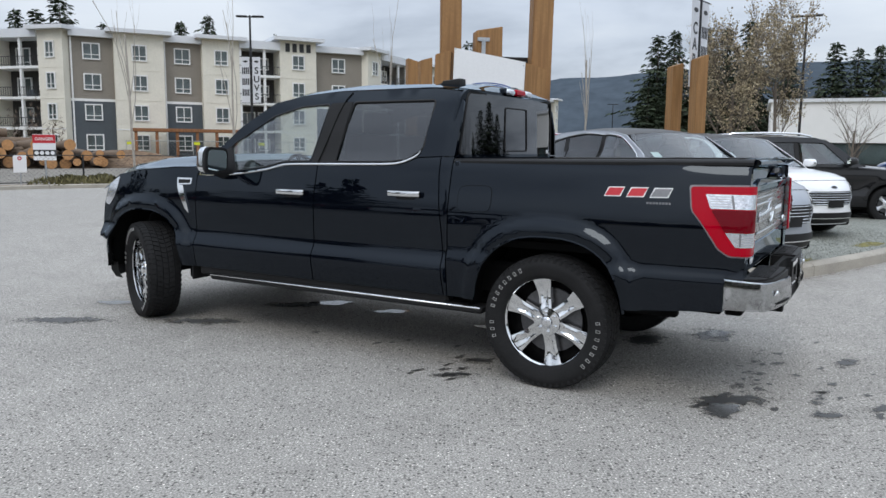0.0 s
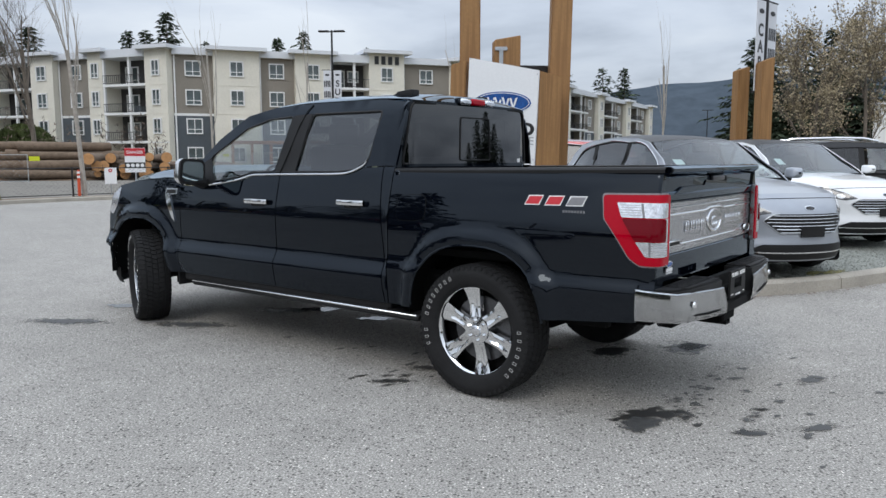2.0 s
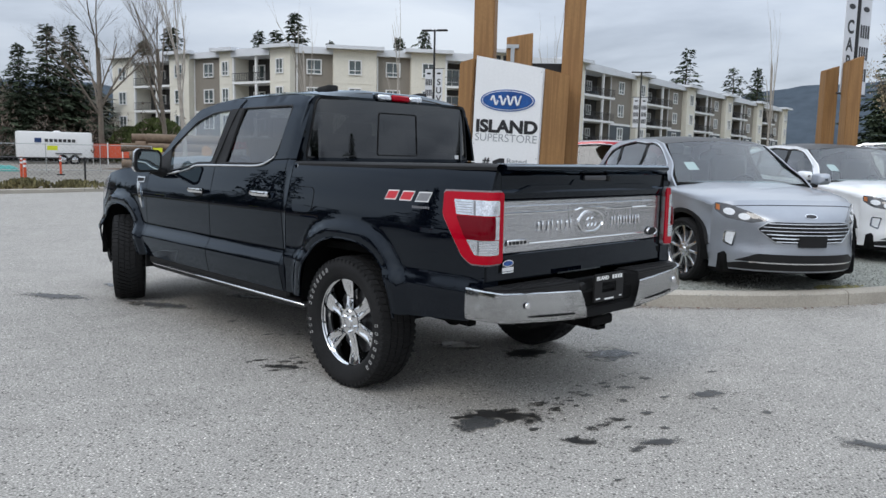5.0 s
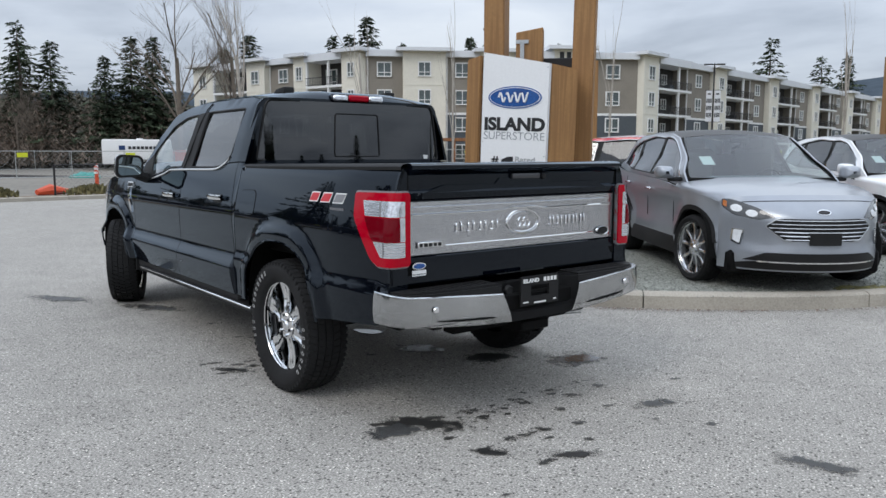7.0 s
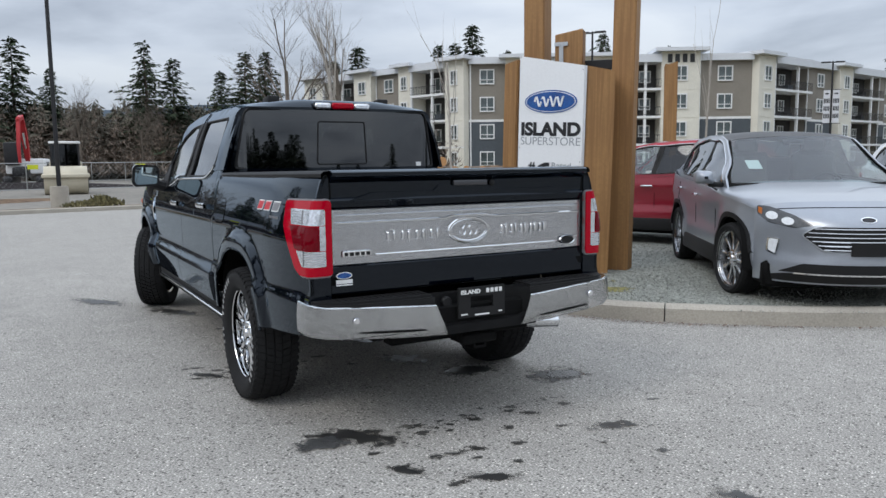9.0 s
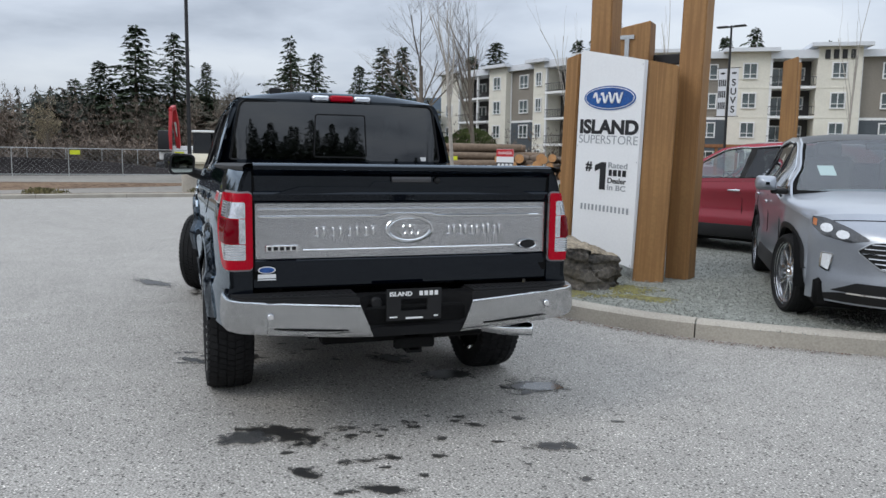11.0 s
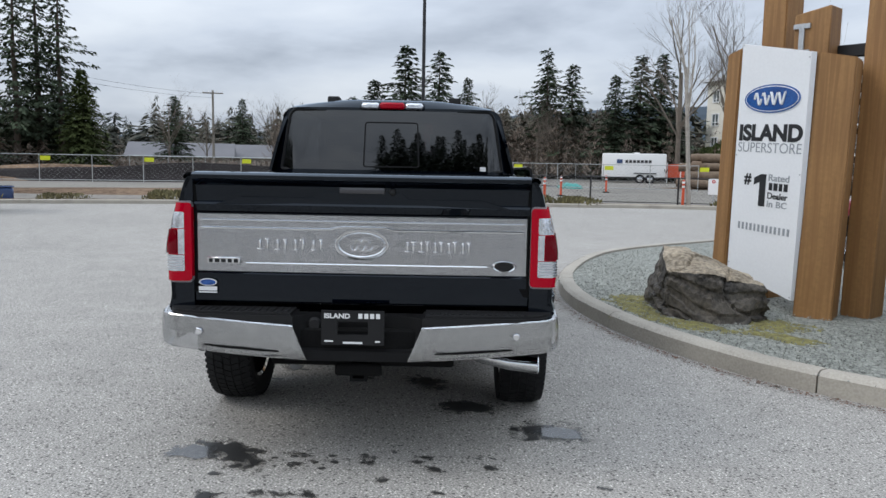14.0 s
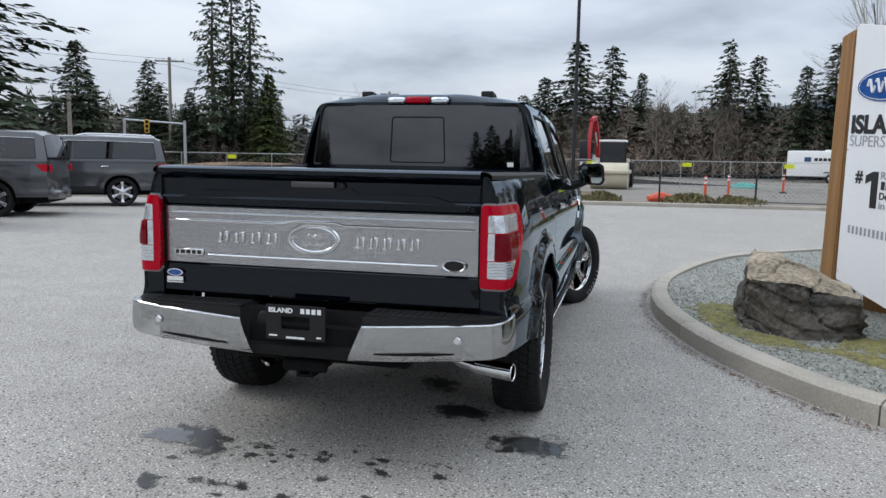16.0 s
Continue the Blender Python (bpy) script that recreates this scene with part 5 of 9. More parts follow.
def rim_mesh(rr, n, w_in, w_mid, w_out, face, dish=0.03, twin=False, barrel=True):
    """Alloy wheel facing +y with n shaped spokes."""
    bm = bmesh.new()
    if barrel:
        add_lathe(bm, [(rr, face + 0.012), (rr + 0.012, face + 0.004), (rr + 0.010, face - 0.01), (rr - 0.012, face - 0.03), (rr - 0.025, face - 0.12), (rr - 0.02, face - 0.20), (rr + 0.005, face - 0.21)], 48, pose(0, 0, 0, -90, 0, 0))
        add_lathe(bm, [(rr - 0.014, face - 0.006), (rr, face + 0.012)], 48, pose(0, 0, 0, -90, 0, 0))
    add_lathe(bm, [(0, face - 0.012), (0.036, face - 0.012), (0.040, face - 0.018), (0.085, face - 0.024), (0.092, face - 0.04), (0.09, face - 0.09)], 32, pose(0, 0, 0, -90, 0, 0))
    offs = [0.0]
    for k in range(n):
        ang = 2 * math.pi * k / n + math.pi / 2
        rows = []
        for i in range(8):
            t = i / 7
            r = 0.06 + (rr - 0.004 - 0.06) * t
            w = (w_in + (w_mid - w_in) * t / 0.5) if t < 0.5 else (w_mid + (w_out - w_mid) * (t - 0.5) / 0.5)
            yb = face - 0.022 - dish * math.sin(math.pi * t) * 0.55
            groove = 0.010 * math.sin(math.pi * min(1, t * 1.1)) if twin else 0.0
            prof = [(-1.0, -0.035), (-0.92, -0.004), (-0.55, 0.0), (-0.28, -groove), (0.28, -groove), (0.55, 0.0), (0.92, -0.004), (1.0, -0.035)]
            rows.append([(r * math.cos(ang) - w * u * math.sin(ang), yb + o, r * math.sin(ang) + w * u * math.cos(ang)) for u, o in prof])
        vs = [[bm.verts.new(p) for p in row] for row in rows]
        for a, b in zip(vs, vs[1:]):
            for i in range(len(a) - 1):
                bm.faces.new((a[i], a[i + 1], b[i + 1], b[i]))
    bmesh.ops.recalc_face_normals(bm, faces=bm.faces)
    return bm


TYRE = {}


def add_wheel(parent, at, R, W, rim_r, spokes, metal, name="wheel", marking=False, key="", widths=(0.042, 0.042, 0.068), twin=True, road=False):
    """A wheel: tyre > rim, disc, nuts. Meshes are shared between wheels alike."""
    if key not in TYRE:
        face = W * 0.36
        ob = part(name, tyre_mesh(R, W, rim_r, 60, road), M_RUBBER, parent, smooth=30)
        kids = [part("rim", rim_mesh(rim_r, spokes, *widths, face, twin=twin), metal, ob, smooth=35)]
        bm = lathe([(0.03, -0.005), (rim_r * 0.72, -0.005), (rim_r * 0.72, 0.012), (0.03, 0.012)], 32, pose(0, -0.01, 0, -90, 0, 0), True)
        kids.append(part("brake_disc", bm, M_DISC, ob))
        # black plate added in place of the shade behind the spokes
        kids.append(part("hub_shadow_plate", lathe([(0, -0.03), (rim_r * 0.93, -0.03), (rim_r * 0.93, -0.04)], 32, pose(0, -0.02, 0, -90, 0, 0)), M_CHASSIS, ob))
        nn = 6 if spokes == 6 else 5
        for k in range(nn):
            a = 2 * math.pi * (k + 0.5) / nn
            bm = lathe([(0, 0.022), (0.010, 0.020), (0.012, 0.0)], 6, Matrix.Translation((0.062 * math.cos(a), face - 0.022, 0.062 * math.sin(a))) @ pose(0, 0, 0, -90, 0, 0))
            kids.append(part("lug_nut", bm, M_CHROME, ob))
        kids.append(part("hub_cap", lathe([(0, 0.004), (0.028, 0.004), (0.034, 0.0), (0.036, -0.006)], 24, pose(0, face - 0.010, 0, -90, 0, 0)), M_SATIN, ob))
        if marking:
            bm = bmesh.new()
            rm = rim_r + (R - rim_r) * 0.50
            marks = [math.radians(72 - 7.2 * i) for i in range(8)] + [math.radians(4 - 7.2 * i) for i in range(3)] + [math.radians(182 + 8 * i) for i in range(7)]
            for a in marks:
                m_ = Matrix.Rotation(-a + math.pi / 2, 4, "Y") @ Matrix.Translation((0, W / 2 + 0.0005, rm))
                for dx in (-0.0085, 0.0085):
                    add_box(bm, dx * 0.8, 0, 0, 0.0022, 0.003, 0.026, m=m_)
                add_box(bm, 0, 0, 0.012, 0.015, 0.003, 0.0022, m=m_)
                add_box(bm, 0, 0, -0.012, 0.015, 0.003, 0.0022, m=m_)
            kids.append(part("sidewall_marking", bm, M_SIDEPRINT, ob, "raised white outline marks"))
        TYRE[key] = (ob, kids)
        ob.matrix_local = at
        return ob
    src, kids = TYRE[key]
    ob = share(name, src, parent, at)
    for c in kids:
        share(c.name.split(".")[0], c, ob, Matrix.Identity(4), c.get("label", ""))
    return ob


truck = build_truck()
for x, y, s, steer in ((XR, 0.865, 1, 0), (XR, 0.865, -1, 0), (XF, 0.865, 1, -24), (XF, 0.865, -1, -27)):
    rz = (0 if s > 0 else 180) + steer
    kp = 0.13
    ax = x + (math.sin(math.radians(-steer)) * kp if s > 0 else -math.sin(math.radians(-steer)) * kp)
    add_wheel(truck, pose(ax, s * y, RW, 0, -14 if steer else 9, rz), 0.412, 0.272, 0.284, 6, M_CHROME, marking=True, key="truck")

# ---- timber sign ----
def timber_post(name, x, y, z0, h, w, d, yaw, slope, label, group, parent=None, lean=0.0):
    """Square sawn post with a sloping top and eased edges; slope is the rise across its width."""
    bm = bmesh.new()
    vs = add_box(bm, 0, 0, h / 2, w, d, h)
    for v in bm.verts:
        if v.co.z > h * 0.5:
            v.co.z += slope * v.co.x / w
    bmesh.ops.bevel(bm, geom=list(bm.edges), offset=0.012, segments=2, affect="EDGES")
    # uneven sawn faces
    for k in range(1, int(h / 0.35)):
        bmesh.ops.bisect_plane(bm, geom=bm.verts[:] + bm.edges[:] + bm.faces[:], plane_co=(0, 0, k * 0.35), plane_no=(0, 0, 1))
    for v in bm.verts:
        n = noise.noise_vector(Vector((x * 3, y * 3, v.co.z * 1.1)))
        v.co.x += 0.006 * n.x
        v.co.y += 0.006 * n.y
    return tagged(part(name, bm, M_TIMBER, smooth=35, at=pose(x, y, z0) @ pose(0, 0, 0, 0, lean, 0) @ pose(0, 0, 0, 0, 0, yaw)), label, "post", group)


for x, y, h, w, d, yaw, sl, lean, lab in (
        (0.985, 9.945, 2.44, 0.33, 0.30, 23, -0.06, 1.6, "short stained timber post beside the white sign panel"),
        (-0.105, 10.00, 2.60, 0.20, 0.26, -10, 0.05, 1.6, "short stained timber post behind the white sign panel"),
        (1.175, 10.36, 7.0, 0.265, 0.28, 6, 0.0, 1.1, "tall stained timber post rising behind the sign"),
        (0.030, 10.46, 7.0, 0.27, 0.30, 4, 0.0, 0.2, "tall stained timber post rising behind the sign")):
    timber_post("timber_post", x, y, 0.06, h, w, d, yaw, sl, lab, "posts of the timber sign", lean=lean)
for x, y, h, sl, lab in ((-0.95, 21.2, 3.75, -0.09, "stained timber gateway post with a sloping top"), (-0.55, 19.6, 3.6, 0.09, "stained timber gateway post with a sloping top"),
                         (6.02, 20.6, 3.62, 0.10, "stained timber gateway post beside a banner pole"), (6.30, 19.5, 3.70, 0.12, "stained timber gateway post beside a banner pole")):
    timber_post("timber_post", x, y, 0.06, h, 0.30, 0.32, 15, sl, lab, "gateway posts")

# the panel leans a little to one side and forward
sign = thing("entrance_sign", pose(0.435, 9.838, 0, 0, 0, -10.4) @ pose(0, 0, 0, 1.1, 2.4, 0), "tall white panel sign with a blue oval emblem and black print", "sign")


def face_mesh(outline, y0, y1):
    bm = bmesh.new()
    add_prism(bm, outline, y1 - y0, Matrix(((1, 0, 0, 0), (0, 0, -1, y1), (0, 1, 0, 0), (0, 0, 0, 1))))
    return bm


part("panel", face_mesh([(-0.448, 0.42), (-0.448, 2.694), (0.448, 2.545), (0.448, 0.274)], -0.03, 0.03), M_SIGN, sign, "white face with sloping top and bottom edges")
part("panel_back", face_mesh([(-0.40, 0.56), (-0.40, 2.67), (0.40, 2.51), (0.40, 0.34)], 0.032, 0.10), M_DARKSTEEL, sign)


def oval(cx, cz, a, b, y, t, m, name, label="", n=48):
    bm = face_mesh([(cx + a * math.cos(2 * math.pi * k / n), cz + b * math.sin(2 * math.pi * k / n)) for k in range(n)], y - t, y)
    part(name, bm, m, sign, label)


oval(0.005, 2.147, 0.372, 0.140, -0.031, 0.004, M_SIGN, "emblem_rim")
oval(0.005, 2.147, 0.365, 0.135, -0.0335, 0.004, M_BLUE, "emblem_edge")
oval(0.005, 2.147, 0.345, 0.121, -0.036, 0.004, M_SIGN, "emblem_line")
oval(0.005, 2.147, 0.336, 0.113, -0.0385, 0.004, M_BLUE, "emblem_field", "blue oval field")
bm = bmesh.new()
rng = random.Random(3)
# plain wavy mark in place of the maker's lettering
for k in range(4):
    x0 = -0.21 + 0.105 * k
    pts = [(x0 + 0.09 * t, -0.044, 2.147 + 0.055 * math.sin(2 * math.pi * t + k * 0.6)) for t in [i / 10 for i in range(11)]]
    add_tube(bm, pts, 0.013, 6)
part("emblem_mark", bm, M_SIGN, sign)


def bars_on_face(n, x0, x1, z0, z1, m, name, y=-0.031, fill=0.72, parent=None, seed=5):
    """Plain upright bars in place of a name, each a part."""
    rng = random.Random(seed)
    pitch = (x1 - x0) / n
    for i in range(n):
        w = pitch * fill * rng.uniform(0.85, 1.08)
        part(name, box(w, 0.003, z1 - z0, 0, (x0 + pitch * (i + 0.5), y - 0.0015, (z0 + z1) / 2)), m, parent or sign, smooth=0)


fitted(lettering("ISLAND", 0, 0, 0.2, M_INK, "print_island", 0.009, 1.0, sign), -0.405, 0.425, 1.742, 1.908)
fitted(lettering("SUPERSTORE", 0, 0, 0.125, M_GREYTXT, "print_superstore", -0.001, 1.0, sign), -0.410, 0.425, 1.636, 1.730)
fitted(lettering("#", 0, 0, 0.17, M_INK, "print_hash", 0.005, 1.0, sign), -0.290, -0.190, 1.312, 1.425)
part("print_one", face_mesh([(-0.072, 1.116), (0.012, 1.116), (0.012, 1.428), (-0.055, 1.428), (-0.150, 1.388), (-0.150, 1.318), (-0.072, 1.350)], -0.0335, -0.0305), M_INK, sign, smooth=0)
fitted(lettering("Rated", 0, 0, 0.092, M_GREYTXT, "print_rated", 0.0008, 1.0, sign), 0.046, 0.310, 1.368, 1.432)
bars_on_face(4, 0.046, 0.305, 1.280, 1.350, M_INK, "maker_bar", fill=0.75, seed=8)
fitted(lettering("Dealer", 0, 0, 0.082, M_INK, "print_dealer", 0.0012, 1.0, sign), 0.046, 0.306, 1.197, 1.258)
fitted(lettering("in", 0, 0, 0.092, M_GREYTXT, "print_in", 0.0008, 1.0, sign), 0.046, 0.122, 1.118, 1.178)
fitted(lettering("BC", 0, 0, 0.092, M_GREYTXT, "print_bc", 0.0008, 1.0, sign), 0.168, 0.302, 1.118, 1.178)
bars_on_face(13, -0.345, 0.375, 0.866, 0.935, M_GREYTXT, "web_address_bar", fill=0.5, seed=9)
for x, z in ((-0.43, 2.68), (0.43, 2.50), (-0.43, 1.6), (0.43, 1.45), (-0.43, 0.50), (0.43, 0.30)):
    part("screw", lathe([(0, 0.004), (0.007, 0.003), (0.008, 0)], 8, pose(x, -0.031, z, 90, 0, 0)), M_STEEL, sign)

# timber block with a steel bracket between the tall posts
blk = thing("timber_crosspiece", pose(0.53, 10.34, 0, 0, 0, 12), "short timber block with a white steel I-shaped bracket", "timber block")
bm = bmesh.new()
add_prism(bm, [(-0.17, 2.55), (0.17, 2.55), (0.17, 3.04), (-0.17, 2.98)], 0.26, Matrix(((1, 0, 0, 0), (0, 0, -1, 0.13), (0, 1, 0, 0), (0, 0, 0, 1))))
bmesh.ops.bevel(bm, geom=list(bm.edges), offset=0.01, segments=1, affect="EDGES")
part("block", bm, M_TIMBER, blk)
bm = bmesh.new()
add_box(bm, -0.09, -0.14, 2.74, 0.05, 0.02, 0.26)
for z in (2.615, 2.865):
    add_box(bm, -0.09, -0.14, z, 0.16, 0.024, 0.045)
part("bracket", bm, M_STEEL, blk, "pale steel I-shaped bracket")
part("tie_beam", box(1.2, 0.06, 0.12, 0.01, (0.0, 0.10, 2.62)), M_DARKSTEEL, blk)

# ---- boulder ----


def boulder(at, k, label):
    """A split block: tan top sloping down from a peak, dark broken front faces."""
    foot = [(-0.74, 0.13), (-0.30, -0.16), (0.00, -0.30), (0.42, -0.24), (0.60, 0.02), (0.56, 0.40), (0.10, 0.62), (-0.50, 0.45)]
    ridge = [(0.03, -0.36, 0.42), (0.45, -0.22, 0.44), (0.62, 0.22, 0.34), (0.62, 0.28, 0.20), (-0.46, 0.08, 0.62), (-0.28, 0.18, 0.60), (0.34, 0.26, 0.43), (-0.34, 0.38, 0.50), (0.25, 0.50, 0.36), (-0.62, 0.14, 0.30), (-0.02, -0.34, 0.16)]
    bm = bmesh.new()
    for p in [(x, y, -0.06) for x, y in foot] + ridge:
        bm.verts.new(p)
    bmesh.ops.convex_hull(bm, input=bm.verts)
    bmesh.ops.triangulate(bm, faces=bm.faces)
    for cuts in (3, 3, 1):
        bmesh.ops.subdivide_edges(bm, edges=[e for e in bm.edges if e.calc_length() > 0.035], cuts=cuts, use_grid_fill=True)
        bmesh.ops.triangulate(bm, faces=bm.faces)
    bm.normal_update()
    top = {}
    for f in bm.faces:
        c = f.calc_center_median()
        # faces that turn upward take the tan material, steeper ones the dark
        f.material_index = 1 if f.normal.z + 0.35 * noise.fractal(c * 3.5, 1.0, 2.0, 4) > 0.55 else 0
    for v in bm.verts:
        p, n = v.co.copy(), v.normal.copy()
        up = max(0.0, n.z)
        # broken beds: shelves and notches along slanting layers on the steep faces
        bed = p.z * 7.0 + p.x * 1.6 + 0.9 * noise.noise(p * 1.7)
        shelf = smooth01(((bed % 1.0) - 0.35) / 0.12) - 0.6
        v.co += n * (1 - up) * 0.030 * shelf * (0.6 + noise.noise(p * 2.3 + Vector((4, 0, 0))))
        v.co += n * (0.040 * noise.fractal(p * 2.4, 1.0, 2.0, 5) + 0.014 * noise.noise(p * 14.0))
        crack = abs(noise.noise(p * 2.0 + Vector((9, 3, 1))))
        v.co -= n * 0.035 * smooth01((0.05 - crack) / 0.05)
        v.co *= k
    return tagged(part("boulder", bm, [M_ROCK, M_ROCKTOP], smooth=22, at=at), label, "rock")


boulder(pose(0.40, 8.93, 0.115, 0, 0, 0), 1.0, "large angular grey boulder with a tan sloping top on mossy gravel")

# ---- parked vehicles ----
M_SILVER = mat("silver_metallic_paint", (0.325, 0.348, 0.385), 0.32, 0.5, vary=0.04, bump=0, coat=0.6)
M_WHITE_P = mat("white_car_paint", (0.78, 0.79, 0.80), 0.3, vary=0.02, bump=0, coat=1.0)
M_REDP = mat("red_metallic_paint", (0.27, 0.006, 0.022), 0.3, 0.4, vary=0.05, bump=0, coat=1.0)
M_GREYP = mat("dark_grey_metallic_paint", (0.055, 0.058, 0.063), 0.3, 0.5, vary=0.05, bump=0, coat=1.0)
M_BLACKP = mat("black_suv_paint", (0.006, 0.006, 0.007), 0.3, vary=0.05, bump=0, coat=1.0, spec=0.1)
M_BLUEP = mat("blue_car_paint", (0.015, 0.05, 0.16), 0.3, 0.3, vary=0.05, bump=0, coat=1.0)
M_ROOFBLACK = mat("black_glass_roof", (0.012, 0.013, 0.015), 0.4, vary=0.05, bump=0, spec=0.25)
M_ALLOY = mat("bright_alloy", (0.74, 0.75, 0.77), 0.18, 0.95, vary=0.05, bump=0)
M_AMBER = mat("amber_lens", (0.45, 0.13, 0.02), 0.1, vary=0.05, bump=0, coat=1.0)
M_TINT = glass_mat("tinted_car_glass", (0.7, 0.8, 0.8), see=0.13, base=0.055)
M_SCREEN = glass_mat("windscreen_glass", (0.80, 0.95, 0.93), see=0.74, base=0.085)
M_HEADL = mat("dark_headlamp_lens", (0.045, 0.047, 0.05), 0.1, 0.1, vary=0.35, scale=20, fine=60, bump=0.1, coat=1.0)
M_FOG = mat("white_fog_lens", (0.72, 0.74, 0.76), 0.15, vary=0.1, scale=30, bump=0.1, coat=1.0)
M_PAPER = mat("white_paper_tag", (0.75, 0.78, 0.78), 0.7, vary=0.03, bump=0)

CROSSOVER = dict(
    wb=2.71, R=0.355, tw=0.235, ty=0.815, rim=0.280, spokes=10, hw=0.935, sill=0.28, nose=3.17, tail=-0.72,
    belt=[(-0.72, 1.165), (0.0, 1.115), (0.9, 1.075), (1.8, 1.03), (2.22, 0.985)],
    hoodline=[(2.22, 0.985), (2.7, 0.955), (3.0, 0.915), (3.17, 0.87)], H=(0.115, 0.085),
    roof=[(2.36, 1.04), (1.95, 1.33), (1.55, 1.545), (1.2, 1.605), (0.6, 1.63), (0.0, 1.60), (-0.45, 1.545), (-0.66, 1.40), (-0.74, 1.17)],
    windows=[[(2.17, 1.075), (1.12, 1.115), (1.06, 1.545), (1.22, 1.55), (1.52, 1.50), (1.88, 1.30)], [(1.12, 1.115), (0.26, 1.152), (0.14, 1.53), (0.6, 1.572), (1.06, 1.545)], [(0.26, 1.152), (-0.46, 1.225), (-0.30, 1.44), (0.14, 1.53)]],
    yb=0.90, yr=0.645, zr=1.63, crown=0.045, nose_len=0.56, nose_prof=[(0.0, -0.06), (0.10, 0.0), (0.25, 0.015), (0.40, 0.005), (0.55, 0.02), (0.72, 0.0), (0.82, -0.06), (0.92, -0.17), (1.0, -0.30)], doors=[(2.10, 2.16), (1.09, 1.09), (0.12, 0.30)], cladding=True)
BOXY = dict(
    wb=2.62, R=0.36, tw=0.235, ty=0.76, rim=0.225, spokes=5, hw=0.90, sill=0.36, nose=3.15, tail=-0.75,
    belt=[(-0.75, 1.13), (2.02, 1.09)],
    hoodline=[(2.02, 1.08), (2.6, 1.03), (3.0, 0.97), (3.15, 0.90)], H=(0.07, 0.06),
    roof=[(2.10, 1.12), (1.80, 1.38), (1.45, 1.62), (1.2, 1.68), (0.4, 1.70), (-0.5, 1.68), (-0.68, 1.60), (-0.76, 1.15)],
    windows=[[(1.80, 1.15), (0.96, 1.16), (0.94, 1.58), (1.36, 1.58)], [(0.86, 1.16), (0.10, 1.17), (0.05, 1.58), (0.84, 1.59)], [(0.0, 1.17), (-0.58, 1.19), (-0.55, 1.56), (-0.05, 1.58)]],
    yb=0.88, yr=0.64, zr=1.70, crown=0.05, nose_len=0.33, nose_prof=[(0.0, -0.10), (0.12, 0.0), (0.45, 0.02), (0.75, 0.0), (0.9, -0.05), (1.0, -0.18)], doors=[(1.92, 1.98), (0.90, 0.90), (0.02, 0.10)], cladding=True)
LONG = dict(
    wb=3.30, R=0.40, tw=0.27, ty=0.82, rim=0.30, spokes=6, hw=0.99, sill=0.42, nose=3.95, tail=-1.12,
    belt=[(-1.12, 1.25), (2.62, 1.22)],
    hoodline=[(2.62, 1.20), (3.3, 1.15), (3.75, 1.08), (3.95, 1.0)], H=(0.09, 0.08),
    roof=[(2.72, 1.25), (2.35, 1.60), (2.02, 1.84), (1.7, 1.90), (0.5, 1.92), (-0.85, 1.90), (-1.02, 1.82), (-1.14, 1.27)],
    windows=[[(2.36, 1.29), (1.42, 1.30), (1.38, 1.78), (1.92, 1.78)], [(1.32, 1.30), (0.40, 1.31), (0.36, 1.79), (1.28, 1.79)], [(0.28, 1.31), (-0.90, 1.32), (-0.84, 1.77), (0.24, 1.79)]],
    yb=0.96, yr=0.72, zr=1.92, crown=0.06, nose_len=0.30, nose_prof=[(0.0, -0.10), (0.12, 0.0), (0.45, 0.02), (0.78, 0.0), (0.92, -0.07), (1.0, -0.18)], doors=[(2.52, 2.58), (1.36, 1.36), (0.30, 0.42)], cladding=False)


def inset_loop(pts, d):
    c = sum((Vector(p) for p in pts), Vector((0, 0))) / len(pts)
    out = []
    for p in pts:
        v = Vector(p) - c
        out.append(tuple(c + v * (1 - d / max(0.05, v.length))))
    return out


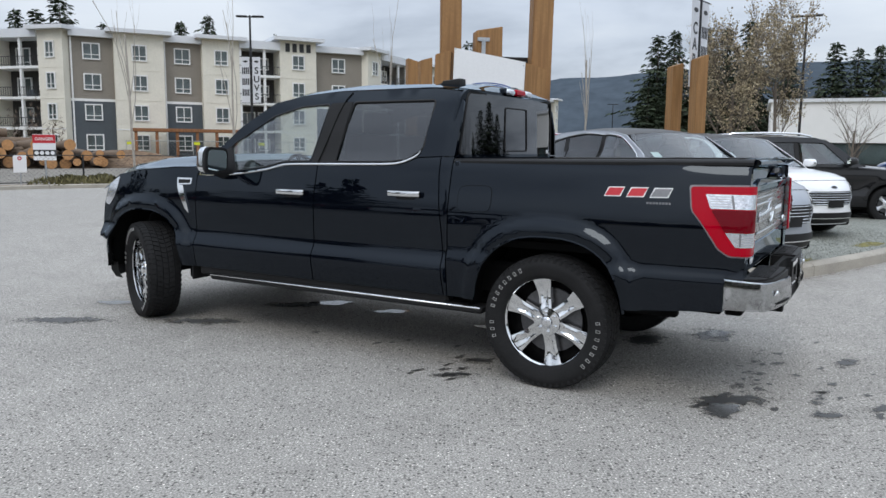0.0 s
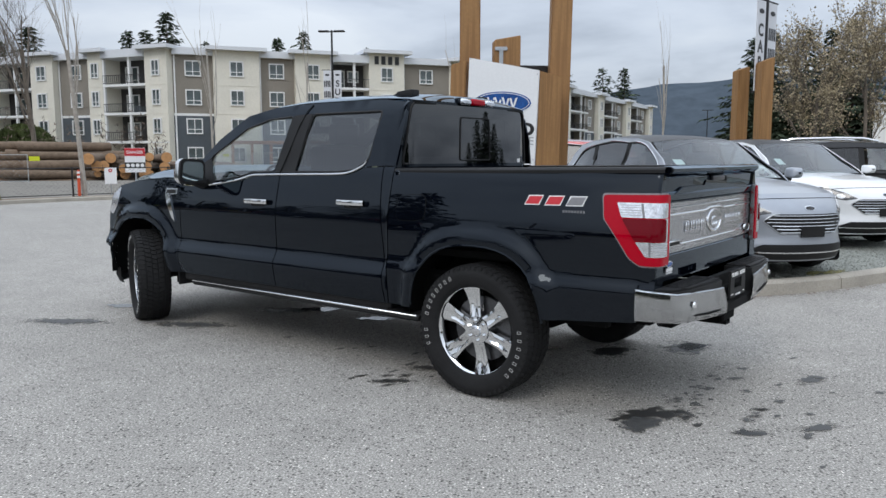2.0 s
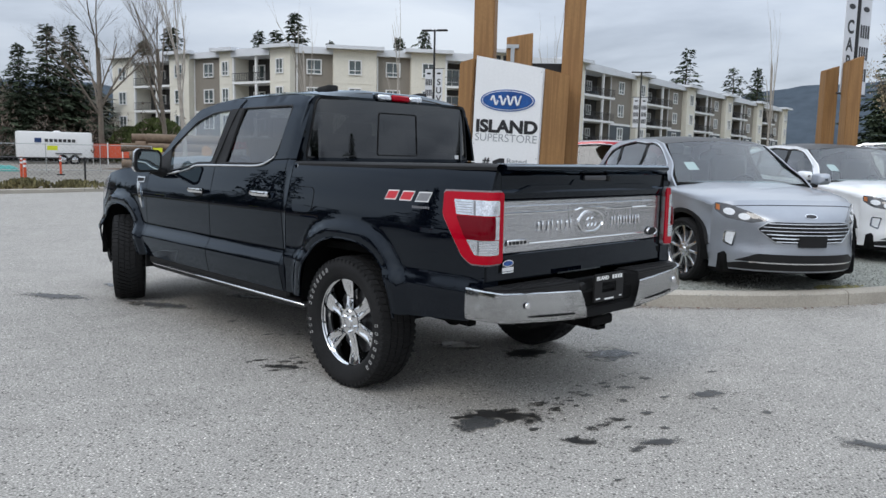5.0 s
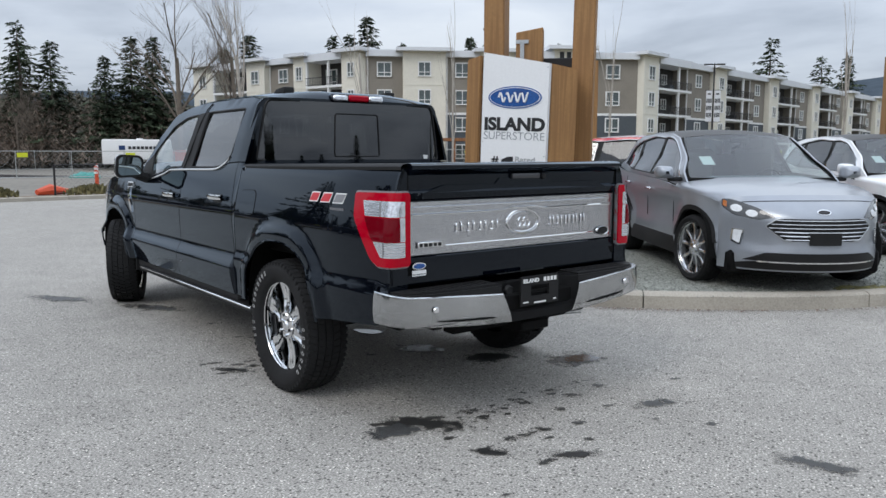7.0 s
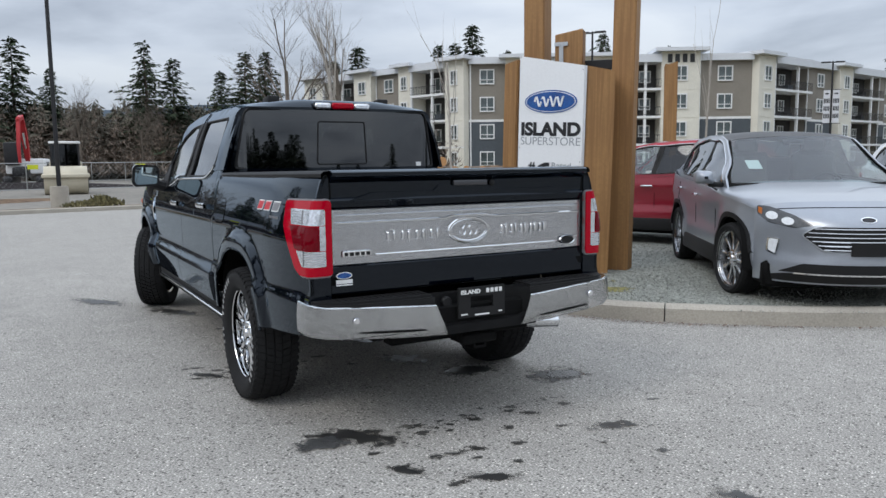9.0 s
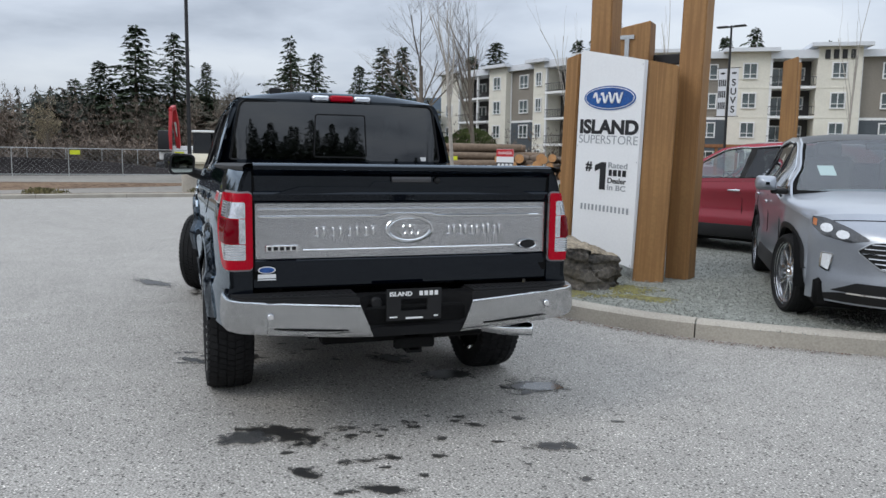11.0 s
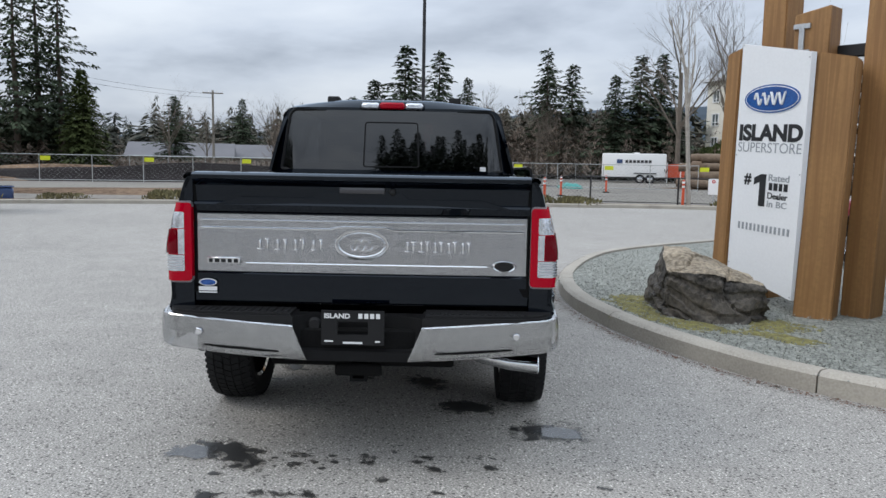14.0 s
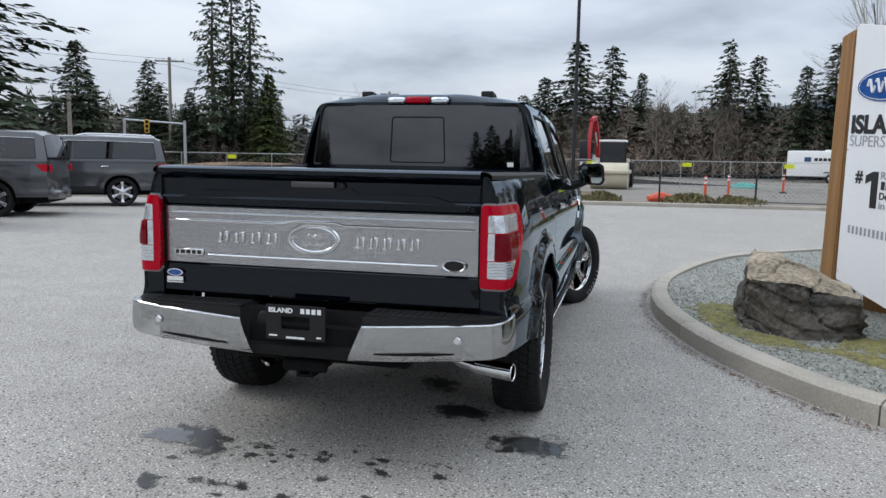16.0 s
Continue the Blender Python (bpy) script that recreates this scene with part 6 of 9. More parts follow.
def build_car(name, at, spec, paint, label, category="car", group="", lamps=True, chrome_trim=True, tag=False, front_detail=True, roof_rails=False, black_roof=False, steer=0, key="", dark_windows=True):
    c = spec
    car = thing(name, at, label, category, group)
    wb, R, hw = c["wb"], c["R"], c["hw"]
    aa, ab, az = R * 1.2, R * 1.18, R
    zb = [(c["sill"], hw - 0.050), (c["sill"] + 0.10, hw - 0.018), (0.50, hw - 0.010), (0.64, hw - 0.034), (0.80, hw - 0.026), (0.93, hw), (1.0, hw - 0.014), (1.2, c["yb"])]

    def by(x, z):
        y = smooth_lerp(zb, z, 0.03)
        xn, xt = c["nose"] - 0.75, c["tail"] + 0.5
        if x > xn:
            y -= 0.13 * ((x - xn) / 0.75) ** 2.2
        if x < xt:
            y -= 0.07 * ((xt - x) / 0.5) ** 2
        for xc in (0.0, wb):
            r = arch_r(x, z, xc, az, aa, ab)
            y += 0.022 * smooth01((1.30 - r) / 0.14)
        return y

    side = [(c["tail"], 0.45), (c["tail"] + 0.10, c["sill"] + 0.03)]
    arch_b = super_arch(0.0, az, aa, ab, c["sill"], c["sill"] + 0.03, 16, 2.2)[::-1]
    arch_f = super_arch(wb, az, aa, ab, c["sill"] + 0.02, c["sill"], 16, 2.2)[::-1]
    top = (c["belt"] + c["hoodline"][1:])[::-1]
    outline = side + arch_b + arch_f + [(c["nose"], c["sill"] - 0.02)] + top
    zg = [(1.0, c["yb"] + 0.012), (c["belt"][0][1], c["yb"] - 0.005), (c["zr"] - 0.35, c["yb"] - (c["yb"] - c["yr"]) * 0.42), (c["zr"] - 0.10, c["yr"] + 0.055), (c["zr"], c["yr"])]

    def gy(x, z):
        return smooth_lerp(zg, z, 0.03) - 0.05 * smooth01((x - 1.4) / 0.9) - 0.08 * smooth01((0.1 - x) / 0.9) * (1 if spec is CROSSOVER else 0.3)

    green = [(x, z + 0.004) for x, z in c["belt"]] + c["roof"]
    wins = [list(w) for w in c["windows"]]
    gap = [((wins[k + 1][0], wins[k + 1][-1]), 0.045) for k in range(len(wins) - 1)]
    low_ = [wins[0][0]] + [p for w in wins for p in w[1:2]]
    if spec is CROSSOVER:
        high_ = wins[2][2:] + wins[1][3:] + wins[0][3:]
        dlo = low_ + [wins[2][2]] + [p for p in wins[2][3:]] + wins[1][3:4] + wins[1][4:] + wins[0][3:]
    else:
        dlo = low_ + wins[2][2:] + wins[1][2:] + wins[0][2:]
    dlo = [p for i, p in enumerate(dlo) if p not in dlo[:i]]
    for s in (1, -1):
        part("body_side", side_mesh(outline, by, s, 0.08, 0.05), paint, car, smooth=50)
        part("window_frame", hole_mesh(green, [rounded(dlo, 0.03, 3)], gy, s, 0.09), paint, car)
        for i, w in enumerate(wins):
            g = part("side_window", hole_mesh(rounded(w, 0.012, 2), [], lambda x, z: gy(x, z) - 0.010, s, 0.15, 0.004), M_CLEAR if i == 0 else M_TINT, car)
            g.visible_shadow = False
        for (p, q), wd in gap:
            e = [(p[0] - wd, p[1]), (p[0] + wd, p[1]), (q[0] + wd, q[1] - 0.004), (q[0] - wd, q[1] - 0.004)]
            part("door_pillar", hole_mesh(e, [], lambda x, z: gy(x, z) - 0.005, s, 0.1, 0.02), M_PLASTIC, car)
        bm = bmesh.new()
        rd_ = rounded(dlo, 0.03, 3)
        add_tube(bm, [(x, s * (gy(x, z) + 0.001), z) for x, z in rd_ + rd_[:1]], 0.008, 5, False)
        part("window_trim", bm, M_PLASTIC, car)
        if chrome_trim:
            bm = bmesh.new()
            lo_ = len(low_)
            arc = [(p.x, p.y) for p in spline([dlo[0]] + dlo[:lo_ - 1:-1] + [dlo[lo_ - 1]], 3)] if spec is CROSSOVER else [(x, z) for x, z in dlo[lo_:]]
            mid_ = (sum(x for x, z in dlo) / len(dlo), sum(z for x, z in dlo) / len(dlo))
            arc = [(x + (x - mid_[0]) * 0.008, z + (z - mid_[1]) * 0.05) for x, z in arc]
            add_tube(bm, [(x, s * (gy(x, z) + 0.005), z) for x, z in arc], 0.0065, 5)
            part("window_line", bm, M_CHROME, car, "thin chrome line over the windows")
        for (xa, xb) in c["doors"]:
            pts = [(xa, s * (by(xa, z) + 0.0005), z) for z in (c["sill"] + 0.10, 0.6, 0.8, 1.0)]
            if xa < 0.35:
                pts = [(xb + 0.25, s * (by(xb + 0.25, c["sill"] + 0.1) + 0.0005), c["sill"] + 0.1), (xb + 0.16, s * (by(xb + 0.16, 0.6) + 0.0005), 0.62), (xa, s * (by(xa, 0.85) + 0.0005), 0.85), (xa, s * (by(xa, 1.05) + 0.0005), 1.05)]
            part("door_gap", tube(pts, 0.0035, 5), M_CHASSIS, car)
        for k in (0, 1):
            x = c["doors"][k][0] - 0.93 if k == 0 else c["doors"][1][0] - 0.80
            x = c["doors"][1][0] + 0.12 if k == 0 else c["doors"][2][0] + 0.13
            z = lerp(c["belt"], x) - 0.13
            part("door_handle", box(0.20, 0.035, 0.028, 0.010, (x, s * (by(x, z) + 0.018), z)), paint if not chrome_trim else M_CHROME, car)
        for xc in (0.0, wb):
            pts = super_arch(xc, az, aa + 0.02, ab + 0.02, 0.30, 0.30, 14, 2.2)
            rows = [[(x, s * y, z) for y in (hw - 0.04, hw - 0.16, hw - 0.32)] for x, z in pts]
            bm = grid_surface(rows)
            bm.faces.new([bm.verts.new((x, s * (hw - 0.33), z)) for x, z in pts])
            part("wheel_well", bm, M_CHASSIS, car)
            if c["cladding"]:
                o = super_arch(xc, az, aa + 0.045, ab + 0.045, c["sill"], c["sill"], 16, 2.2)
                i_ = super_arch(xc, az, aa - 0.005, ab - 0.005, c["sill"], c["sill"], 16, 2.2)
                o, i_ = o[1:-1], i_[1:-1]
                m_ = min(len(o), len(i_))
                o, i_ = [o[round(k * (len(o) - 1) / (m_ - 1))] for k in range(m_)], [i_[round(k * (len(i_) - 1) / (m_ - 1))] for k in range(m_)]
                rows = [[(b[0], s * (by(*b) - 0.03), b[1]), (b[0], s * (by(*b) + 0.008), b[1]), ((a[0] + b[0]) / 2, s * (by(*b) + 0.010), (a[1] + b[1]) / 2), (a[0], s * (by(*a) + 0.006), a[1]), (a[0], s * (by(*a) - 0.01), a[1])] for a, b in zip(o, i_)]
                bm = grid_surface(rows)
                bmesh.ops.recalc_face_normals(bm, faces=bm.faces)
                part("arch_trim", bm, M_PLASTIC, car)
        part("sill_cladding", box(wb - 2 * aa + 0.06, 0.07, 0.20, 0.03, (wb / 2, s * (hw - 0.040), c["sill"] + 0.05), 2), M_PLASTIC, car)
        # mirror
        mx, mz = c["windows"][0][0][0] + 0.02, c["windows"][0][0][1] + 0.07
        rows = []
        prof = rounded([(0.0, -0.07), (0.19, -0.065), (0.21, 0.0), (0.19, 0.075), (0.02, 0.07)], 0.03, 3)
        for dx, k in ((-0.06, 0.94), (0.0, 1.0), (0.06, 0.9), (0.10, 0.6), (0.115, 0.2)):
            rows.append([(mx + dx, s * (hw + 0.02 + 0.1 + (y - 0.1) * k), mz + z * k) for y, z in prof + prof[:1]])
        bm = grid_surface(rows)
        bmesh.ops.recalc_face_normals(bm, faces=bm.faces)
        mi = part("door_mirror", bm, paint, car)
        part("mirror_glass", box(0.006, 0.16, 0.11, 0.01, (mx - 0.052, s * (hw + 0.12), mz)), M_MIRROR, mi)
        part("mirror_foot", box(0.07, 0.16, 0.05, 0.015, (mx, s * (hw - 0.0), mz - 0.075)), M_PLASTIC, mi)
        if roof_rails:
            rp = [(x, s * (c["yr"] - 0.02), lerp(sorted(c["roof"]), x) + 0.075) for x in (1.15, 0.9, 0.4, -0.2, c["tail"] + 0.35, c["tail"] + 0.25)]
            rp[0] = (rp[0][0], rp[0][1], rp[0][2] - 0.05)
            rp[-1] = (rp[-1][0], rp[-1][1], rp[-1][2] - 0.05)
            part("roof_rail", tube(rp, 0.022, 8), M_ALLOY, car, "bright metal roof rail")
    roof_pts = [p for p in c["roof"]]
    # roof skin
    rt = sorted(roof_pts)
    x0 = roof_pts[-3][0] if spec is CROSSOVER else roof_pts[-2][0]
    x1 = roof_pts[2][0]
    rows = []
    for i in range(15):
        x = x0 + (x1 - x0) * i / 14
        e = lerp(rt, x) - 0.004
        hwid = gy(x, e) + 0.004
        rows.append([(x, hwid * u, e + c["crown"] * (1 - abs(u) ** 2.3)) for u in [k / 8 - 1 for k in range(17)]])
    bm = grid_surface(rows)
    bmesh.ops.recalc_face_normals(bm, faces=bm.faces)
    part("roof", bm, M_ROOFBLACK if black_roof else paint, car, smooth=60)
    # windscreen, back window
    def screen(top_x, bot_x, top_z, bot_z, bulge, nm, material, extra_top=0.0):
        rows = []
        for i in range(7):
            t = i / 6
            z = top_z * (1 - t) + bot_z * t
            x = top_x * (1 - t) + bot_x * t
            w = gy(x, z) - 0.012
            rows.append([(x + bulge * (1 - u * u) * (0.4 + 0.6 * t), w * u, z + c["crown"] * (1 - abs(u) ** 2.3) * (1 - t) * 0.95) for u in [k / 8 - 1 for k in range(17)]])
        ob = part(nm, grid_surface(rows), material, car)
        ob.visible_shadow = False
        dx = 0.004 if top_x > 0 else -0.004
        for a_, b_ in ((0, 1), (16, 15)):
            part("screen_border", grid_surface([[(p[0] + dx, p[1], p[2] + 0.002) for p in (r[a_], tuple(Vector(r[a_]) * 0.55 + Vector(r[b_]) * 0.45))] for r in rows]), M_CHASSIS, car)
        part("screen_border", grid_surface([[(p[0] + dx, p[1], p[2] + 0.002) for p in r] for r in ([tuple(Vector(a) * 0.55 + Vector(b) * 0.45) for a, b in zip(rows[5], rows[6])], rows[6])]), M_CHASSIS, car)
    screen(x1, c["roof"][0][0] - 0.02, c["roof"][2][1] - 0.005, c["roof"][0][1], 0.16, "windscreen", M_SCREEN)
    rb = c["roof"][-1]
    screen(x0, rb[0] + 0.01, lerp(rt, x0) - 0.005, rb[1] + 0.03, -0.06, "back_window", M_TINT)
    # hood and nose: one flowing skin, the hood rolling over into the wings and the nose
    zt = c["nose_prof"]
    wn = by(c["nose"], 0.6)
    z_lo = c["sill"] - 0.05
    e_n = c["hoodline"][-1][1]

    def arch_u(u):
        return (1 - min(1.0, abs(u)) ** 2.7) ** (1 / 2.7)

    def z_top(u):
        return e_n + c["H"][1] * arch_u(u)

    def nose_x(y, z):
        u = min(1.0, abs(y) / wn)
        v = (z - z_lo) / (z_top(u) - z_lo)
        x = c["nose"] + (c["nose_len"] + smooth_lerp(zt, v, 0.04)) * (1 - u ** 2.2) ** 0.78
        if spec is CROSSOVER:
            x -= 0.035 * math.exp(-((u - 0.80) / 0.16) ** 2 - ((v - 0.50) / 0.16) ** 2)
            x += 0.022 * math.exp(-((u - 0.66) / 0.3) ** 2 - ((v - 0.20) / 0.10) ** 2)
        return x

    us = [math.sin(math.pi / 2 * (k / 16 - 1)) for k in range(33)]
    h0 = c["hoodline"][0][0] - 0.02
    rows = []
    for i in range(17):
        t = i / 16
        row = []
        for u in us:
            x = h0 + (nose_x(wn * u, z_top(u)) - h0) * t
            w = by(h0 + (c["nose"] - h0) * t, 0.95)
            e = lerp(c["hoodline"], h0 + (c["nose"] - h0) * t)
            hh = c["H"][0] + (c["H"][1] - c["H"][0]) * t
            row.append((x, w * u + (wn * u - w * u) * smooth01((t - 0.85) / 0.15), e + hh * arch_u(u) + 0.012 * smooth01((0.66 - abs(u)) / 0.07) * (1 - t)))
        rows.append(row)
    bm = grid_surface(rows)
    bmesh.ops.recalc_face_normals(bm, faces=bm.faces)
    part("hood", bm, paint, car, smooth=60)
    part("cowl", box(0.25, 1.5, 0.03, 0.01, (h0 + 0.06, 0, c["hoodline"][0][1] + 0.05)), M_PLASTIC, car)
    rows = []
    for k in range(19):
        v = k / 18
        rows.append([(nose_x(wn * u, z_lo + (z_top(u) - z_lo) * v), wn * u, z_lo + (z_top(u) - z_lo) * v) for u in us])
    bm = grid_surface(rows)
    bmesh.ops.recalc_face_normals(bm, faces=bm.faces)
    part("front_bumper", bm, paint, car, smooth=60)
    gp = [(nose_x(wn * u, z_lo + (z_top(u) - z_lo) * 0.93) + 0.0005, wn * u, z_lo + (z_top(u) - z_lo) * 0.93) for u in us[6:27]]
    part("hood_gap", tube(gp, 0.004, 5), M_CHASSIS, car)

    def on_nose(nm, loop, off, material, thick=0.02, label="", parent=None):
        bm = hole_mesh(loop, [], lambda a, b: 0.0, 1, 0.05, thick)
        for v in bm.verts:
            d = v.co.y
            y, z = v.co.x, v.co.z
            v.co = Vector((nose_x(y, z) + off + d, y, z))
        bmesh.ops.recalc_face_normals(bm, faces=bm.faces)
        return part(nm, bm, material, parent or car, label)
    if front_detail:
        if spec is CROSSOVER:
            gl = rounded([(-0.51, 0.665), (-0.35, 0.53), (0.35, 0.53), (0.51, 0.665), (0.41, 0.742), (-0.41, 0.742)], 0.03, 3)
            gr = on_nose("grille", gl, 0.004, M_PLASTIC, label="dark grille with chrome bars")
            for k in range(6):
                z = 0.545 + 0.036 * k
                w = lerp([(0.53, 0.33), (0.665, 0.49), (0.742, 0.395)], z)
                bm = bmesh.new()
                add_tube(bm, [(nose_x(y, z) + 0.010, y, z) for y in [w * (q / 8 - 1) for q in range(17)]], 0.0065, 6)
                part("grille_bar", bm, M_CHROME, gr)
            bm = bmesh.new()
            add_tube(bm, [(nose_x(y, z) + 0.008, y, z) for y, z in gl + gl[:1]], 0.006, 6, False)
            part("grille_frame", bm, M_STEEL, gr)
            on_nose("lower_intake", rounded([(-0.66, 0.33), (0.66, 0.33), (0.50, 0.415), (-0.50, 0.415)], 0.02), 0.004, M_PLASTIC)
            on_nose("chin_strip", [(-0.56, 0.318), (0.56, 0.318), (0.55, 0.332), (-0.55, 0.332)], 0.012, M_CHROME, 0.016)
            on_nose("chin", [(-0.74, 0.245), (0.74, 0.245), (0.72, 0.290), (0.64, 0.312), (0.58, 0.322), (-0.58, 0.322), (-0.64, 0.312), (-0.72, 0.290)], 0.006, M_PLASTIC)
            on_nose("number_plate_mount", rounded([(-0.15, 0.495), (0.15, 0.495), (0.15, 0.615), (-0.15, 0.615)], 0.01), 0.026, M_PLASTIC, 0.014)
            zo = 0.805
            on_nose("badge", [(0.066 * math.cos(a), zo + 0.025 * math.sin(a)) for a in [2 * math.pi * k / 20 for k in range(20)]], 0.006, M_CHROME, 0.008)
            on_nose("badge_field", [(0.056 * math.cos(a), zo + 0.018 * math.sin(a)) for a in [2 * math.pi * k / 20 for k in range(20)]], 0.0085, M_INK, 0.004)
            for s in (1, -1):
                hl = rounded([(s * 0.42, 0.752), (s * 0.55, 0.722), (s * 0.72, 0.760), (s * 0.787, 0.835), (s * 0.784, 0.912), (s * 0.70, 0.905), (s * 0.54, 0.835)], 0.02, 3)
                if s < 0:
                    hl = hl[::-1]
                h = on_nose("headlamp", hl, 0.005, M_HEADL, 0.02, "clear slanting headlamp")
                for yy, zz, ry_, rz_ in ((0.595, 0.782, 0.042, 0.034), (0.695, 0.826, 0.040, 0.036)):
                    on_nose("headlamp_unit", [(s * yy + ry_ * math.cos(a), zz + rz_ * math.sin(a)) for a in [2 * math.pi * k / 14 for k in range(14)]], 0.011, M_FOG, 0.008, parent=h)
                am = [(s * 0.758, 0.83), (s * 0.780, 0.845), (s * 0.778, 0.898), (s * 0.752, 0.888)]
                on_nose("side_marker", am if s > 0 else am[::-1], 0.009, M_AMBER, 0.006, parent=h)
                fl = rounded([(s * 0.640, 0.625), (s * 0.722, 0.630), (s * 0.730, 0.50), (s * 0.668, 0.465)], 0.015, 3)
                f_ = on_nose("fog_lamp", fl if s > 0 else fl[::-1], 0.010, M_CHROME, 0.015)
                fl = rounded([(s * 0.652, 0.612), (s * 0.712, 0.616), (s * 0.718, 0.512), (s * 0.674, 0.484)], 0.012, 3)
                on_nose("fog_lens", fl if s > 0 else fl[::-1], 0.013, M_FOG, 0.006, parent=f_)
        else:
            gr = on_nose("grille", rounded([(-0.42, 0.72), (0.42, 0.72), (0.42, 0.92), (-0.42, 0.92)], 0.03), 0.006, M_PLASTIC)
            for s in (1, -1):
                hl = rounded([(s * 0.48, 0.74), (s * 0.74, 0.74), (s * 0.74, 0.92), (s * 0.48, 0.92)], 0.02)
                on_nose("headlamp", hl if s > 0 else hl[::-1], 0.006, M_LENS)
            on_nose("lower_intake", rounded([(-0.5, 0.42), (0.5, 0.42), (0.5, 0.54), (-0.5, 0.54)], 0.02), 0.006, M_PLASTIC)
    # tail
    rows = []
    tx = c["tail"]
    for z in (c["sill"] - 0.02, 0.42, 0.55, 0.60, 0.75, 0.95, rb[1] + 0.03):
        w = by(tx, min(z, 1.1))
        w = min(w, gy(tx, z) + 0.03) if z > 1.0 else w
        rows.append([(tx - (0.17 if z < 0.58 else 0.10 - 0.08 * smooth01((z - 0.9) / 0.3)) * (1 - abs(u) ** 3), w * u, z) for u in [k / 8 - 1 for k in range(17)]])
    bm = grid_surface(rows)
    bmesh.ops.recalc_face_normals(bm, faces=bm.faces)
    part("tailgate", bm, paint, car)
    for s in (1, -1):
        zz = rb[1] - 0.16
        part("tail_lamp", side_mesh(rounded([(tx + 0.22, zz + 0.07), (tx - 0.01, zz + 0.09), (tx - 0.01, zz - 0.09), (tx + 0.10, zz - 0.07)], 0.02), by, s, 0.05, 0.05, bulge=0.008, thick=0.02), M_RED, car)
        part("tail_lamp", box(0.03, 0.17, 0.16, 0.01, (tx - 0.055, s * (by(tx, 0.9) - 0.11), zz)), M_RED, car)
    part("underbody", box(c["nose"] - tx + 0.15, 1.52, 0.24, 0.03, ((c["nose"] + tx) / 2 + 0.125, 0, c["sill"] + 0.01)), M_CHASSIS, car)
    # cabin
    for y in (0.37, -0.37):
        bm = bmesh.new()
        sx = c["doors"][1][0] + 0.12
        hz = c["belt"][0][1]
        add_box(bm, sx, y, hz - 0.05, 0.15, 0.48, 0.60, 0.05)
        add_box(bm, sx - 0.05, y, hz + 0.32, 0.09, 0.26, 0.16, 0.03)
        part("seat", bm, M_SEAT, car)
    bm = bmesh.new()
    add_box(bm, c["doors"][2][0] + 0.0, 0, c["belt"][0][1] - 0.06, 0.15, 1.3, 0.5, 0.05)
    part("rear_seat", bm, M_SEAT, car)
    part("dashboard", box(0.5, 1.4, 0.22, 0.06, (h0 - 0.30, 0, c["hoodline"][0][1] - 0.09)), M_PLASTIC, car)
    bm = bmesh.new()
    mw = pose(h0 - 0.62, 0.38, c["hoodline"][0][1] + 0.02, 0, -65, 0)
    add_tube(bm, [tuple(mw @ Vector((0.18 * math.cos(a), 0.18 * math.sin(a), 0))) for a in [2 * math.pi * k / 20 for k in range(21)]], 0.015, 6, False)
    part("steering_wheel", bm, M_PLASTIC, car)
    part("rear_view_mirror", box(0.03, 0.22, 0.06, 0.01, (x1 + 0.10, 0, c["roof"][2][1] - 0.03)), M_PLASTIC, car)
    for y in (0.10, -0.45):
        part("wiper", tube([(h0 + 0.06, y + 0.05, c["hoodline"][0][1] + 0.055), (h0 + 0.02, y - 0.25, c["hoodline"][0][1] + 0.075), (h0 - 0.02, y - 0.50 + 0.2, c["hoodline"][0][1] + 0.10)], 0.012, 5), M_PLASTIC, car)
    if tag:
        part("price_tag", box(0.003, 0.15, 0.15, 0, (0, 0, 0)), M_PAPER, car, at=pose(c["roof"][1][0] + 0.03, -0.50, c["roof"][1][1] - 0.055, 0, -52, 10))
    for xc, s in ((0, 1), (0, -1), (wb, 1), (wb, -1)):
        add_wheel(car, pose(xc, s * c["ty"], R, 0, 17 * xc, (0 if s > 0 else 180) + (steer if xc else 0)), R, c["tw"], c["rim"], c["spokes"], M_ALLOY, key="car%d" % c["spokes"], widths=(0.018, 0.015, 0.026) if c["spokes"] > 6 else (0.035, 0.03, 0.05), twin=False, road=True)
    return car


def park(x, y, z, heading, wb):
    """Pose of a car whose front axle's middle stands at x, y."""
    h = math.radians(heading)
    return pose(x - math.cos(h) * wb, y - math.sin(h) * wb, z, 0, 0, heading)


build_car("compact_suv", park(3.50, 9.55, 0.11, -66.4, 2.71), CROSSOVER, M_SILVER, "silver compact SUV with a paper tag in the windscreen, on gravel", "car", "cars on the gravel island", tag=True, black_roof=True, steer=11)
build_car("compact_suv", park(5.62, 12.70, 0.11, -68.5, 2.71), CROSSOVER, M_WHITE_P, "white compact SUV with a dark roof parked on gravel", "car", "cars on the gravel island", tag=True, black_roof=True, steer=11)
build_car("compact_suv", park(-0.65, 14.35, 0.11, 172, 2.71), CROSSOVER, M_REDP, "deep red metallic compact SUV seen past the timber posts", "car", "cars on the gravel island")
build_car("old_suv", park(8.95, 16.1, 0.05, -8, 2.62), BOXY, M_BLACKP, "black boxy older SUV with bright roof rails", "car", chrome_trim=False, roof_rails=True)
build_car("full_size_suv", park(-17.97, -1.51, 0.0, -86, 3.30), LONG, M_GREYP, "long dark grey full-size SUV with bright roof rails", "car", "cars across the lot", roof_rails=True)
build_car("large_suv", park(-14.67, -3.60, 0.0, -95, 3.30), LONG, M_GREYP, "dark grey large SUV with red tail lamps", "car", "cars across the lot")
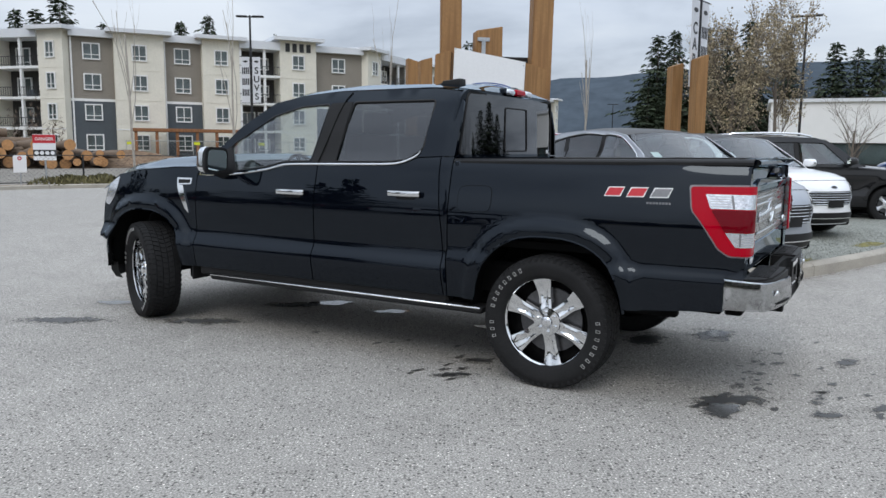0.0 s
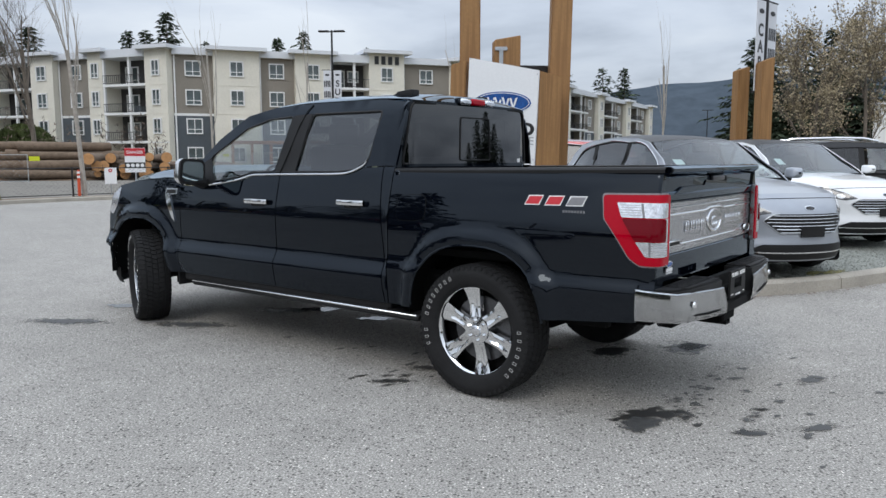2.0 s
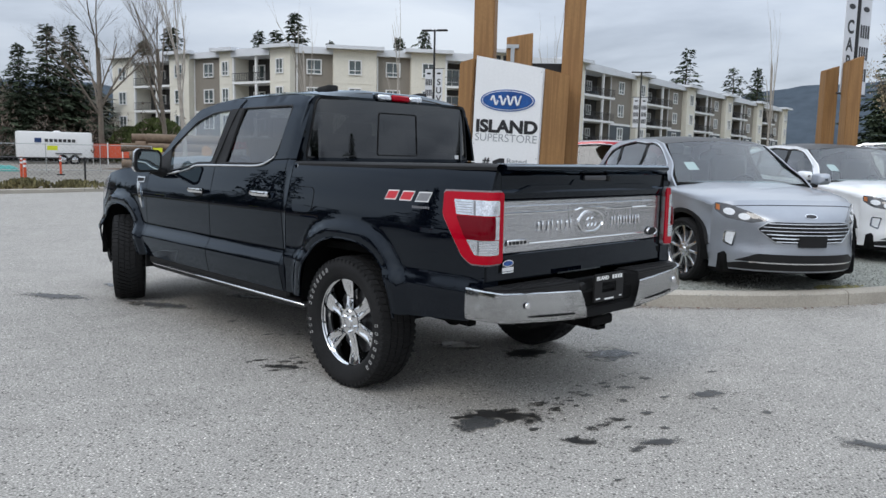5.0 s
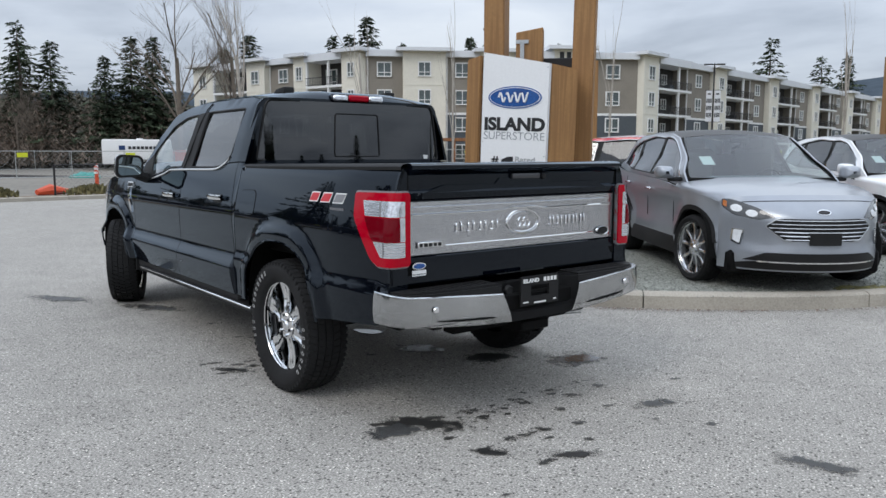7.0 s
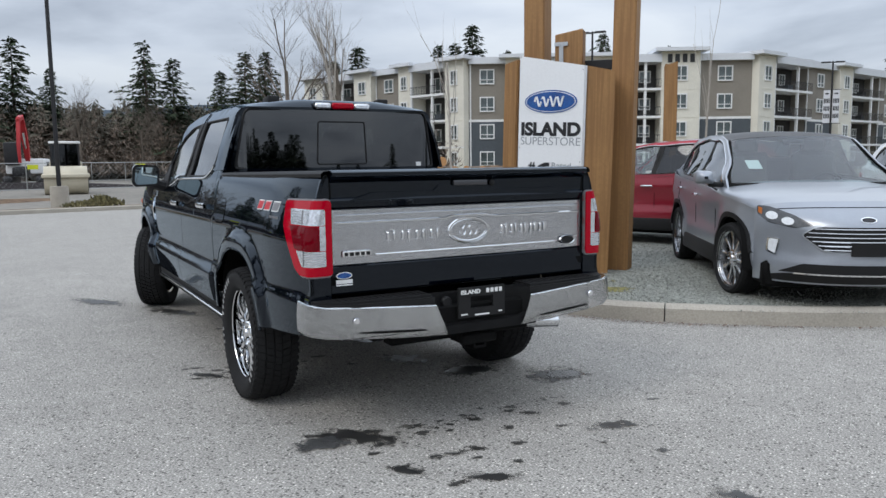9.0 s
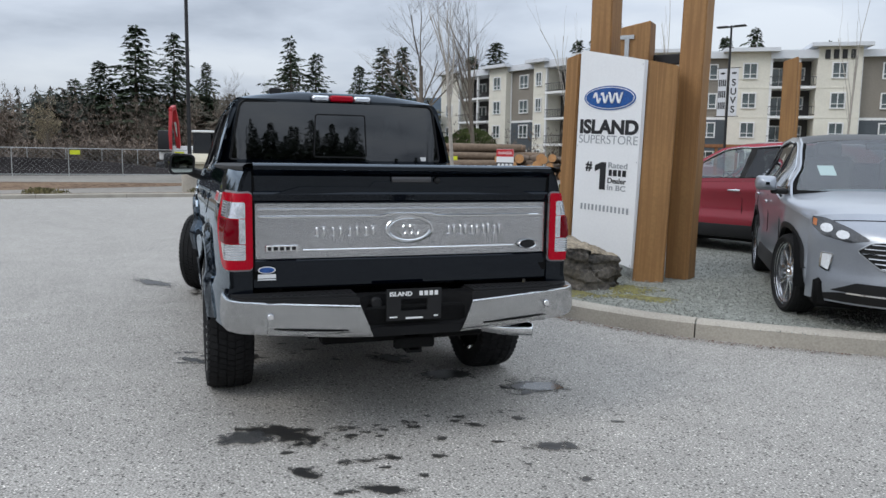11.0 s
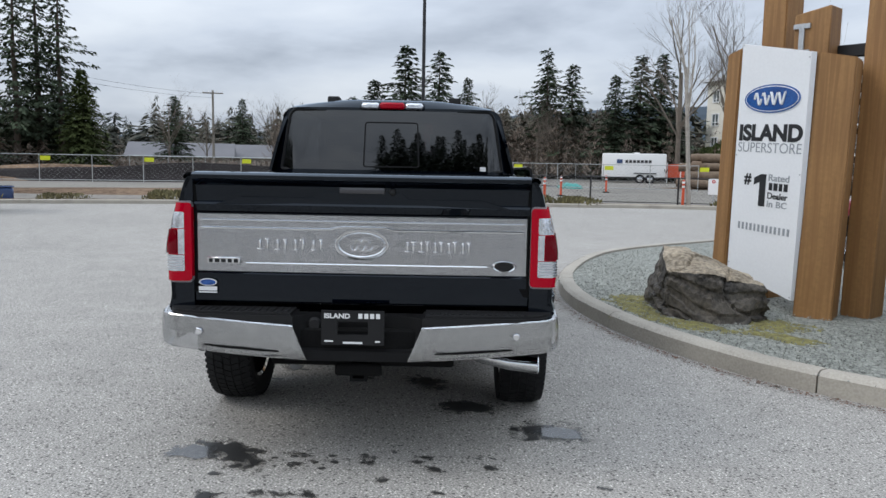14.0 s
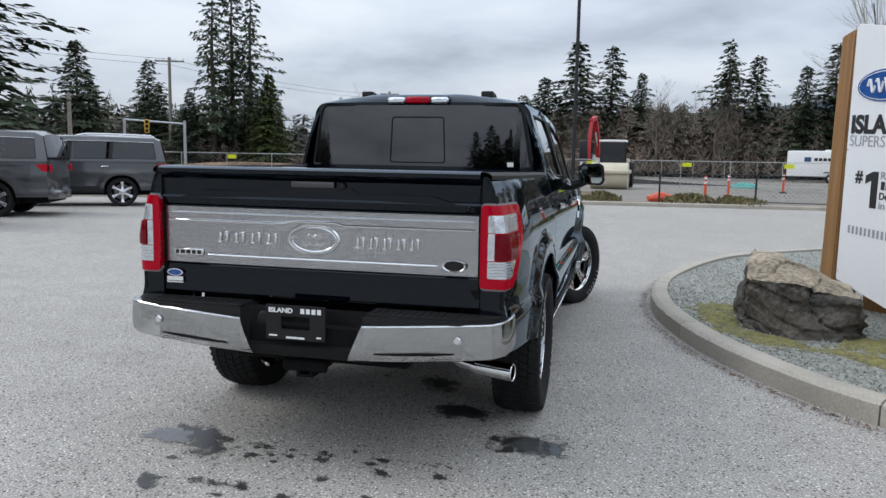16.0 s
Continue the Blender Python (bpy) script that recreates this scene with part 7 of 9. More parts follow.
build_car("white_van", park(-11.7, -4.47, 0.0, -97, 3.30), LONG, M_WHITE_P, "white people carrier parked in the row", "car", "cars across the lot", chrome_trim=False)

# ---- apartment building ----
M_BEIGE = mat("cream_fibre_cement", (0.72, 0.69, 0.60), 0.8, vary=0.06, scale=0.5, fine=6, bump=0.1)
M_TAUPE = mat("taupe_lap_siding", (0.25, 0.225, 0.19), 0.8, vary=0.08, scale=0.5, fine=6, bump=0.1)
M_SLATE = mat("slate_blue_siding", (0.075, 0.088, 0.10), 0.75, vary=0.1, scale=0.5, fine=6, bump=0.1)
M_TRIMW = mat("white_trim_paint", (0.78, 0.78, 0.77), 0.6, vary=0.03, scale=1, bump=0)
M_FASCIA = mat("pale_roof_fascia", (0.66, 0.68, 0.71), 0.6, vary=0.04, scale=1, bump=0)
# near-black: the shade inside the balcony recesses is put into this colour
M_RECESS = mat("recess_shade_wall", (0.055, 0.052, 0.05), 0.85, vary=0.1, bump=0.1)
M_RAILB = mat("black_railing", (0.015, 0.015, 0.016), 0.5, vary=0.1, bump=0)
M_PANE = mat("window_glass_dark", (0.03, 0.04, 0.042), 0.04, vary=0.3, scale=0.5, bump=0.03, spec=0.9, tint=(0.09, 0.12, 0.12))
M_CEDAR = wood_mat("cedar_pergola", (0.30, 0.13, 0.05), (0.2, 0.08, 0.03), 0.3)
M_ROOFTOP = mat("roof_membrane", (0.16, 0.16, 0.17), 0.9, vary=0.15, scale=0.3, bump=0.1)

FLOOR = 3.2
apart = thing("apartment_building", pose(0, 0, 0), "four-storey cream and taupe apartment building with balconies and flat roofs", "apartment building")
WIN = {}


def window_unit(parent, m, w, h):
    """White-framed window: frame mesh > pane; meshes shared by size."""
    k = (round(w, 2), round(h, 2))
    if k not in WIN:
        bm = bmesh.new()
        f = 0.13
        xs = [-w / 2, -w / 2 + f, -0.04, 0.04, w / 2 - f, w / 2]
        zs = [-h / 2, -h / 2 + f, -h * 0.20 - 0.035, -h * 0.20 + 0.035, h / 2 - f, h / 2]
        vs = [[bm.verts.new((x, 0.05, z)) for x in xs] for z in zs]
        for j in range(5):
            for i in range(5):
                if i in (0, 4) or j in (0, 4) or j == 2 or i == 2:
                    bm.faces.new((vs[j][i], vs[j][i + 1], vs[j + 1][i + 1], vs[j + 1][i]))
        bmesh.ops.recalc_face_normals(bm, faces=bm.faces)
        r = bmesh.ops.extrude_face_region(bm, geom=list(bm.faces))
        bmesh.ops.translate(bm, vec=(0, -0.16, 0), verts=[g for g in r["geom"] if isinstance(g, bmesh.types.BMVert)])
        bmesh.ops.recalc_face_normals(bm, faces=bm.faces)
        fr = part("window", bm, M_TRIMW, parent, smooth=0)
        pn = part("pane", box(w - 0.2, 0.03, h - 0.2, 0, (0, 0.02, 0)), M_PANE, fr, smooth=0)
        fr.matrix_local = m
        WIN[k] = (fr, pn)
        return
    fr, pn = WIN[k]
    ob = share("window", fr, parent, m)
    share("pane", pn, ob, Matrix.Identity(4))


def wall_box(parent, name, m, x0, x1, y0, y1, z0, z1, material, label=""):
    bm = box(x1 - x0, y1 - y0, z1 - z0, 0, ((x0 + x1) / 2, (y0 + y1) / 2, (z0 + z1) / 2))
    return part(name, bm, material, parent, label, smooth=0, at=m)


def lap_boards(parent, m, x0, x1, y, z0, z1, material):
    """Overlapping siding boards on a wall face."""
    bm = bmesh.new()
    z = z0
    while z < z1 - 0.05:
        h = min(0.30, z1 - z)
        a = [bm.verts.new(p) for p in ((x0, y - 0.035, z), (x1, y - 0.035, z), (x1, y - 0.008, z + h), (x0, y - 0.008, z + h), (x0, y, z), (x1, y, z))]
        bm.faces.new((a[0], a[1], a[2], a[3]))
        bm.faces.new((a[4], a[5], a[1], a[0]))
        z += h
    ob = part("lap_siding", bm, material, parent, smooth=0, at=m)
    ob["kind"] = "stuff"


def build_wing(a, b, bays, depth=14.0, base=0.0):
    a, b = Vector(a), Vector(b)
    L = (b - a).length
    m = pose(a.x, a.y, base, 0, 0, math.degrees(math.atan2(b.y - a.y, b.x - a.x)))
    total = sum(w for _, w in bays)
    x = 0.0
    H = 4 * FLOOR
    wall_box(apart, "core_wall", m, 0, L, 2.4, depth, -1, H + 0.2, M_BEIGE)
    wall_box(apart, "roof_deck", m, 0, L, 2.4, depth, H + 0.21, H + 0.4, M_ROOFTOP)
    for kind, w in bays:
        w = w * L / total
        x1 = x + w
        if kind in "TN":
            wall_box(apart, "tower_wall", m, x, x1, -0.9, 2.4, -1, H + (0.55 if kind == "T" else 1.0), M_BEIGE, "cream panelled wall")
            for f in range(1, 4):
                wall_box(apart, "band", m, x - 0.02, x1 + 0.02, -0.93, -0.9, f * FLOOR - 0.12, f * FLOOR, M_TRIMW if f == 1 else M_BEIGE)
            wall_box(apart, "roof_slab", m, x - 0.8, x1 + 0.8, -1.8, 5.5, H + (0.55 if kind == "T" else 1.0), H + (0.95 if kind == "T" else 1.4), M_FASCIA, "overhanging flat roof slab")
            n = 1
            for f in range(4):
                for i in range(n):
                    window_unit(apart, m @ pose(x + w * (i + 0.5) / n, -0.93, f * FLOOR + 1.75), 1.55 if w > 3.2 else 1.15, 1.75)
            if kind == "N":
                for i in range(4):
                    part("number_bar", box(0.5, 0.08, 0.95, 0, (x + w * 0.5 + (i - 1.5) * 0.85, -0.97, H + 0.25)), M_RAILB, apart, "dark bar high on the tower", at=m, smooth=0)
        elif kind == "G":
            wall_box(apart, "recess_wall", m, x, x1, 0, 2.4, -1, H, M_TAUPE)
            lap_boards(apart, m, x, x1, -0.003, 2 * FLOOR, H - 0.1, M_TAUPE)
            wall_box(apart, "lower_wall", m, x, x1, -0.06, -0.003, -1, 2 * FLOOR - 0.3, M_SLATE)
            wall_box(apart, "white_band", m, x, x1, -0.08, -0.003, 2 * FLOOR - 0.3, 2 * FLOOR - 0.02, M_TRIMW)
            wall_box(apart, "fascia", m, x, x1, -0.7, 2.4, H + 0.0, H + 0.75, M_FASCIA)
            wall_box(apart, "downpipe", m, x + 0.12, x + 0.28, -0.16, -0.062, 0, H, M_TRIMW)
            for f in range(4):
                window_unit(apart, m @ pose((x + x1) / 2, -0.07, f * FLOOR + 1.75), 1.75, 1.75)
        elif kind == "B":
            # back wall whose colour already holds the recess shade
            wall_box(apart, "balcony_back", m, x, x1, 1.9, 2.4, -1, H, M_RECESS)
            wall_box(apart, "fascia", m, x, x1, -1.1, 2.4, H - 0.15, H + 0.75, M_FASCIA)
            for f in range(4):
                z = f * FLOOR
                wall_box(apart, "balcony_slab", m, x, x1, -0.9, 1.9, z - 0.15, z + 0.12, M_TRIMW)
                bm = bmesh.new()
                add_box(bm, (x + x1) / 2, -0.85, z + 1.12, w, 0.06, 0.06)
                add_box(bm, (x + x1) / 2, -0.85, z + 0.25, w, 0.05, 0.05)
                k = int(w / 0.28)
                for i in range(k + 1):
                    add_box(bm, x + w * i / k, -0.85, z + 0.67, 0.035, 0.035, 0.85)
                part("balcony_railing", bm, M_RAILB, apart, at=m, smooth=0)
                window_unit(apart, m @ pose(x + w * 0.30, 1.86, z + 1.25), 1.9, 2.2)
                if w > 4:
                    window_unit(apart, m @ pose(x + w * 0.72, 1.86, z + 1.65), 1.4, 1.4)
                rng = random.Random(int(x * 7 + f * 13 + a.x))
                if rng.random() < 0.7:
                    wall_box(apart, "balcony_clutter", m, x + w * 0.55, x + w * 0.55 + rng.uniform(0.5, 1.3), 0.2, 0.9, z + 0.12, z + rng.uniform(0.6, 1.1), rng.choice([M_RAILB, M_RECESS, M_SLATE]))
            for px in (x + 0.12, x + w * 0.62):
                wall_box(apart, "balcony_post", m, px - 0.14, px + 0.14, -0.85, -0.57, -1, H - 0.15, M_TRIMW)
        x = x1


build_wing((-70.5, 89.6), (-39.8, 82.0), [("T", 3.6), ("B", 6), ("T", 3), ("G", 4.6), ("T", 1.8), ("B", 5.2), ("T", 2.6)])
build_wing((-39.8, 82.0), (-10.7, 97.5), [("G", 4.1), ("T", 4.8), ("G", 3.9), ("T", 3.9), ("B", 4.5), ("N", 4.2), ("G", 5.9)])
build_wing((-10.7, 97.5), (27.0, 194.0), [("T", 4), ("B", 10), ("G", 8), ("T", 4), ("B", 11), ("G", 7), ("T", 4), ("B", 11), ("G", 7), ("T", 4), ("B", 11), ("G", 7), ("T", 4), ("B", 11), ("G", 7), ("T", 4)])
# cedar pergola at the foot of the front
perg = thing("cedar_pergola", pose(-28.5, 84.2, 0, 0, 0, 28), "reddish cedar pergola at the foot of the apartment building", "pergola")
part("pergola_roof", box(11, 2.6, 0.35, 0.02, (0, 0, 3.1)), M_CEDAR, perg)
for i in range(6):
    part("pergola_post", box(0.3, 0.3, 3.0, 0.02, (-5.2 + i * 2.08, -1.0, 1.5)), M_CEDAR, perg)

# low white showroom building beyond the lot
show = thing("showroom_building", pose(31.0, 56.0, 0, 0, 0, -22), "low white showroom building with a dark glazed front", "building")
part("wall", box(26, 12, 3.0, 0, (6, 6, 3.6)), M_TRIMW, show, smooth=0)
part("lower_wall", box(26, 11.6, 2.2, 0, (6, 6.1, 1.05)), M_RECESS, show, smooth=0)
part("roof_edge", box(26.4, 12.4, 0.25, 0, (6, 6, 5.2)), M_FASCIA, show, smooth=0)
for i in range(9):
    part("window", box(2.3, 0.08, 1.5, 0, (-5.2 + i * 2.75, 0.22, 1.3)), M_PANE, show, smooth=0)
# distant bungalow roofs over the fence
for x, y, w, yaw, lab in ((-103.0, 24.0, 13.0, 74, "low grey-roofed bungalow beyond the fence"), (-104.5, 35.0, 10.0, 70, "pale low shed beyond the fence")):
    h = thing("bungalow", pose(x, y, 0, 0, 0, yaw), lab, "house", "far houses")
    part("wall", box(w, 7, 1.8, 0, (0, 0, 0.9)), M_TAUPE, h, smooth=0)
    bm = bmesh.new()
    add_prism(bm, [(-4.2, 0), (4.2, 0), (0, 1.9)], w + 0.8, Matrix(((0, 0, 1, -(w + 0.8) / 2), (1, 0, 0, 0), (0, 1, 0, 1.8), (0, 0, 0, 1))))
    part("roof", bm, M_ROOFTOP, h, smooth=0)

# ---- trees ----
M_BARK = mat("conifer_bark", (0.075, 0.058, 0.045), 0.9, vary=0.3, scale=4, fine=30, bump=0.5, bump_d=0.02)
M_NEEDLE = mat("fir_needles", (0.038, 0.055, 0.038), 0.9, vary=0.4, scale=0.8, fine=8, bump=0, tint=(0.070, 0.088, 0.054), island=0.4, spec=0.1)
M_CEDARLEAF = mat("cedar_foliage", (0.045, 0.062, 0.024), 0.9, vary=0.35, scale=0.8, fine=8, bump=0, tint=(0.07, 0.085, 0.03), island=0.3, spec=0.1)
M_GREYBARK = mat("pale_grey_bark", (0.36, 0.33, 0.29), 0.85, vary=0.25, scale=5, fine=40, bump=0.2)
M_TWIG = mat("bare_twigs", (0.15, 0.125, 0.10), 0.9, vary=0.25, scale=3, bump=0)
M_BLOSSOM = mat("pale_blossom", (0.46, 0.39, 0.28), 0.8, vary=0.3, scale=2, fine=20, bump=0, island=0.4, tint=(0.30, 0.25, 0.15))
M_THICKET = mat("bare_thicket", (0.165, 0.128, 0.100), 0.9, vary=0.4, scale=0.5, fine=5, bump=0, island=0.4)
# far trees get a paler colour that carries the haze of distance
M_FARWOOD = mat("hazy_far_wood", (0.058, 0.074, 0.066), 0.95, vary=0.35, scale=0.06, fine=1.0, bump=0, tint=(0.110, 0.100, 0.078), island=0.4, spec=0.05)
# blue-grey of the air before the hills is mixed into their colour
M_HILL = mat("haze_toned_hill", (0.072, 0.090, 0.110), 1.0, vary=0.18, scale=0.004, fine=0.03, bump=0, spec=0.0)
M_SHRUB = mat("shrub_leaves", (0.07, 0.075, 0.028), 0.85, vary=0.4, scale=3, fine=30, bump=0, tint=(0.135, 0.115, 0.05), island=0.4)


def mesh_of(name, verts, faces, material, smooth=False):
    me = bpy.data.meshes.new(name)
    me.from_pydata(verts, [], faces)
    me.materials.append(material)
    if smooth:
        me.polygons.foreach_set("use_smooth", [True] * len(me.polygons))
    return me


def conifer_crown(seed, h, spread, start, boughs, droop, ragged, power=0.8):
    """Needled boughs: single drooping branches of uneven reach, each a flat fan of small sprays."""
    rng = random.Random(seed)
    V, F = [], []

    def spray(p, d, up, ln, wd):
        s = d.cross(up).normalized()
        i = len(V)
        tip = p + d * ln - Vector((0, 0, ln * 0.25))
        V.extend([tuple(p), tuple(p + d * ln * 0.5 + s * wd), tuple(tip), tuple(p + d * ln * 0.5 - s * wd)])
        F.append((i, i + 1, i + 2, i + 3))

    for k in range(boughs):
        t = ((k + rng.random()) / boughs) ** 1.12
        z = h * (start + (1 - start) * t)
        a = k * 2.39996 + rng.uniform(-0.5, 0.5)
        env = spread * (1 - t) ** power * (0.75 + 0.25 * min(1, t / 0.15)) + 0.012
        lump = 1 + ragged * noise.noise(Vector((math.cos(a) * 1.3, math.sin(a) * 1.3, t * 7 + seed)))
        r = env * lump * rng.uniform(0.55, 1.12)
        d = Vector((math.cos(a), math.sin(a), 0))
        side = Vector((-d.y, d.x, 0))
        steps = max(3, int(r / (h * 0.011)))
        rise = rng.uniform(0.02, 0.22) * (0.5 + t)
        for q in range(steps):
            u = (q + rng.random()) / steps
            p = d * (r * u) + Vector((0, 0, z + r * (rise * u - droop * u * u)))
            fan = r * 0.30 * (1 - u) * min(1, u * 4) + h * 0.006
            for m in range(3):
                o = rng.uniform(-1, 1)
                pp = p + side * fan * o + Vector((0, 0, rng.uniform(-0.008, 0.006) * h))
                dd = (d * 0.7 + side * o * rng.uniform(0.3, 1.0) + Vector((0, 0, rng.uniform(-0.5, 0.15)))).normalized()
                up = Vector((rng.uniform(-0.7, 0.7), rng.uniform(-0.7, 0.7), 1)).normalized()
                ln = h * rng.uniform(0.016, 0.034)
                spray(pp, dd, up, ln, ln * rng.uniform(0.20, 0.36))
    for q in range(14):
        p = Vector((0, 0, h * (0.93 + 0.0055 * q)))
        a = rng.random() * 6.28
        spray(p, Vector((math.cos(a) * 0.6, math.sin(a) * 0.6, 0.5)).normalized(), Vector((math.sin(a), -math.cos(a), 0.3)), h * 0.022, h * 0.006)
    return V, F


def trunk_mesh(h, r, lean=0.0, seed=0, n=8):
    rng = random.Random(seed)
    pts = [(lean * t * h + rng.uniform(-1, 1) * r * 0.3, rng.uniform(-1, 1) * r * 0.3, h * t) for t in (0, 0.15, 0.35, 0.6, 0.8, 1.0)]
    return tube(pts, [r * 1.25, r, r * 0.85, r * 0.6, r * 0.35, r * 0.06], n)


CROWN = {
    "fir": [conifer_crown(1, 1.0, 0.235, 0.10, 165, 0.22, 0.9, 0.92), conifer_crown(2, 1.0, 0.205, 0.14, 140, 0.26, 1.1, 0.86), conifer_crown(3, 1.0, 0.255, 0.05, 205, 0.20, 0.7, 0.98)],
    "sparse": [conifer_crown(5, 1.0, 0.195, 0.20, 84, 0.22, 1.2, 0.68), conifer_crown(6, 1.0, 0.18, 0.16, 88, 0.24, 1.2, 0.62)],
    "cedar": [conifer_crown(8, 1.0, 0.27, 0.02, 420, 0.30, 0.3, 0.85)],
}
CROWN = {k: [mesh_of("crown", v, f, M_CEDARLEAF if k == "cedar" else M_NEEDLE) for v, f in vs] for k, vs in CROWN.items()}
TRUNKS = []


def conifer(x, y, h, kind="fir", i=0, label="dark green conifer against the sky", wide=1.0, base=0.0, group="conifers round the site"):
    t = thing("conifer_tree", pose(x, y, base, 0, 0, (x * 37 + y * 11) % 360), label, "tree", group)
    if not TRUNKS:
        bm = trunk_mesh(1.0, 0.016, 0, 3)
        TRUNKS.append(part("trunk", bm, M_BARK, t))
        TRUNKS[0].scale = (h, h, h)
    else:
        o = share("trunk", TRUNKS[0], t, Matrix.Identity(4))
        o.scale = (h, h, h)
    ms = CROWN[kind]
    c = new("crown", ms[i % len(ms)])
    c.parent = t
    c.scale = (h * wide * 1.22, h * wide * 1.22, h)
    return t


FIRS = [(-66.5, 4.1, 16.6, "sparse", 0, 0.78), (-68.5, 5.8, 17.4, "sparse", 1, 0.72), (-67.4, 7.4, 16.4, "sparse", 0, 0.74), (-79.6, 46.0, 15.6, "fir", 0, 1.5), (-79.4, 50.6, 15.3, "fir", 1, 1.3), (-75.9, 52.7, 11.9, "fir", 2, 1.1), (-82.0, 43.0, 11.5, "fir", 2, 1.6), (-84.0, 41.0, 9.5, "fir", 1, 1.7),
        (-68.1, 58.9, 15.0, "sparse", 0, 1.1), (-66.3, 61.2, 13.2, "fir", 1, 1.3), (-110.5, 34.2, 10.5, "fir", 0, 1.2), (-122.4, 26.7, 10.8, "fir", 1, 1.2), (-57.9, 63.9, 13.5, "fir", 0, 1.25), (-57.6, 66.7, 13.9, "fir", 2, 1.1), (-58.3, 60.7, 11.2, "fir", 2, 1.2),
        (-70.4, 60.7, 13.4, "fir", 1, 1.1), (24.7, 91.7, 14.6, "fir", 0, 1.3), (27.9, 96.0, 15.8, "fir", 2, 1.1), (31.3, 95.0, 16.0, "fir", 1, 1.2), (36.0, 93.3, 16.6, "fir", 0, 1.2), (35.4, 98.9, 16.6, "fir", 2, 1.1), (42.2, 85.1, 13.1, "fir", 0, 1.3), (44.2, 84.1, 12.4, "fir", 1, 1.2), (46.0, 83.1, 12.6, "fir", 2, 1.1),
        (39.5, 90.0, 12.0, "fir", 2, 1.3), (50.0, 80.0, 13.0, "fir", 0, 1.3), (22.8, 88.0, 9.5, "fir", 2, 1.4), (4.9, 186.0, 26.4, "sparse", 0, 1.2), (15.4, 190.0, 22.5, "sparse", 1, 1.2), (22.0, 205.0, 24.0, "fir", 0, 1.1), (-55.3, 112.0, 23.0, "fir", 0, 1.2), (-61.8, 112.0, 20.5, "fir", 2, 1.0), (-39.3, 128.8, 22.6, "fir", 1, 1.0),
        (-72.2, 104.0, 20.0, "fir", 0, 1.4), (-76.5, 103.0, 18.0, "fir", 2, 1.3), (-62.0, 118.0, 21.5, "fir", 0, 1.2), (-42.2, 124.0, 20.8, "fir", 2, 1.0), (-29.0, 132.0, 20.0, "fir", 1, 0.9), (-52.0, 118.0, 19.5, "fir", 1, 1.0), (-33.5, -6.0, 11.5, "sparse", 0, 1.7), (-38.0, -9.0, 14.0, "fir", 0, 1.3), (-60.0, -6.0, 10.0, "fir", 2, 1.3), (-75.0, -2.0, 10.5, "fir", 1, 1.3), (-69.5, 2.0, 7.2, "fir", 2, 1.5), (-71.0, 5.0, 8.0, "fir", 0, 1.5), (-70.5, 8.0, 7.0, "fir", 2, 1.5), (-66.0, 1.5, 5.5, "fir", 2, 1.6), (-73.0, -1.0, 8.0, "fir", 1, 1.6), (-80.0, -8.0, 9.0, "fir", 0, 1.5), (-84.0, -3.0, 8.5, "fir", 2, 1.5), (-86.0, 20.0, 8.5, "fir", 1, 1.4), (-88.0, 8.0, 9.0, "fir", 0, 1.4)]
for k, (x, y, h, kind, i, wd) in enumerate(FIRS):
    conifer(x, y, h, kind, i, "tall dark conifer with ragged drooping boughs" if h > 13 else "dark green young conifer with a pointed crown", wd)
conifer(-64.3, 8.8, 8.6, "cedar", 0, "dense yellow-green cedar with a rounded cone crown", 1.0)
# trees behind the filming side of the lot
behind = [(-34, -52, 3.6, 2.2), (-26, -56, 3.2, 2.6), (-17, -58, 2.8, 2.8), (-8, -60, 3.4, 2.4), (2, -62, 3.0, 2.6), (13, -60, 3.4, 2.4), (24, -56, 2.8, 2.8), (33, -53, 3.6, 2.4), (-44, -44, 3.6, 2.4), (-52, -36, 3.0, 2.6), (61, 7, 4.3, 1.8), (58, -3, 2.6, 2.8), (64, 0, 2.8, 2.8)]
for k in range(26):
    az = radians(-36 + 0.85 * k)
    behind.append((1 + (66 + 5 * (k % 3)) * math.cos(az), 5.5 + (66 + 5 * (k % 3)) * math.sin(az), (5.6, 4.2, 5.0, 6.2)[k % 4], (2.1, 2.5, 2.3)[k % 3]))
for k in range(5):
    az = radians(24 + 2.1 * k)
    behind.append((1 + 56 * math.cos(az), 5.5 + 56 * math.sin(az), (3.4, 5.2, 5.8, 4.8, 2.8)[k], 2.2))
for k, (x, y, h, w) in enumerate(behind):
    conifer(x, y, h, "fir", k, "dark conifer on the open side of the car park", w, group="conifers behind the lot")

# far wood, one band
rng = random.Random(11)
V, F = [], []


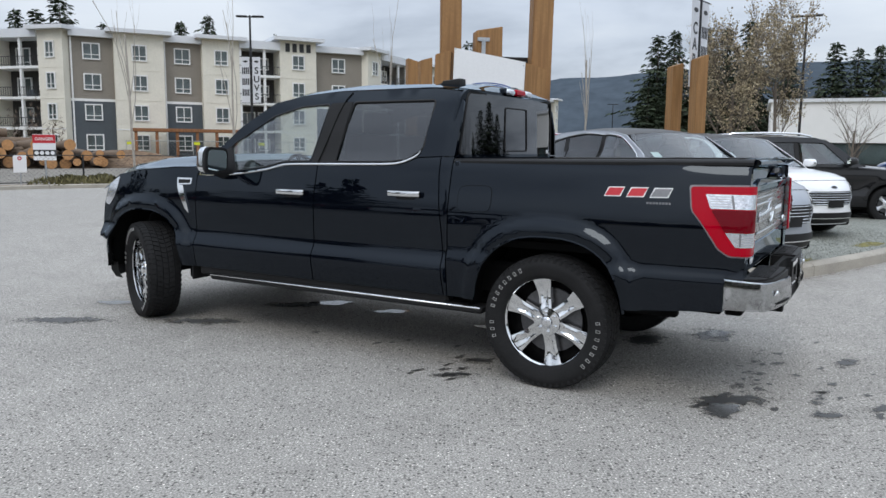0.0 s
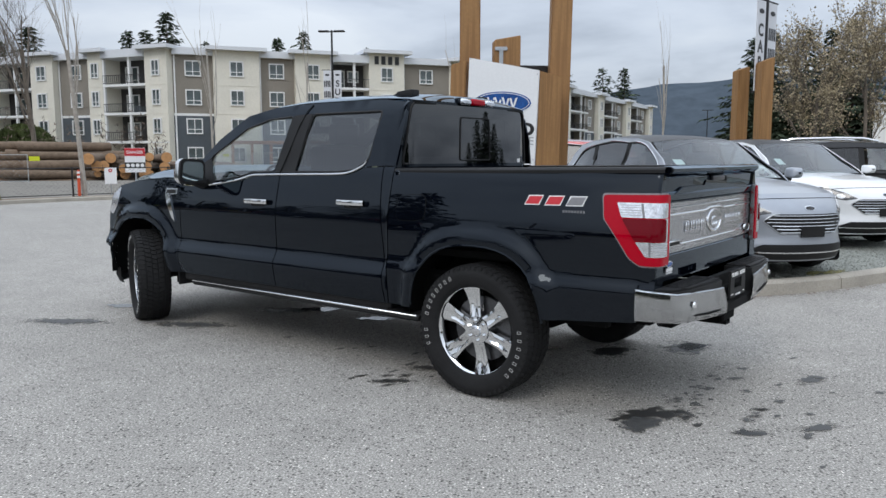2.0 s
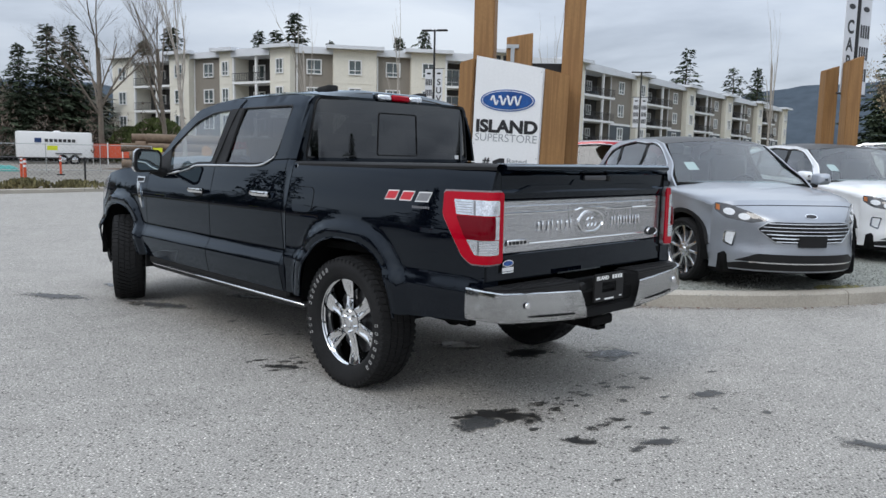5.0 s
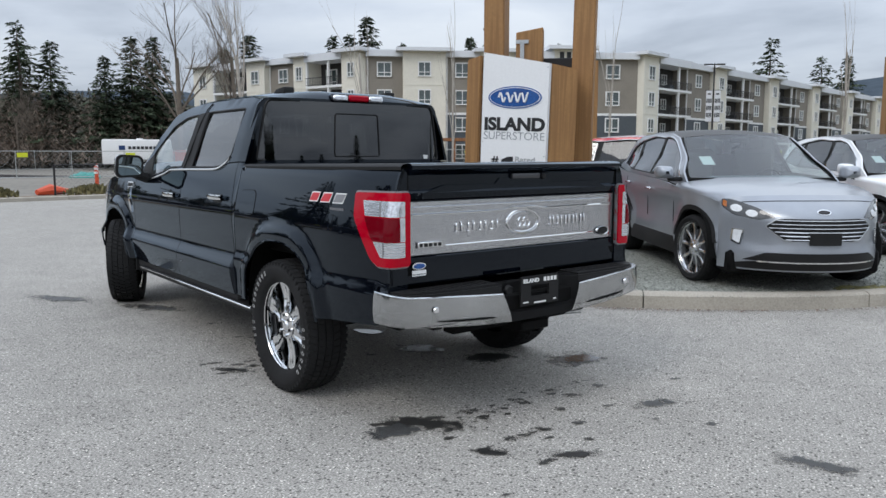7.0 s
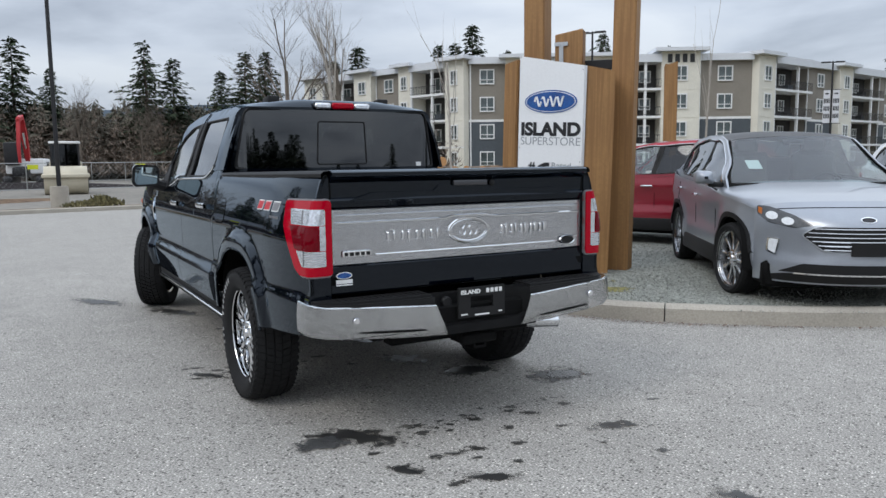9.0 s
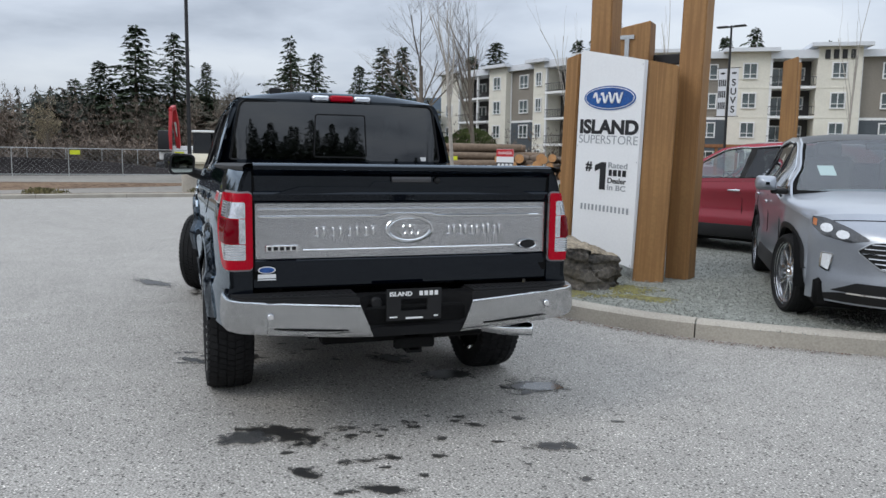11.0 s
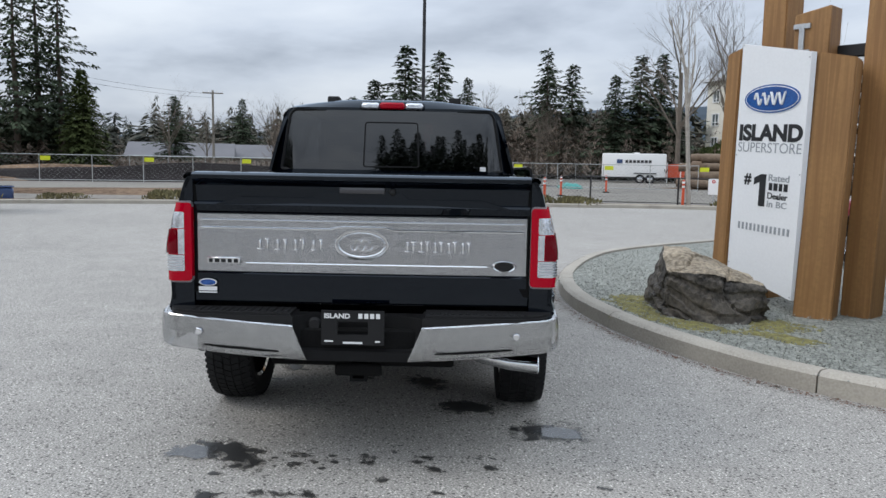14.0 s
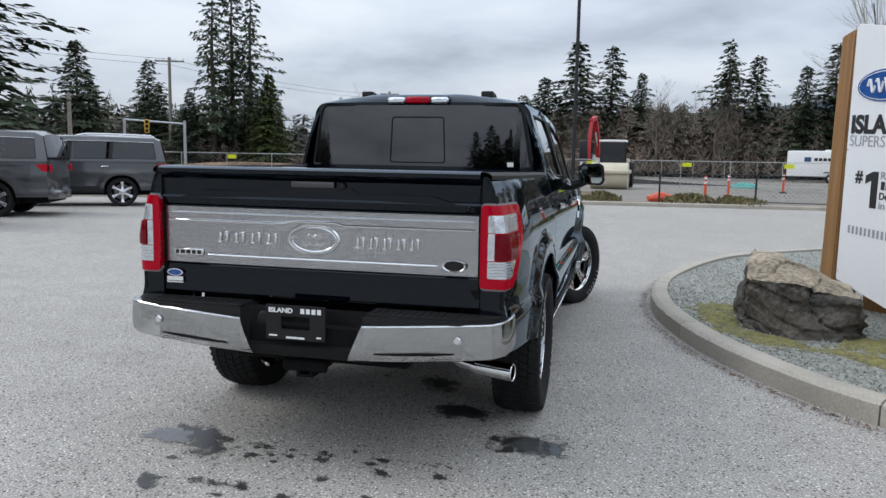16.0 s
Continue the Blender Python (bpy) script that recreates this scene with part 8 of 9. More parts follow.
def add_far_tree(x, y, h, w, bare, broad=False):
    n = 10 if not bare else 7
    for k in range(n):
        t = (k + rng.random() * 0.6) / n
        z = h * (0.04 + 0.92 * t)
        r = w * (math.sin(math.pi * (0.12 + 0.82 * t)) if broad else (1 - t) ** 0.75) * rng.uniform(0.7, 1.2) + 0.15
        for j in range(11 if not bare else 6):
            a = rng.random() * 6.28
            i = len(V)
            p = Vector((x, y, z + (rng.uniform(-0.05, 0.05) * h if not bare else 0)))
            d = Vector((math.cos(a), math.sin(a), rng.uniform(-0.45, 0.25) if not bare else rng.uniform(0.3, 1.2)))
            s = Vector((-d.y, d.x, 0)) * r * (rng.uniform(0.12, 0.26) if not bare else 0.05)
            p = p + d * r * (rng.uniform(0.0, 0.35) if not bare else 0)
            V.extend([tuple(p + Vector((0, 0, h * (0.045 if not bare else 0.09)))), tuple(p + d * r * 0.45 + s), tuple(p + d * r * rng.uniform(0.6, 1.0)), tuple(p + d * r * 0.45 - s)])
            F.append((i, i + 1, i + 2, i + 3))


for k in range(1900):
    az = radians(rng.uniform(112, 300))
    d = rng.uniform(105, 190)
    x, y = d * math.cos(az), d * math.sin(az)
    if -80 < x < -8 and y > 74:
        continue
    if 157 < math.degrees(az) < 172 and d < 125:
        continue
    h = (6.4 + 7.6 * rng.random() ** 1.7) * (0.9 + 0.22 * noise.noise(Vector((az * 9, 0, 0)))) * (d / 140) ** 0.7
    if k % 5 < 2:
        add_far_tree(x, y, h * 0.85, h * 0.36, False, True)
    else:
        add_far_tree(x, y, h, h * 0.25, False)
for k in range(420):
    az = radians(rng.uniform(129.5, 157))
    d = rng.uniform(88, 112)
    h = rng.uniform(5.0, 9.0) * d / 95
    add_far_tree(d * math.cos(az), d * math.sin(az), h, h * rng.uniform(0.22, 0.34), False, k % 3 == 0)
for k in range(330):
    az = radians(rng.uniform(48, 74.5))
    d = rng.uniform(100, 160)
    add_far_tree(d * math.cos(az), d * math.sin(az), rng.uniform(7, 12), 2.4, False)
wood = new("far_wood", mesh_of("far_wood", V, F, M_FARWOOD))
tagged(wood, "dense dark conifer wood behind the building site", "woodland", kind="stuff")
V, F = [], []
for k in range(1500):
    az = radians(rng.uniform(116, 205))
    d = rng.uniform(72, 120)
    x, y = d * math.cos(az), d * math.sin(az)
    if -80 < x < -8 and y > 76:
        continue
    if 157 < math.degrees(az) < 172 and d < 112:
        continue
    add_far_tree(x, y, rng.uniform(2.5, 6.0), rng.uniform(0.8, 1.7), True)
for k in range(700):
    az = radians(rng.uniform(129.5, 160))
    d = rng.uniform(84, 104)
    h = rng.uniform(5.0, 8.5)
    add_far_tree(d * math.cos(az), d * math.sin(az), h, h * rng.uniform(0.2, 0.32), True)
for k in range(1300):
    f = rng.random()
    x, y = -65.5 + 10 * max(0, f - 0.55) / 0.45 - rng.uniform(0, 9), -8 + 64 * f + rng.uniform(-2, 2)
    if y < 40:
        low = 0.45 if 6 < y < 30 else 1.0
        add_far_tree(x, y, rng.uniform(1.2, 3.2) * low, rng.uniform(0.7, 1.4), k % 3 != 0)
tagged(new("bare_thicket", mesh_of("bare_thicket", V, F, M_THICKET)), "grey-brown leafless thicket in front of the wood", "thicket", kind="stuff")


def bare_tree(name, x, y, h, seed, label, category="tree", upright=0.5, r0=0.03, material=None, twigs=5, depth=5, blossom=0, spreadk=1.0, group=""):
    """Trunk with limbs and fine twigs; blossom adds small petals clumps at the twig ends."""
    rng = random.Random(seed)
    t = thing(name, pose(x, y, 0), label, category, group)
    bm_t = bmesh.new()
    bm_b = bmesh.new()
    V, F = [], []

    def grow(p, d, ln, r, lev):
        pts = [p]
        q = p.copy()
        dd = d.copy()
        for k in range(3):
            dd = (dd + Vector((rng.uniform(-1, 1), rng.uniform(-1, 1), rng.uniform(-0.3, 0.6) * upright)) * (0.16 if lev else 0.045)).normalized()
            q = q + dd * ln / 3
            pts.append(q.copy())
        e = r * (0.62 if lev else 0.7)
        add_tube(bm_t if lev < 2 else bm_b, pts, [r, r + (e - r) * 0.33, r + (e - r) * 0.66, e], 7 if lev == 0 else (5 if lev < 2 else 3), False)
        if blossom and lev >= 2:
            for k in range(blossom):
                c = pts[rng.randrange(1, 4)] + Vector([rng.uniform(-0.16, 0.16) for _ in range(3)])
                s = rng.uniform(0.02, 0.05)
                for _ in range(2):
                    a = Vector([rng.uniform(-1, 1) for _ in range(3)]).normalized() * s
                    b = a.cross(Vector([rng.uniform(-1, 1) for _ in range(3)])).normalized() * s
                    i = len(V)
                    V.extend([tuple(c + a), tuple(c + b), tuple(c - a), tuple(c - b)])
                    F.append((i, i + 1, i + 2, i + 3))
        if lev < depth:
            n = twigs if lev else twigs + 3
            for k in range(n):
                f = rng.uniform(0.3 if lev == 0 else 0.2, 1.0)
                i = min(2, int(f * 3))
                o = pts[i] + (pts[i + 1] - pts[i]) * (f * 3 - i)
                a = rng.random() * 6.28
                side = Vector((math.cos(a), math.sin(a), 0))
                nd = (dd * (0.5 + upright) + side * rng.uniform(0.5, 1.0) * spreadk + Vector((0, 0, 0.35 * upright))).normalized()
                grow(o, nd, ln * rng.uniform(0.42, 0.68), max(0.004, r * (1 - 0.5 * f) * 0.5), lev + 1)

    grow(Vector((0, 0, 0)), Vector((0, 0, 1)), h * 0.62, h * r0, 0)
    part("trunk", bm_t, material or M_TWIG, t)
    part("crown", bm_b, material or M_TWIG, t, smooth=0)
    if blossom:
        c = new("blossom", mesh_of("blossom", V, F, M_BLOSSOM))
        c.parent = t
    return t


bare_tree("bare_tree", -47.9, 59.5, 17.0, 3, "large leafless grey tree with spreading limbs", upright=0.5, r0=0.016, twigs=5, depth=4, group="bare trees")
bare_tree("bare_tree", -39.5, 57.5, 16.0, 4, "leafless grey tree with many upright stems", upright=1.1, r0=0.013, twigs=5, depth=4, group="bare trees")
bare_tree("bare_tree", -63.0, 47.0, 9.0, 21, "slender leafless tree in the thicket", upright=0.9, r0=0.012, twigs=5, depth=4, group="bare trees")
bare_tree("bare_tree", -60.5, 52.0, 8.0, 22, "slender leafless tree in the thicket", upright=0.9, r0=0.012, twigs=5, depth=4, group="bare trees")
for x, y, h, sd in ((-84.0, 19.0, 8.6, 61), (-88.0, 24.0, 7.4, 62), (-72.0, 27.5, 8.8, 63), (-74.0, 44.0, 8.0, 64), (-70.0, 52.0, 7.6, 65), (-64.0, 57.5, 8.4, 66)):
    bare_tree("bare_tree", x, y, h, sd, "leafless brown tree before the wood", upright=0.7, r0=0.014, twigs=6, depth=3, spreadk=1.1, group="bare trees")
bare_tree("young_tree", -15.6, 26.2, 8.5, 31, "slim young leafless tree with a pale trunk by the kerb", upright=1.6, r0=0.011, material=M_GREYBARK, twigs=3, depth=3, spreadk=0.42, group="young street trees")
for x, y, h, sd in ((-11.6, 28.6, 8.8, 32), (-8.3, 30.0, 8.4, 33), (-2.5, 33.0, 8.6, 35), (6.5, 36.0, 9.0, 36)):
    bare_tree("young_tree", x, y, h, sd, "very slim young leafless tree with upright twigs", upright=2.4, r0=0.0055, material=M_GREYBARK, twigs=2, depth=2, spreadk=0.22, group="young street trees")
bare_tree("blossom_tree", 10.9, 29.8, 6.4, 41, "broad tree dotted with pale cream blossom", upright=0.9, r0=0.012, twigs=6, depth=4, blossom=2, spreadk=1.0, group="blossom trees")
bare_tree("blossom_tree", 13.4, 31.5, 6.6, 44, "broad tree dotted with pale cream blossom", upright=0.9, r0=0.012, twigs=6, depth=4, blossom=2, spreadk=1.0, group="blossom trees")
bare_tree("blossom_tree", -64.7, 30.1, 5.0, 45, "pale pinkish tree in early blossom before the wood", upright=0.6, r0=0.018, twigs=5, depth=4, blossom=2, group="blossom trees")
bare_tree("small_bare_tree", 12.9, 24.5, 3.4, 51, "small bare round-headed tree in the lot", upright=0.5, r0=0.014, twigs=5, depth=3, group="bare trees")


def bush(x, y, r, h, seed, label, material=None, n=260, group="shrubs"):
    rng = random.Random(seed)
    V, F = [], []
    for k in range(n):
        a, u = rng.random() * 6.28, rng.random() ** 0.5
        z = h * rng.random() ** 0.8
        k_ = math.sqrt(max(0, 1 - (z / h) ** 2)) * 0.9 + 0.15
        p = Vector((r * u * k_ * math.cos(a), r * u * k_ * math.sin(a), z * 0.7))
        d = Vector((rng.uniform(-0.6, 0.6), rng.uniform(-0.6, 0.6), 1)).normalized()
        ln = min(h * rng.uniform(0.18, 0.4), rng.uniform(0.22, 0.42))
        s = d.orthogonal().normalized() * ln * (0.26 if h < 1 else 0.35)
        i = len(V)
        V.extend([tuple(p - s), tuple(p + s), tuple(p + d * ln + s * 0.3), tuple(p + d * ln - s * 0.3)])
        F.append((i, i + 1, i + 2, i + 3))
    ob = new("shrub", mesh_of("shrub", V, F, material or M_SHRUB))
    ob.matrix_world = pose(x, y, 0.07)
    return tagged(ob, label, "shrub", group)


rng = random.Random(5)
strip = offset_line(LOT_EDGE, 0.9, False)
for k in range(10, 52):
    p = strip[k]
    for j in range(rng.choice((0, 0, 0, 2, 3))):
        q = p + (strip[k + 1] - p) * (j / 3)
        bush(q.x + rng.uniform(-0.3, 0.3), q.y + rng.uniform(-0.3, 0.3), rng.uniform(0.4, 0.9), rng.uniform(0.22, 0.42), k * 4 + j, "low olive-green shrub behind the kerb", n=260)
for x, y, r, h, sd in ((-47.0, 66.5, 3.2, 6.0, 2), (-50.5, 67.5, 3.0, 4.8, 3)):
    bush(x, y, r, h, 90 + sd, "dense green broom thicket beside the log pile", M_CEDARLEAF, 5000, "thickets")

# hills on the horizon, distance haze put into their colour
for nm, a0, a1, dist, tab, lab in (("hill_east", 50, 100, 2400, [(50, 240), (66, 250), (74, 236), (78.5, 222), (82, 216), (85, 195), (90, 90), (100, 5)], "far forested mountain with blue-grey haze in its colour"), ("hill_west", 112, 215, 1500, [(112, 60), (124, 95), (131, 118), (138.5, 112), (146, 96), (155, 60), (170, 45), (190, 40), (215, 30)], "low far wooded ridge with blue-grey haze in its colour")):
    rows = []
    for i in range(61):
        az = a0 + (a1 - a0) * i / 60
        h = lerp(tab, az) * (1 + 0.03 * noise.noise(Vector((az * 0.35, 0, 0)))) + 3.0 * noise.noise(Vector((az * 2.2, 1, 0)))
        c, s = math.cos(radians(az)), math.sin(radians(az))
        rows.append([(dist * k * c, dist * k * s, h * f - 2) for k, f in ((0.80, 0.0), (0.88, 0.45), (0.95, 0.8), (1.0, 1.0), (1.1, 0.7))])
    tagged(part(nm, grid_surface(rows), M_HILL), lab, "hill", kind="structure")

# ---- site furniture: lamps, fences, machines, logs ----
M_LOG = mat("log_bark", (0.16, 0.115, 0.08), 0.9, vary=0.35, scale=3, fine=25, bump=0.5, bump_d=0.02)
M_CUT = mat("cut_log_end", (0.46, 0.24, 0.10), 0.8, vary=0.2, scale=6, fine=40, bump=0.1)
M_ORANGE = mat("orange_plastic", (0.62, 0.085, 0.03), 0.5, vary=0.1, bump=0.05)
M_YELLOW = mat("yellow_tag", (0.62, 0.66, 0.02), 0.5, vary=0.05, bump=0)
M_MACHRED = mat("red_machine_paint", (0.42, 0.02, 0.025), 0.4, vary=0.15, scale=1.5, bump=0)
M_MACHCREAM = mat("cream_machine_paint", (0.52, 0.47, 0.36), 0.5, vary=0.15, scale=1.5, bump=0)
M_BANNER = mat("white_banner_cloth", (0.62, 0.63, 0.66), 0.8, vary=0.06, scale=3, bump=0.05)
M_WOODPOLE = mat("weathered_pole", (0.22, 0.2, 0.17), 0.9, vary=0.2, bump=0.1)
M_SILT = mat("black_silt_cloth", (0.034, 0.030, 0.030), 0.9, vary=0.3, scale=1.5, bump=0.2, spec=0.05)
M_BARKCHIP = mat("brown_leaf_litter", (0.12, 0.06, 0.035), 0.9, vary=0.4, scale=8, bump=0, island=0.5)
M_GALV = mat("fence_galvanised", (0.42, 0.43, 0.42), 0.5, 0.6, vary=0.1, bump=0)


def lamp_post(x, y, h, yaw, label, heads=2, banners=None):
    t = thing("street_lamp", pose(x, y, 0, 0, 0, yaw), label, "street lamp", "car park lamps")
    part("base", lathe([(0, 0.75), (0.28, 0.75), (0.30, 0.70), (0.30, 0)], 20), M_CONC, t)
    part("pole", lathe([(0, h), (0.055, h), (0.075, 0.72)], 12), M_DARKSTEEL, t)
    for s in ((1, -1) if heads == 2 else ((1,) if heads else ())):
        bm = bmesh.new()
        add_box(bm, s * 0.45, 0, h - 0.06, 0.62, 0.30, 0.09, 0.03)
        add_box(bm, s * 0.12, 0, h - 0.08, 0.20, 0.07, 0.07)
        part("lamp_head", bm, M_DARKSTEEL, t)
    if banners:
        z0, z1, words = banners
        for s, word in zip((-1, 1), words):
            b = part("banner", box(0.44, 0.02, z1 - z0, 0, (s * 0.30, -0.02, (z0 + z1) / 2)), M_BANNER, t, "hanging white banner with dark print", smooth=0)
            part("banner_arm", tube([(0, 0, z1 + 0.03), (s * 0.62, 0, z1 + 0.03)], 0.02, 6), M_DARKSTEEL, b)
            part("banner_arm", tube([(0, 0, z0 - 0.03), (s * 0.62, 0, z0 - 0.03)], 0.02, 6), M_DARKSTEEL, b)
            bm = lathe([(0, 0.004), (0.13, 0.004), (0.13, 0)], 20, pose(s * 0.30, -0.031, z1 - 0.25, 90, 0, 0) @ Matrix.Diagonal((1, 0.45, 1, 1)))
            part("banner_oval", bm, M_INK, b)
            n = max(3, len(word))
            if word:
                hh = (z1 - z0 - 0.6) / n
                for i, ch in enumerate(word):
                    lettering(ch, s * 0.30, z1 - 0.5 - hh * (i + 0.85), hh * 1.05, M_INK, "banner_letter", 0.012, 0.95, b, -0.032, "CENTER")
            else:
                for i in range(3):
                    for j in range(4):
                        part("banner_bar", box(0.07, 0.004, (z1 - z0 - 0.7) / 5, 0, (s * 0.30 - 0.15 + j * 0.1, -0.032, z1 - 0.75 - i * (z1 - z0 - 0.7) / 3)), M_INK, b, smooth=0)
    return t


lamp_post(-10.95, 43.5, 8.65, 4, "tall dark street lamp with two white banners", 2, (3.9, 6.4, ("", "SUVS")))
lamp_post(0.0, 62.5, 8.2, 12, "tall dark street lamp with two white banners", 2, (3.9, 6.2, ("", "")))
lamp_post(18.7, 41.0, 8.5, -25, "tall dark double-headed street lamp", 2)
lamp_post(-21.0, 17.4, 12.0, 60, "tall slim dark lamp pole at the lot's edge", 2)
lamp_post(6.40, 20.0, 5.6, 50, "dark pole with white banners between timber posts", 0, (3.05, 5.2, ("CARS", "")))
lamp_post(24.0, 112.0, 8.0, 0, "far dark street lamp", 2)
lamp_post(31.0, 120.0, 8.0, 0, "far dark street lamp", 2)


def chain_fence(name, pts, h, post_step, post_r, post_m, wire_m, label, mesh_step, base=0.0, tags=False, rail_r=0.018, wire_r=0.004):
    """Posts, rails and diamond wires along a line."""
    f = thing(name, pose(0, 0, base), label, "fence")
    line = resample([Vector(p) for p in pts], post_step, False)
    first = None
    for i, p in enumerate(line):
        if first is None:
            first = part("post", lathe([(0, h + 0.03), (post_r, h + 0.03), (post_r, -0.2)], 8), post_m, f, at=pose(p.x, p.y, 0))
        else:
            share("post", first, f, pose(p.x, p.y, 0))
        if tags and i % 2 == 0:
            d = (line[min(i + 1, len(line) - 1)] - line[max(i - 1, 0)])
            part("tag", box(0.55, 0.02, 0.26, 0, (0, -0.05, 0)), M_YELLOW, f, "bright yellow tag", smooth=0, at=pose(p.x, p.y, h - 0.22, 0, 0, math.degrees(math.atan2(d.y, d.x))) @ pose(0.35, 0, 0))
    for z in (h, 0.12):
        part("rail", tube([(p.x, p.y, z) for p in line], rail_r, 6), post_m, f)
    V, F = [], []
    for a, b in zip(line, line[1:]):
        d = b - a
        ln = d.length
        u = d / ln
        n = int(ln / mesh_step)
        for i in range(-int(h / mesh_step), n):
            for sg in (1, -1):
                s0, s1 = i * mesh_step, i * mesh_step + h
                if sg < 0:
                    s0, s1 = s1, s0
                z0, z1 = 0.1, h
                c0, c1 = min(max(s0, 0), ln), min(max(s1, 0), ln)
                if abs(c1 - c0) < 0.02:
                    continue
                za = z0 + (z1 - z0) * (c0 - s0) / (s1 - s0)
                zb = z0 + (z1 - z0) * (c1 - s0) / (s1 - s0)
                p, q = a + u * c0, a + u * c1
                k = len(V)
                V.extend([(p.x, p.y, za - wire_r), (p.x, p.y, za + wire_r), (q.x, q.y, zb + wire_r), (q.x, q.y, zb - wire_r)])
                F.append((k, k + 1, k + 2, k + 3))
    w = new("wire_mesh", mesh_of("wire_mesh", V, F, wire_m))
    w.parent = f
    w["kind"] = "stuff"
    return f


edge2 = [p for p in offset_line(LOT_EDGE, 2.3, False) if p.y > 19.6 and p.x < 9]
chain_fence("chain_link_fence", [tuple(p) for p in edge2], 1.08, 3.4, 0.035, M_RAILB, M_RAILB, "low black chain-link fence behind the planted strip", 0.16, wire_r=0.003)
chain_fence("site_fence", [(-50.0, -12.0), (-47.0, 1.5), (-43.2, 16.2), (-39.5, 25.0), (-35.3, 32.8), (-31.5, 37.5), (-26.0, 42.5)], 1.62, 2.9, 0.025, M_GALV, M_GALV, "pale wire panel fence round the building site with yellow tags", 0.30, tags=True, rail_r=0.022, wire_r=0.003)
chain_fence("site_fence", [(-30.0, 72.0), (-12.0, 76.0), (8.0, 82.0)], 1.9, 3.0, 0.03, M_GALV, M_GALV, "pale wire panel fence before the apartment building", 0.40, tags=True, rail_r=0.03, wire_r=0.004)
chain_fence("site_fence", [(-62.0, 12.0), (-61.0, 34.0), (-56.0, 52.0), (-50.0, 62.0)], 1.7, 3.0, 0.03, M_GALV, M_GALV, "pale wire panel fence at the back of the building site", 0.40, rail_r=0.028, wire_r=0.004)

# earth banks on the site
for x, y, sx, sy, h, yaw, m_, lab in ((-24.0, 52.0, 15.0, 4.0, 1.0, 30, M_EARTH, "low brown earth bank by the log pile"), (-50.5, 6.0, 3.0, 26.0, 0.9, 8, M_EARTH, "low bank of brown spoil along the fence"), (-30.8, 11.0, 6.4, 17.0, 0.16, -16, M_EARTH, "bare brown soil between the planted strip and the fence"), (-46.0, 14.0, 1.0, 24.0, 1.1, -14, M_SILT, "sagging strip of black silt cloth behind the fence"), (-46.5, 24.0, 2.0, 20.0, 0.5, -28, M_SILT, "strip of black silt cloth along the bank")):
    bm = bmesh.new()
    bmesh.ops.create_grid(bm, x_segments=24, y_segments=24, size=1.0)
    for v in bm.verts:
        r = v.co.xy.length
        v.co.z = h * smooth01(1.05 - r) * (1 + 0.5 * noise.noise(v.co * 3.1)) - 0.05
        v.co.x *= sx
        v.co.y *= sy
    tagged(part("earth_bank", bm, m_, at=pose(x, y, 0, 0, 0, yaw)), lab, "earth bank", kind="stuff")

# log pile
rng = random.Random(8)
for row in range(4):
    for k in range(7 - row):
        r = rng.uniform(0.26, 0.40)
        ln = rng.uniform(5.2, 7.4)
        off = rng.uniform(-0.9, 0.9)
        bm = bmesh.new()
        add_tube(bm, [(-ln / 2, 0, 0), (-ln / 6, rng.uniform(-0.05, 0.05), 0), (ln / 6, rng.uniform(-0.05, 0.05), 0), (ln / 2, 0, 0)], [r, r * 0.97, r * 0.93, r * 0.88], 12, True)
        for f in bm.faces:
            if len(f.verts) > 4:
                f.material_index = 1
        cy = (k - (6 - row) / 2) * 0.74
        yaw = 34 + rng.uniform(-4, 4)
        a = radians(34)
        tagged(part("log", bm, [M_LOG, M_CUT], at=pose(-30.6 + off * math.cos(a) - cy * math.sin(a), 48.0 + off * math.sin(a) + cy * math.cos(a), 0.38 + row * 0.60, 0, rng.uniform(-1, 1), yaw)), "long bark-covered log with an orange cut end", "log", "log pile")
for k in range(26):
    r = rng.uniform(0.22, 0.36)
    ln = rng.uniform(1.8, 2.8)
    bm = bmesh.new()
    add_tube(bm, [(-ln, 0, 0), (0, rng.uniform(-0.05, 0.05), 0), (ln, 0, 0)], [r, r * 0.95, r * 0.9], 12, True)
    for f in bm.faces:
        if len(f.verts) > 4:
            f.material_index = 1
    row, i = divmod(k, 10)
    tagged(part("log", bm, [M_LOG, M_CUT], at=pose(-28.6 + 0.66 * (i + 0.5 * row), 47.2 + 0.36 * (i + 0.5 * row) + rng.uniform(-0.5, 0.5), 0.32 + row * 0.54, 0, rng.uniform(-3, 3), 118 + rng.uniform(-14, 14))), "bark-covered log lying end-on with an orange cut face", "log", "log pile")

# white cargo trailer
tr = thing("cargo_trailer", pose(-49.3, 55.2, -0.1, 0, 0, 47) @ Matrix.Scale(1.3, 4), "white enclosed cargo trailer on twin wheels", "trailer")
part("body", box(4.5, 2.1, 1.75, 0.12, (0, 0, 1.32), 2), M_TRIMW, tr)
part("roof_vent", box(0.4, 0.4, 0.1, 0.03, (0.2, 0, 2.23)), M_TRIMW, tr)
for k in range(7):
    part("name_bar", box(0.2, 0.02, 0.20, 0, (-0.5 + k * 0.27, -1.06, 1.62)), M_INK, tr, smooth=0)
part("logo_mark", box(0.4, 0.02, 0.30, 0, (-1.0, -1.06, 1.62)), M_BLUEP, tr)
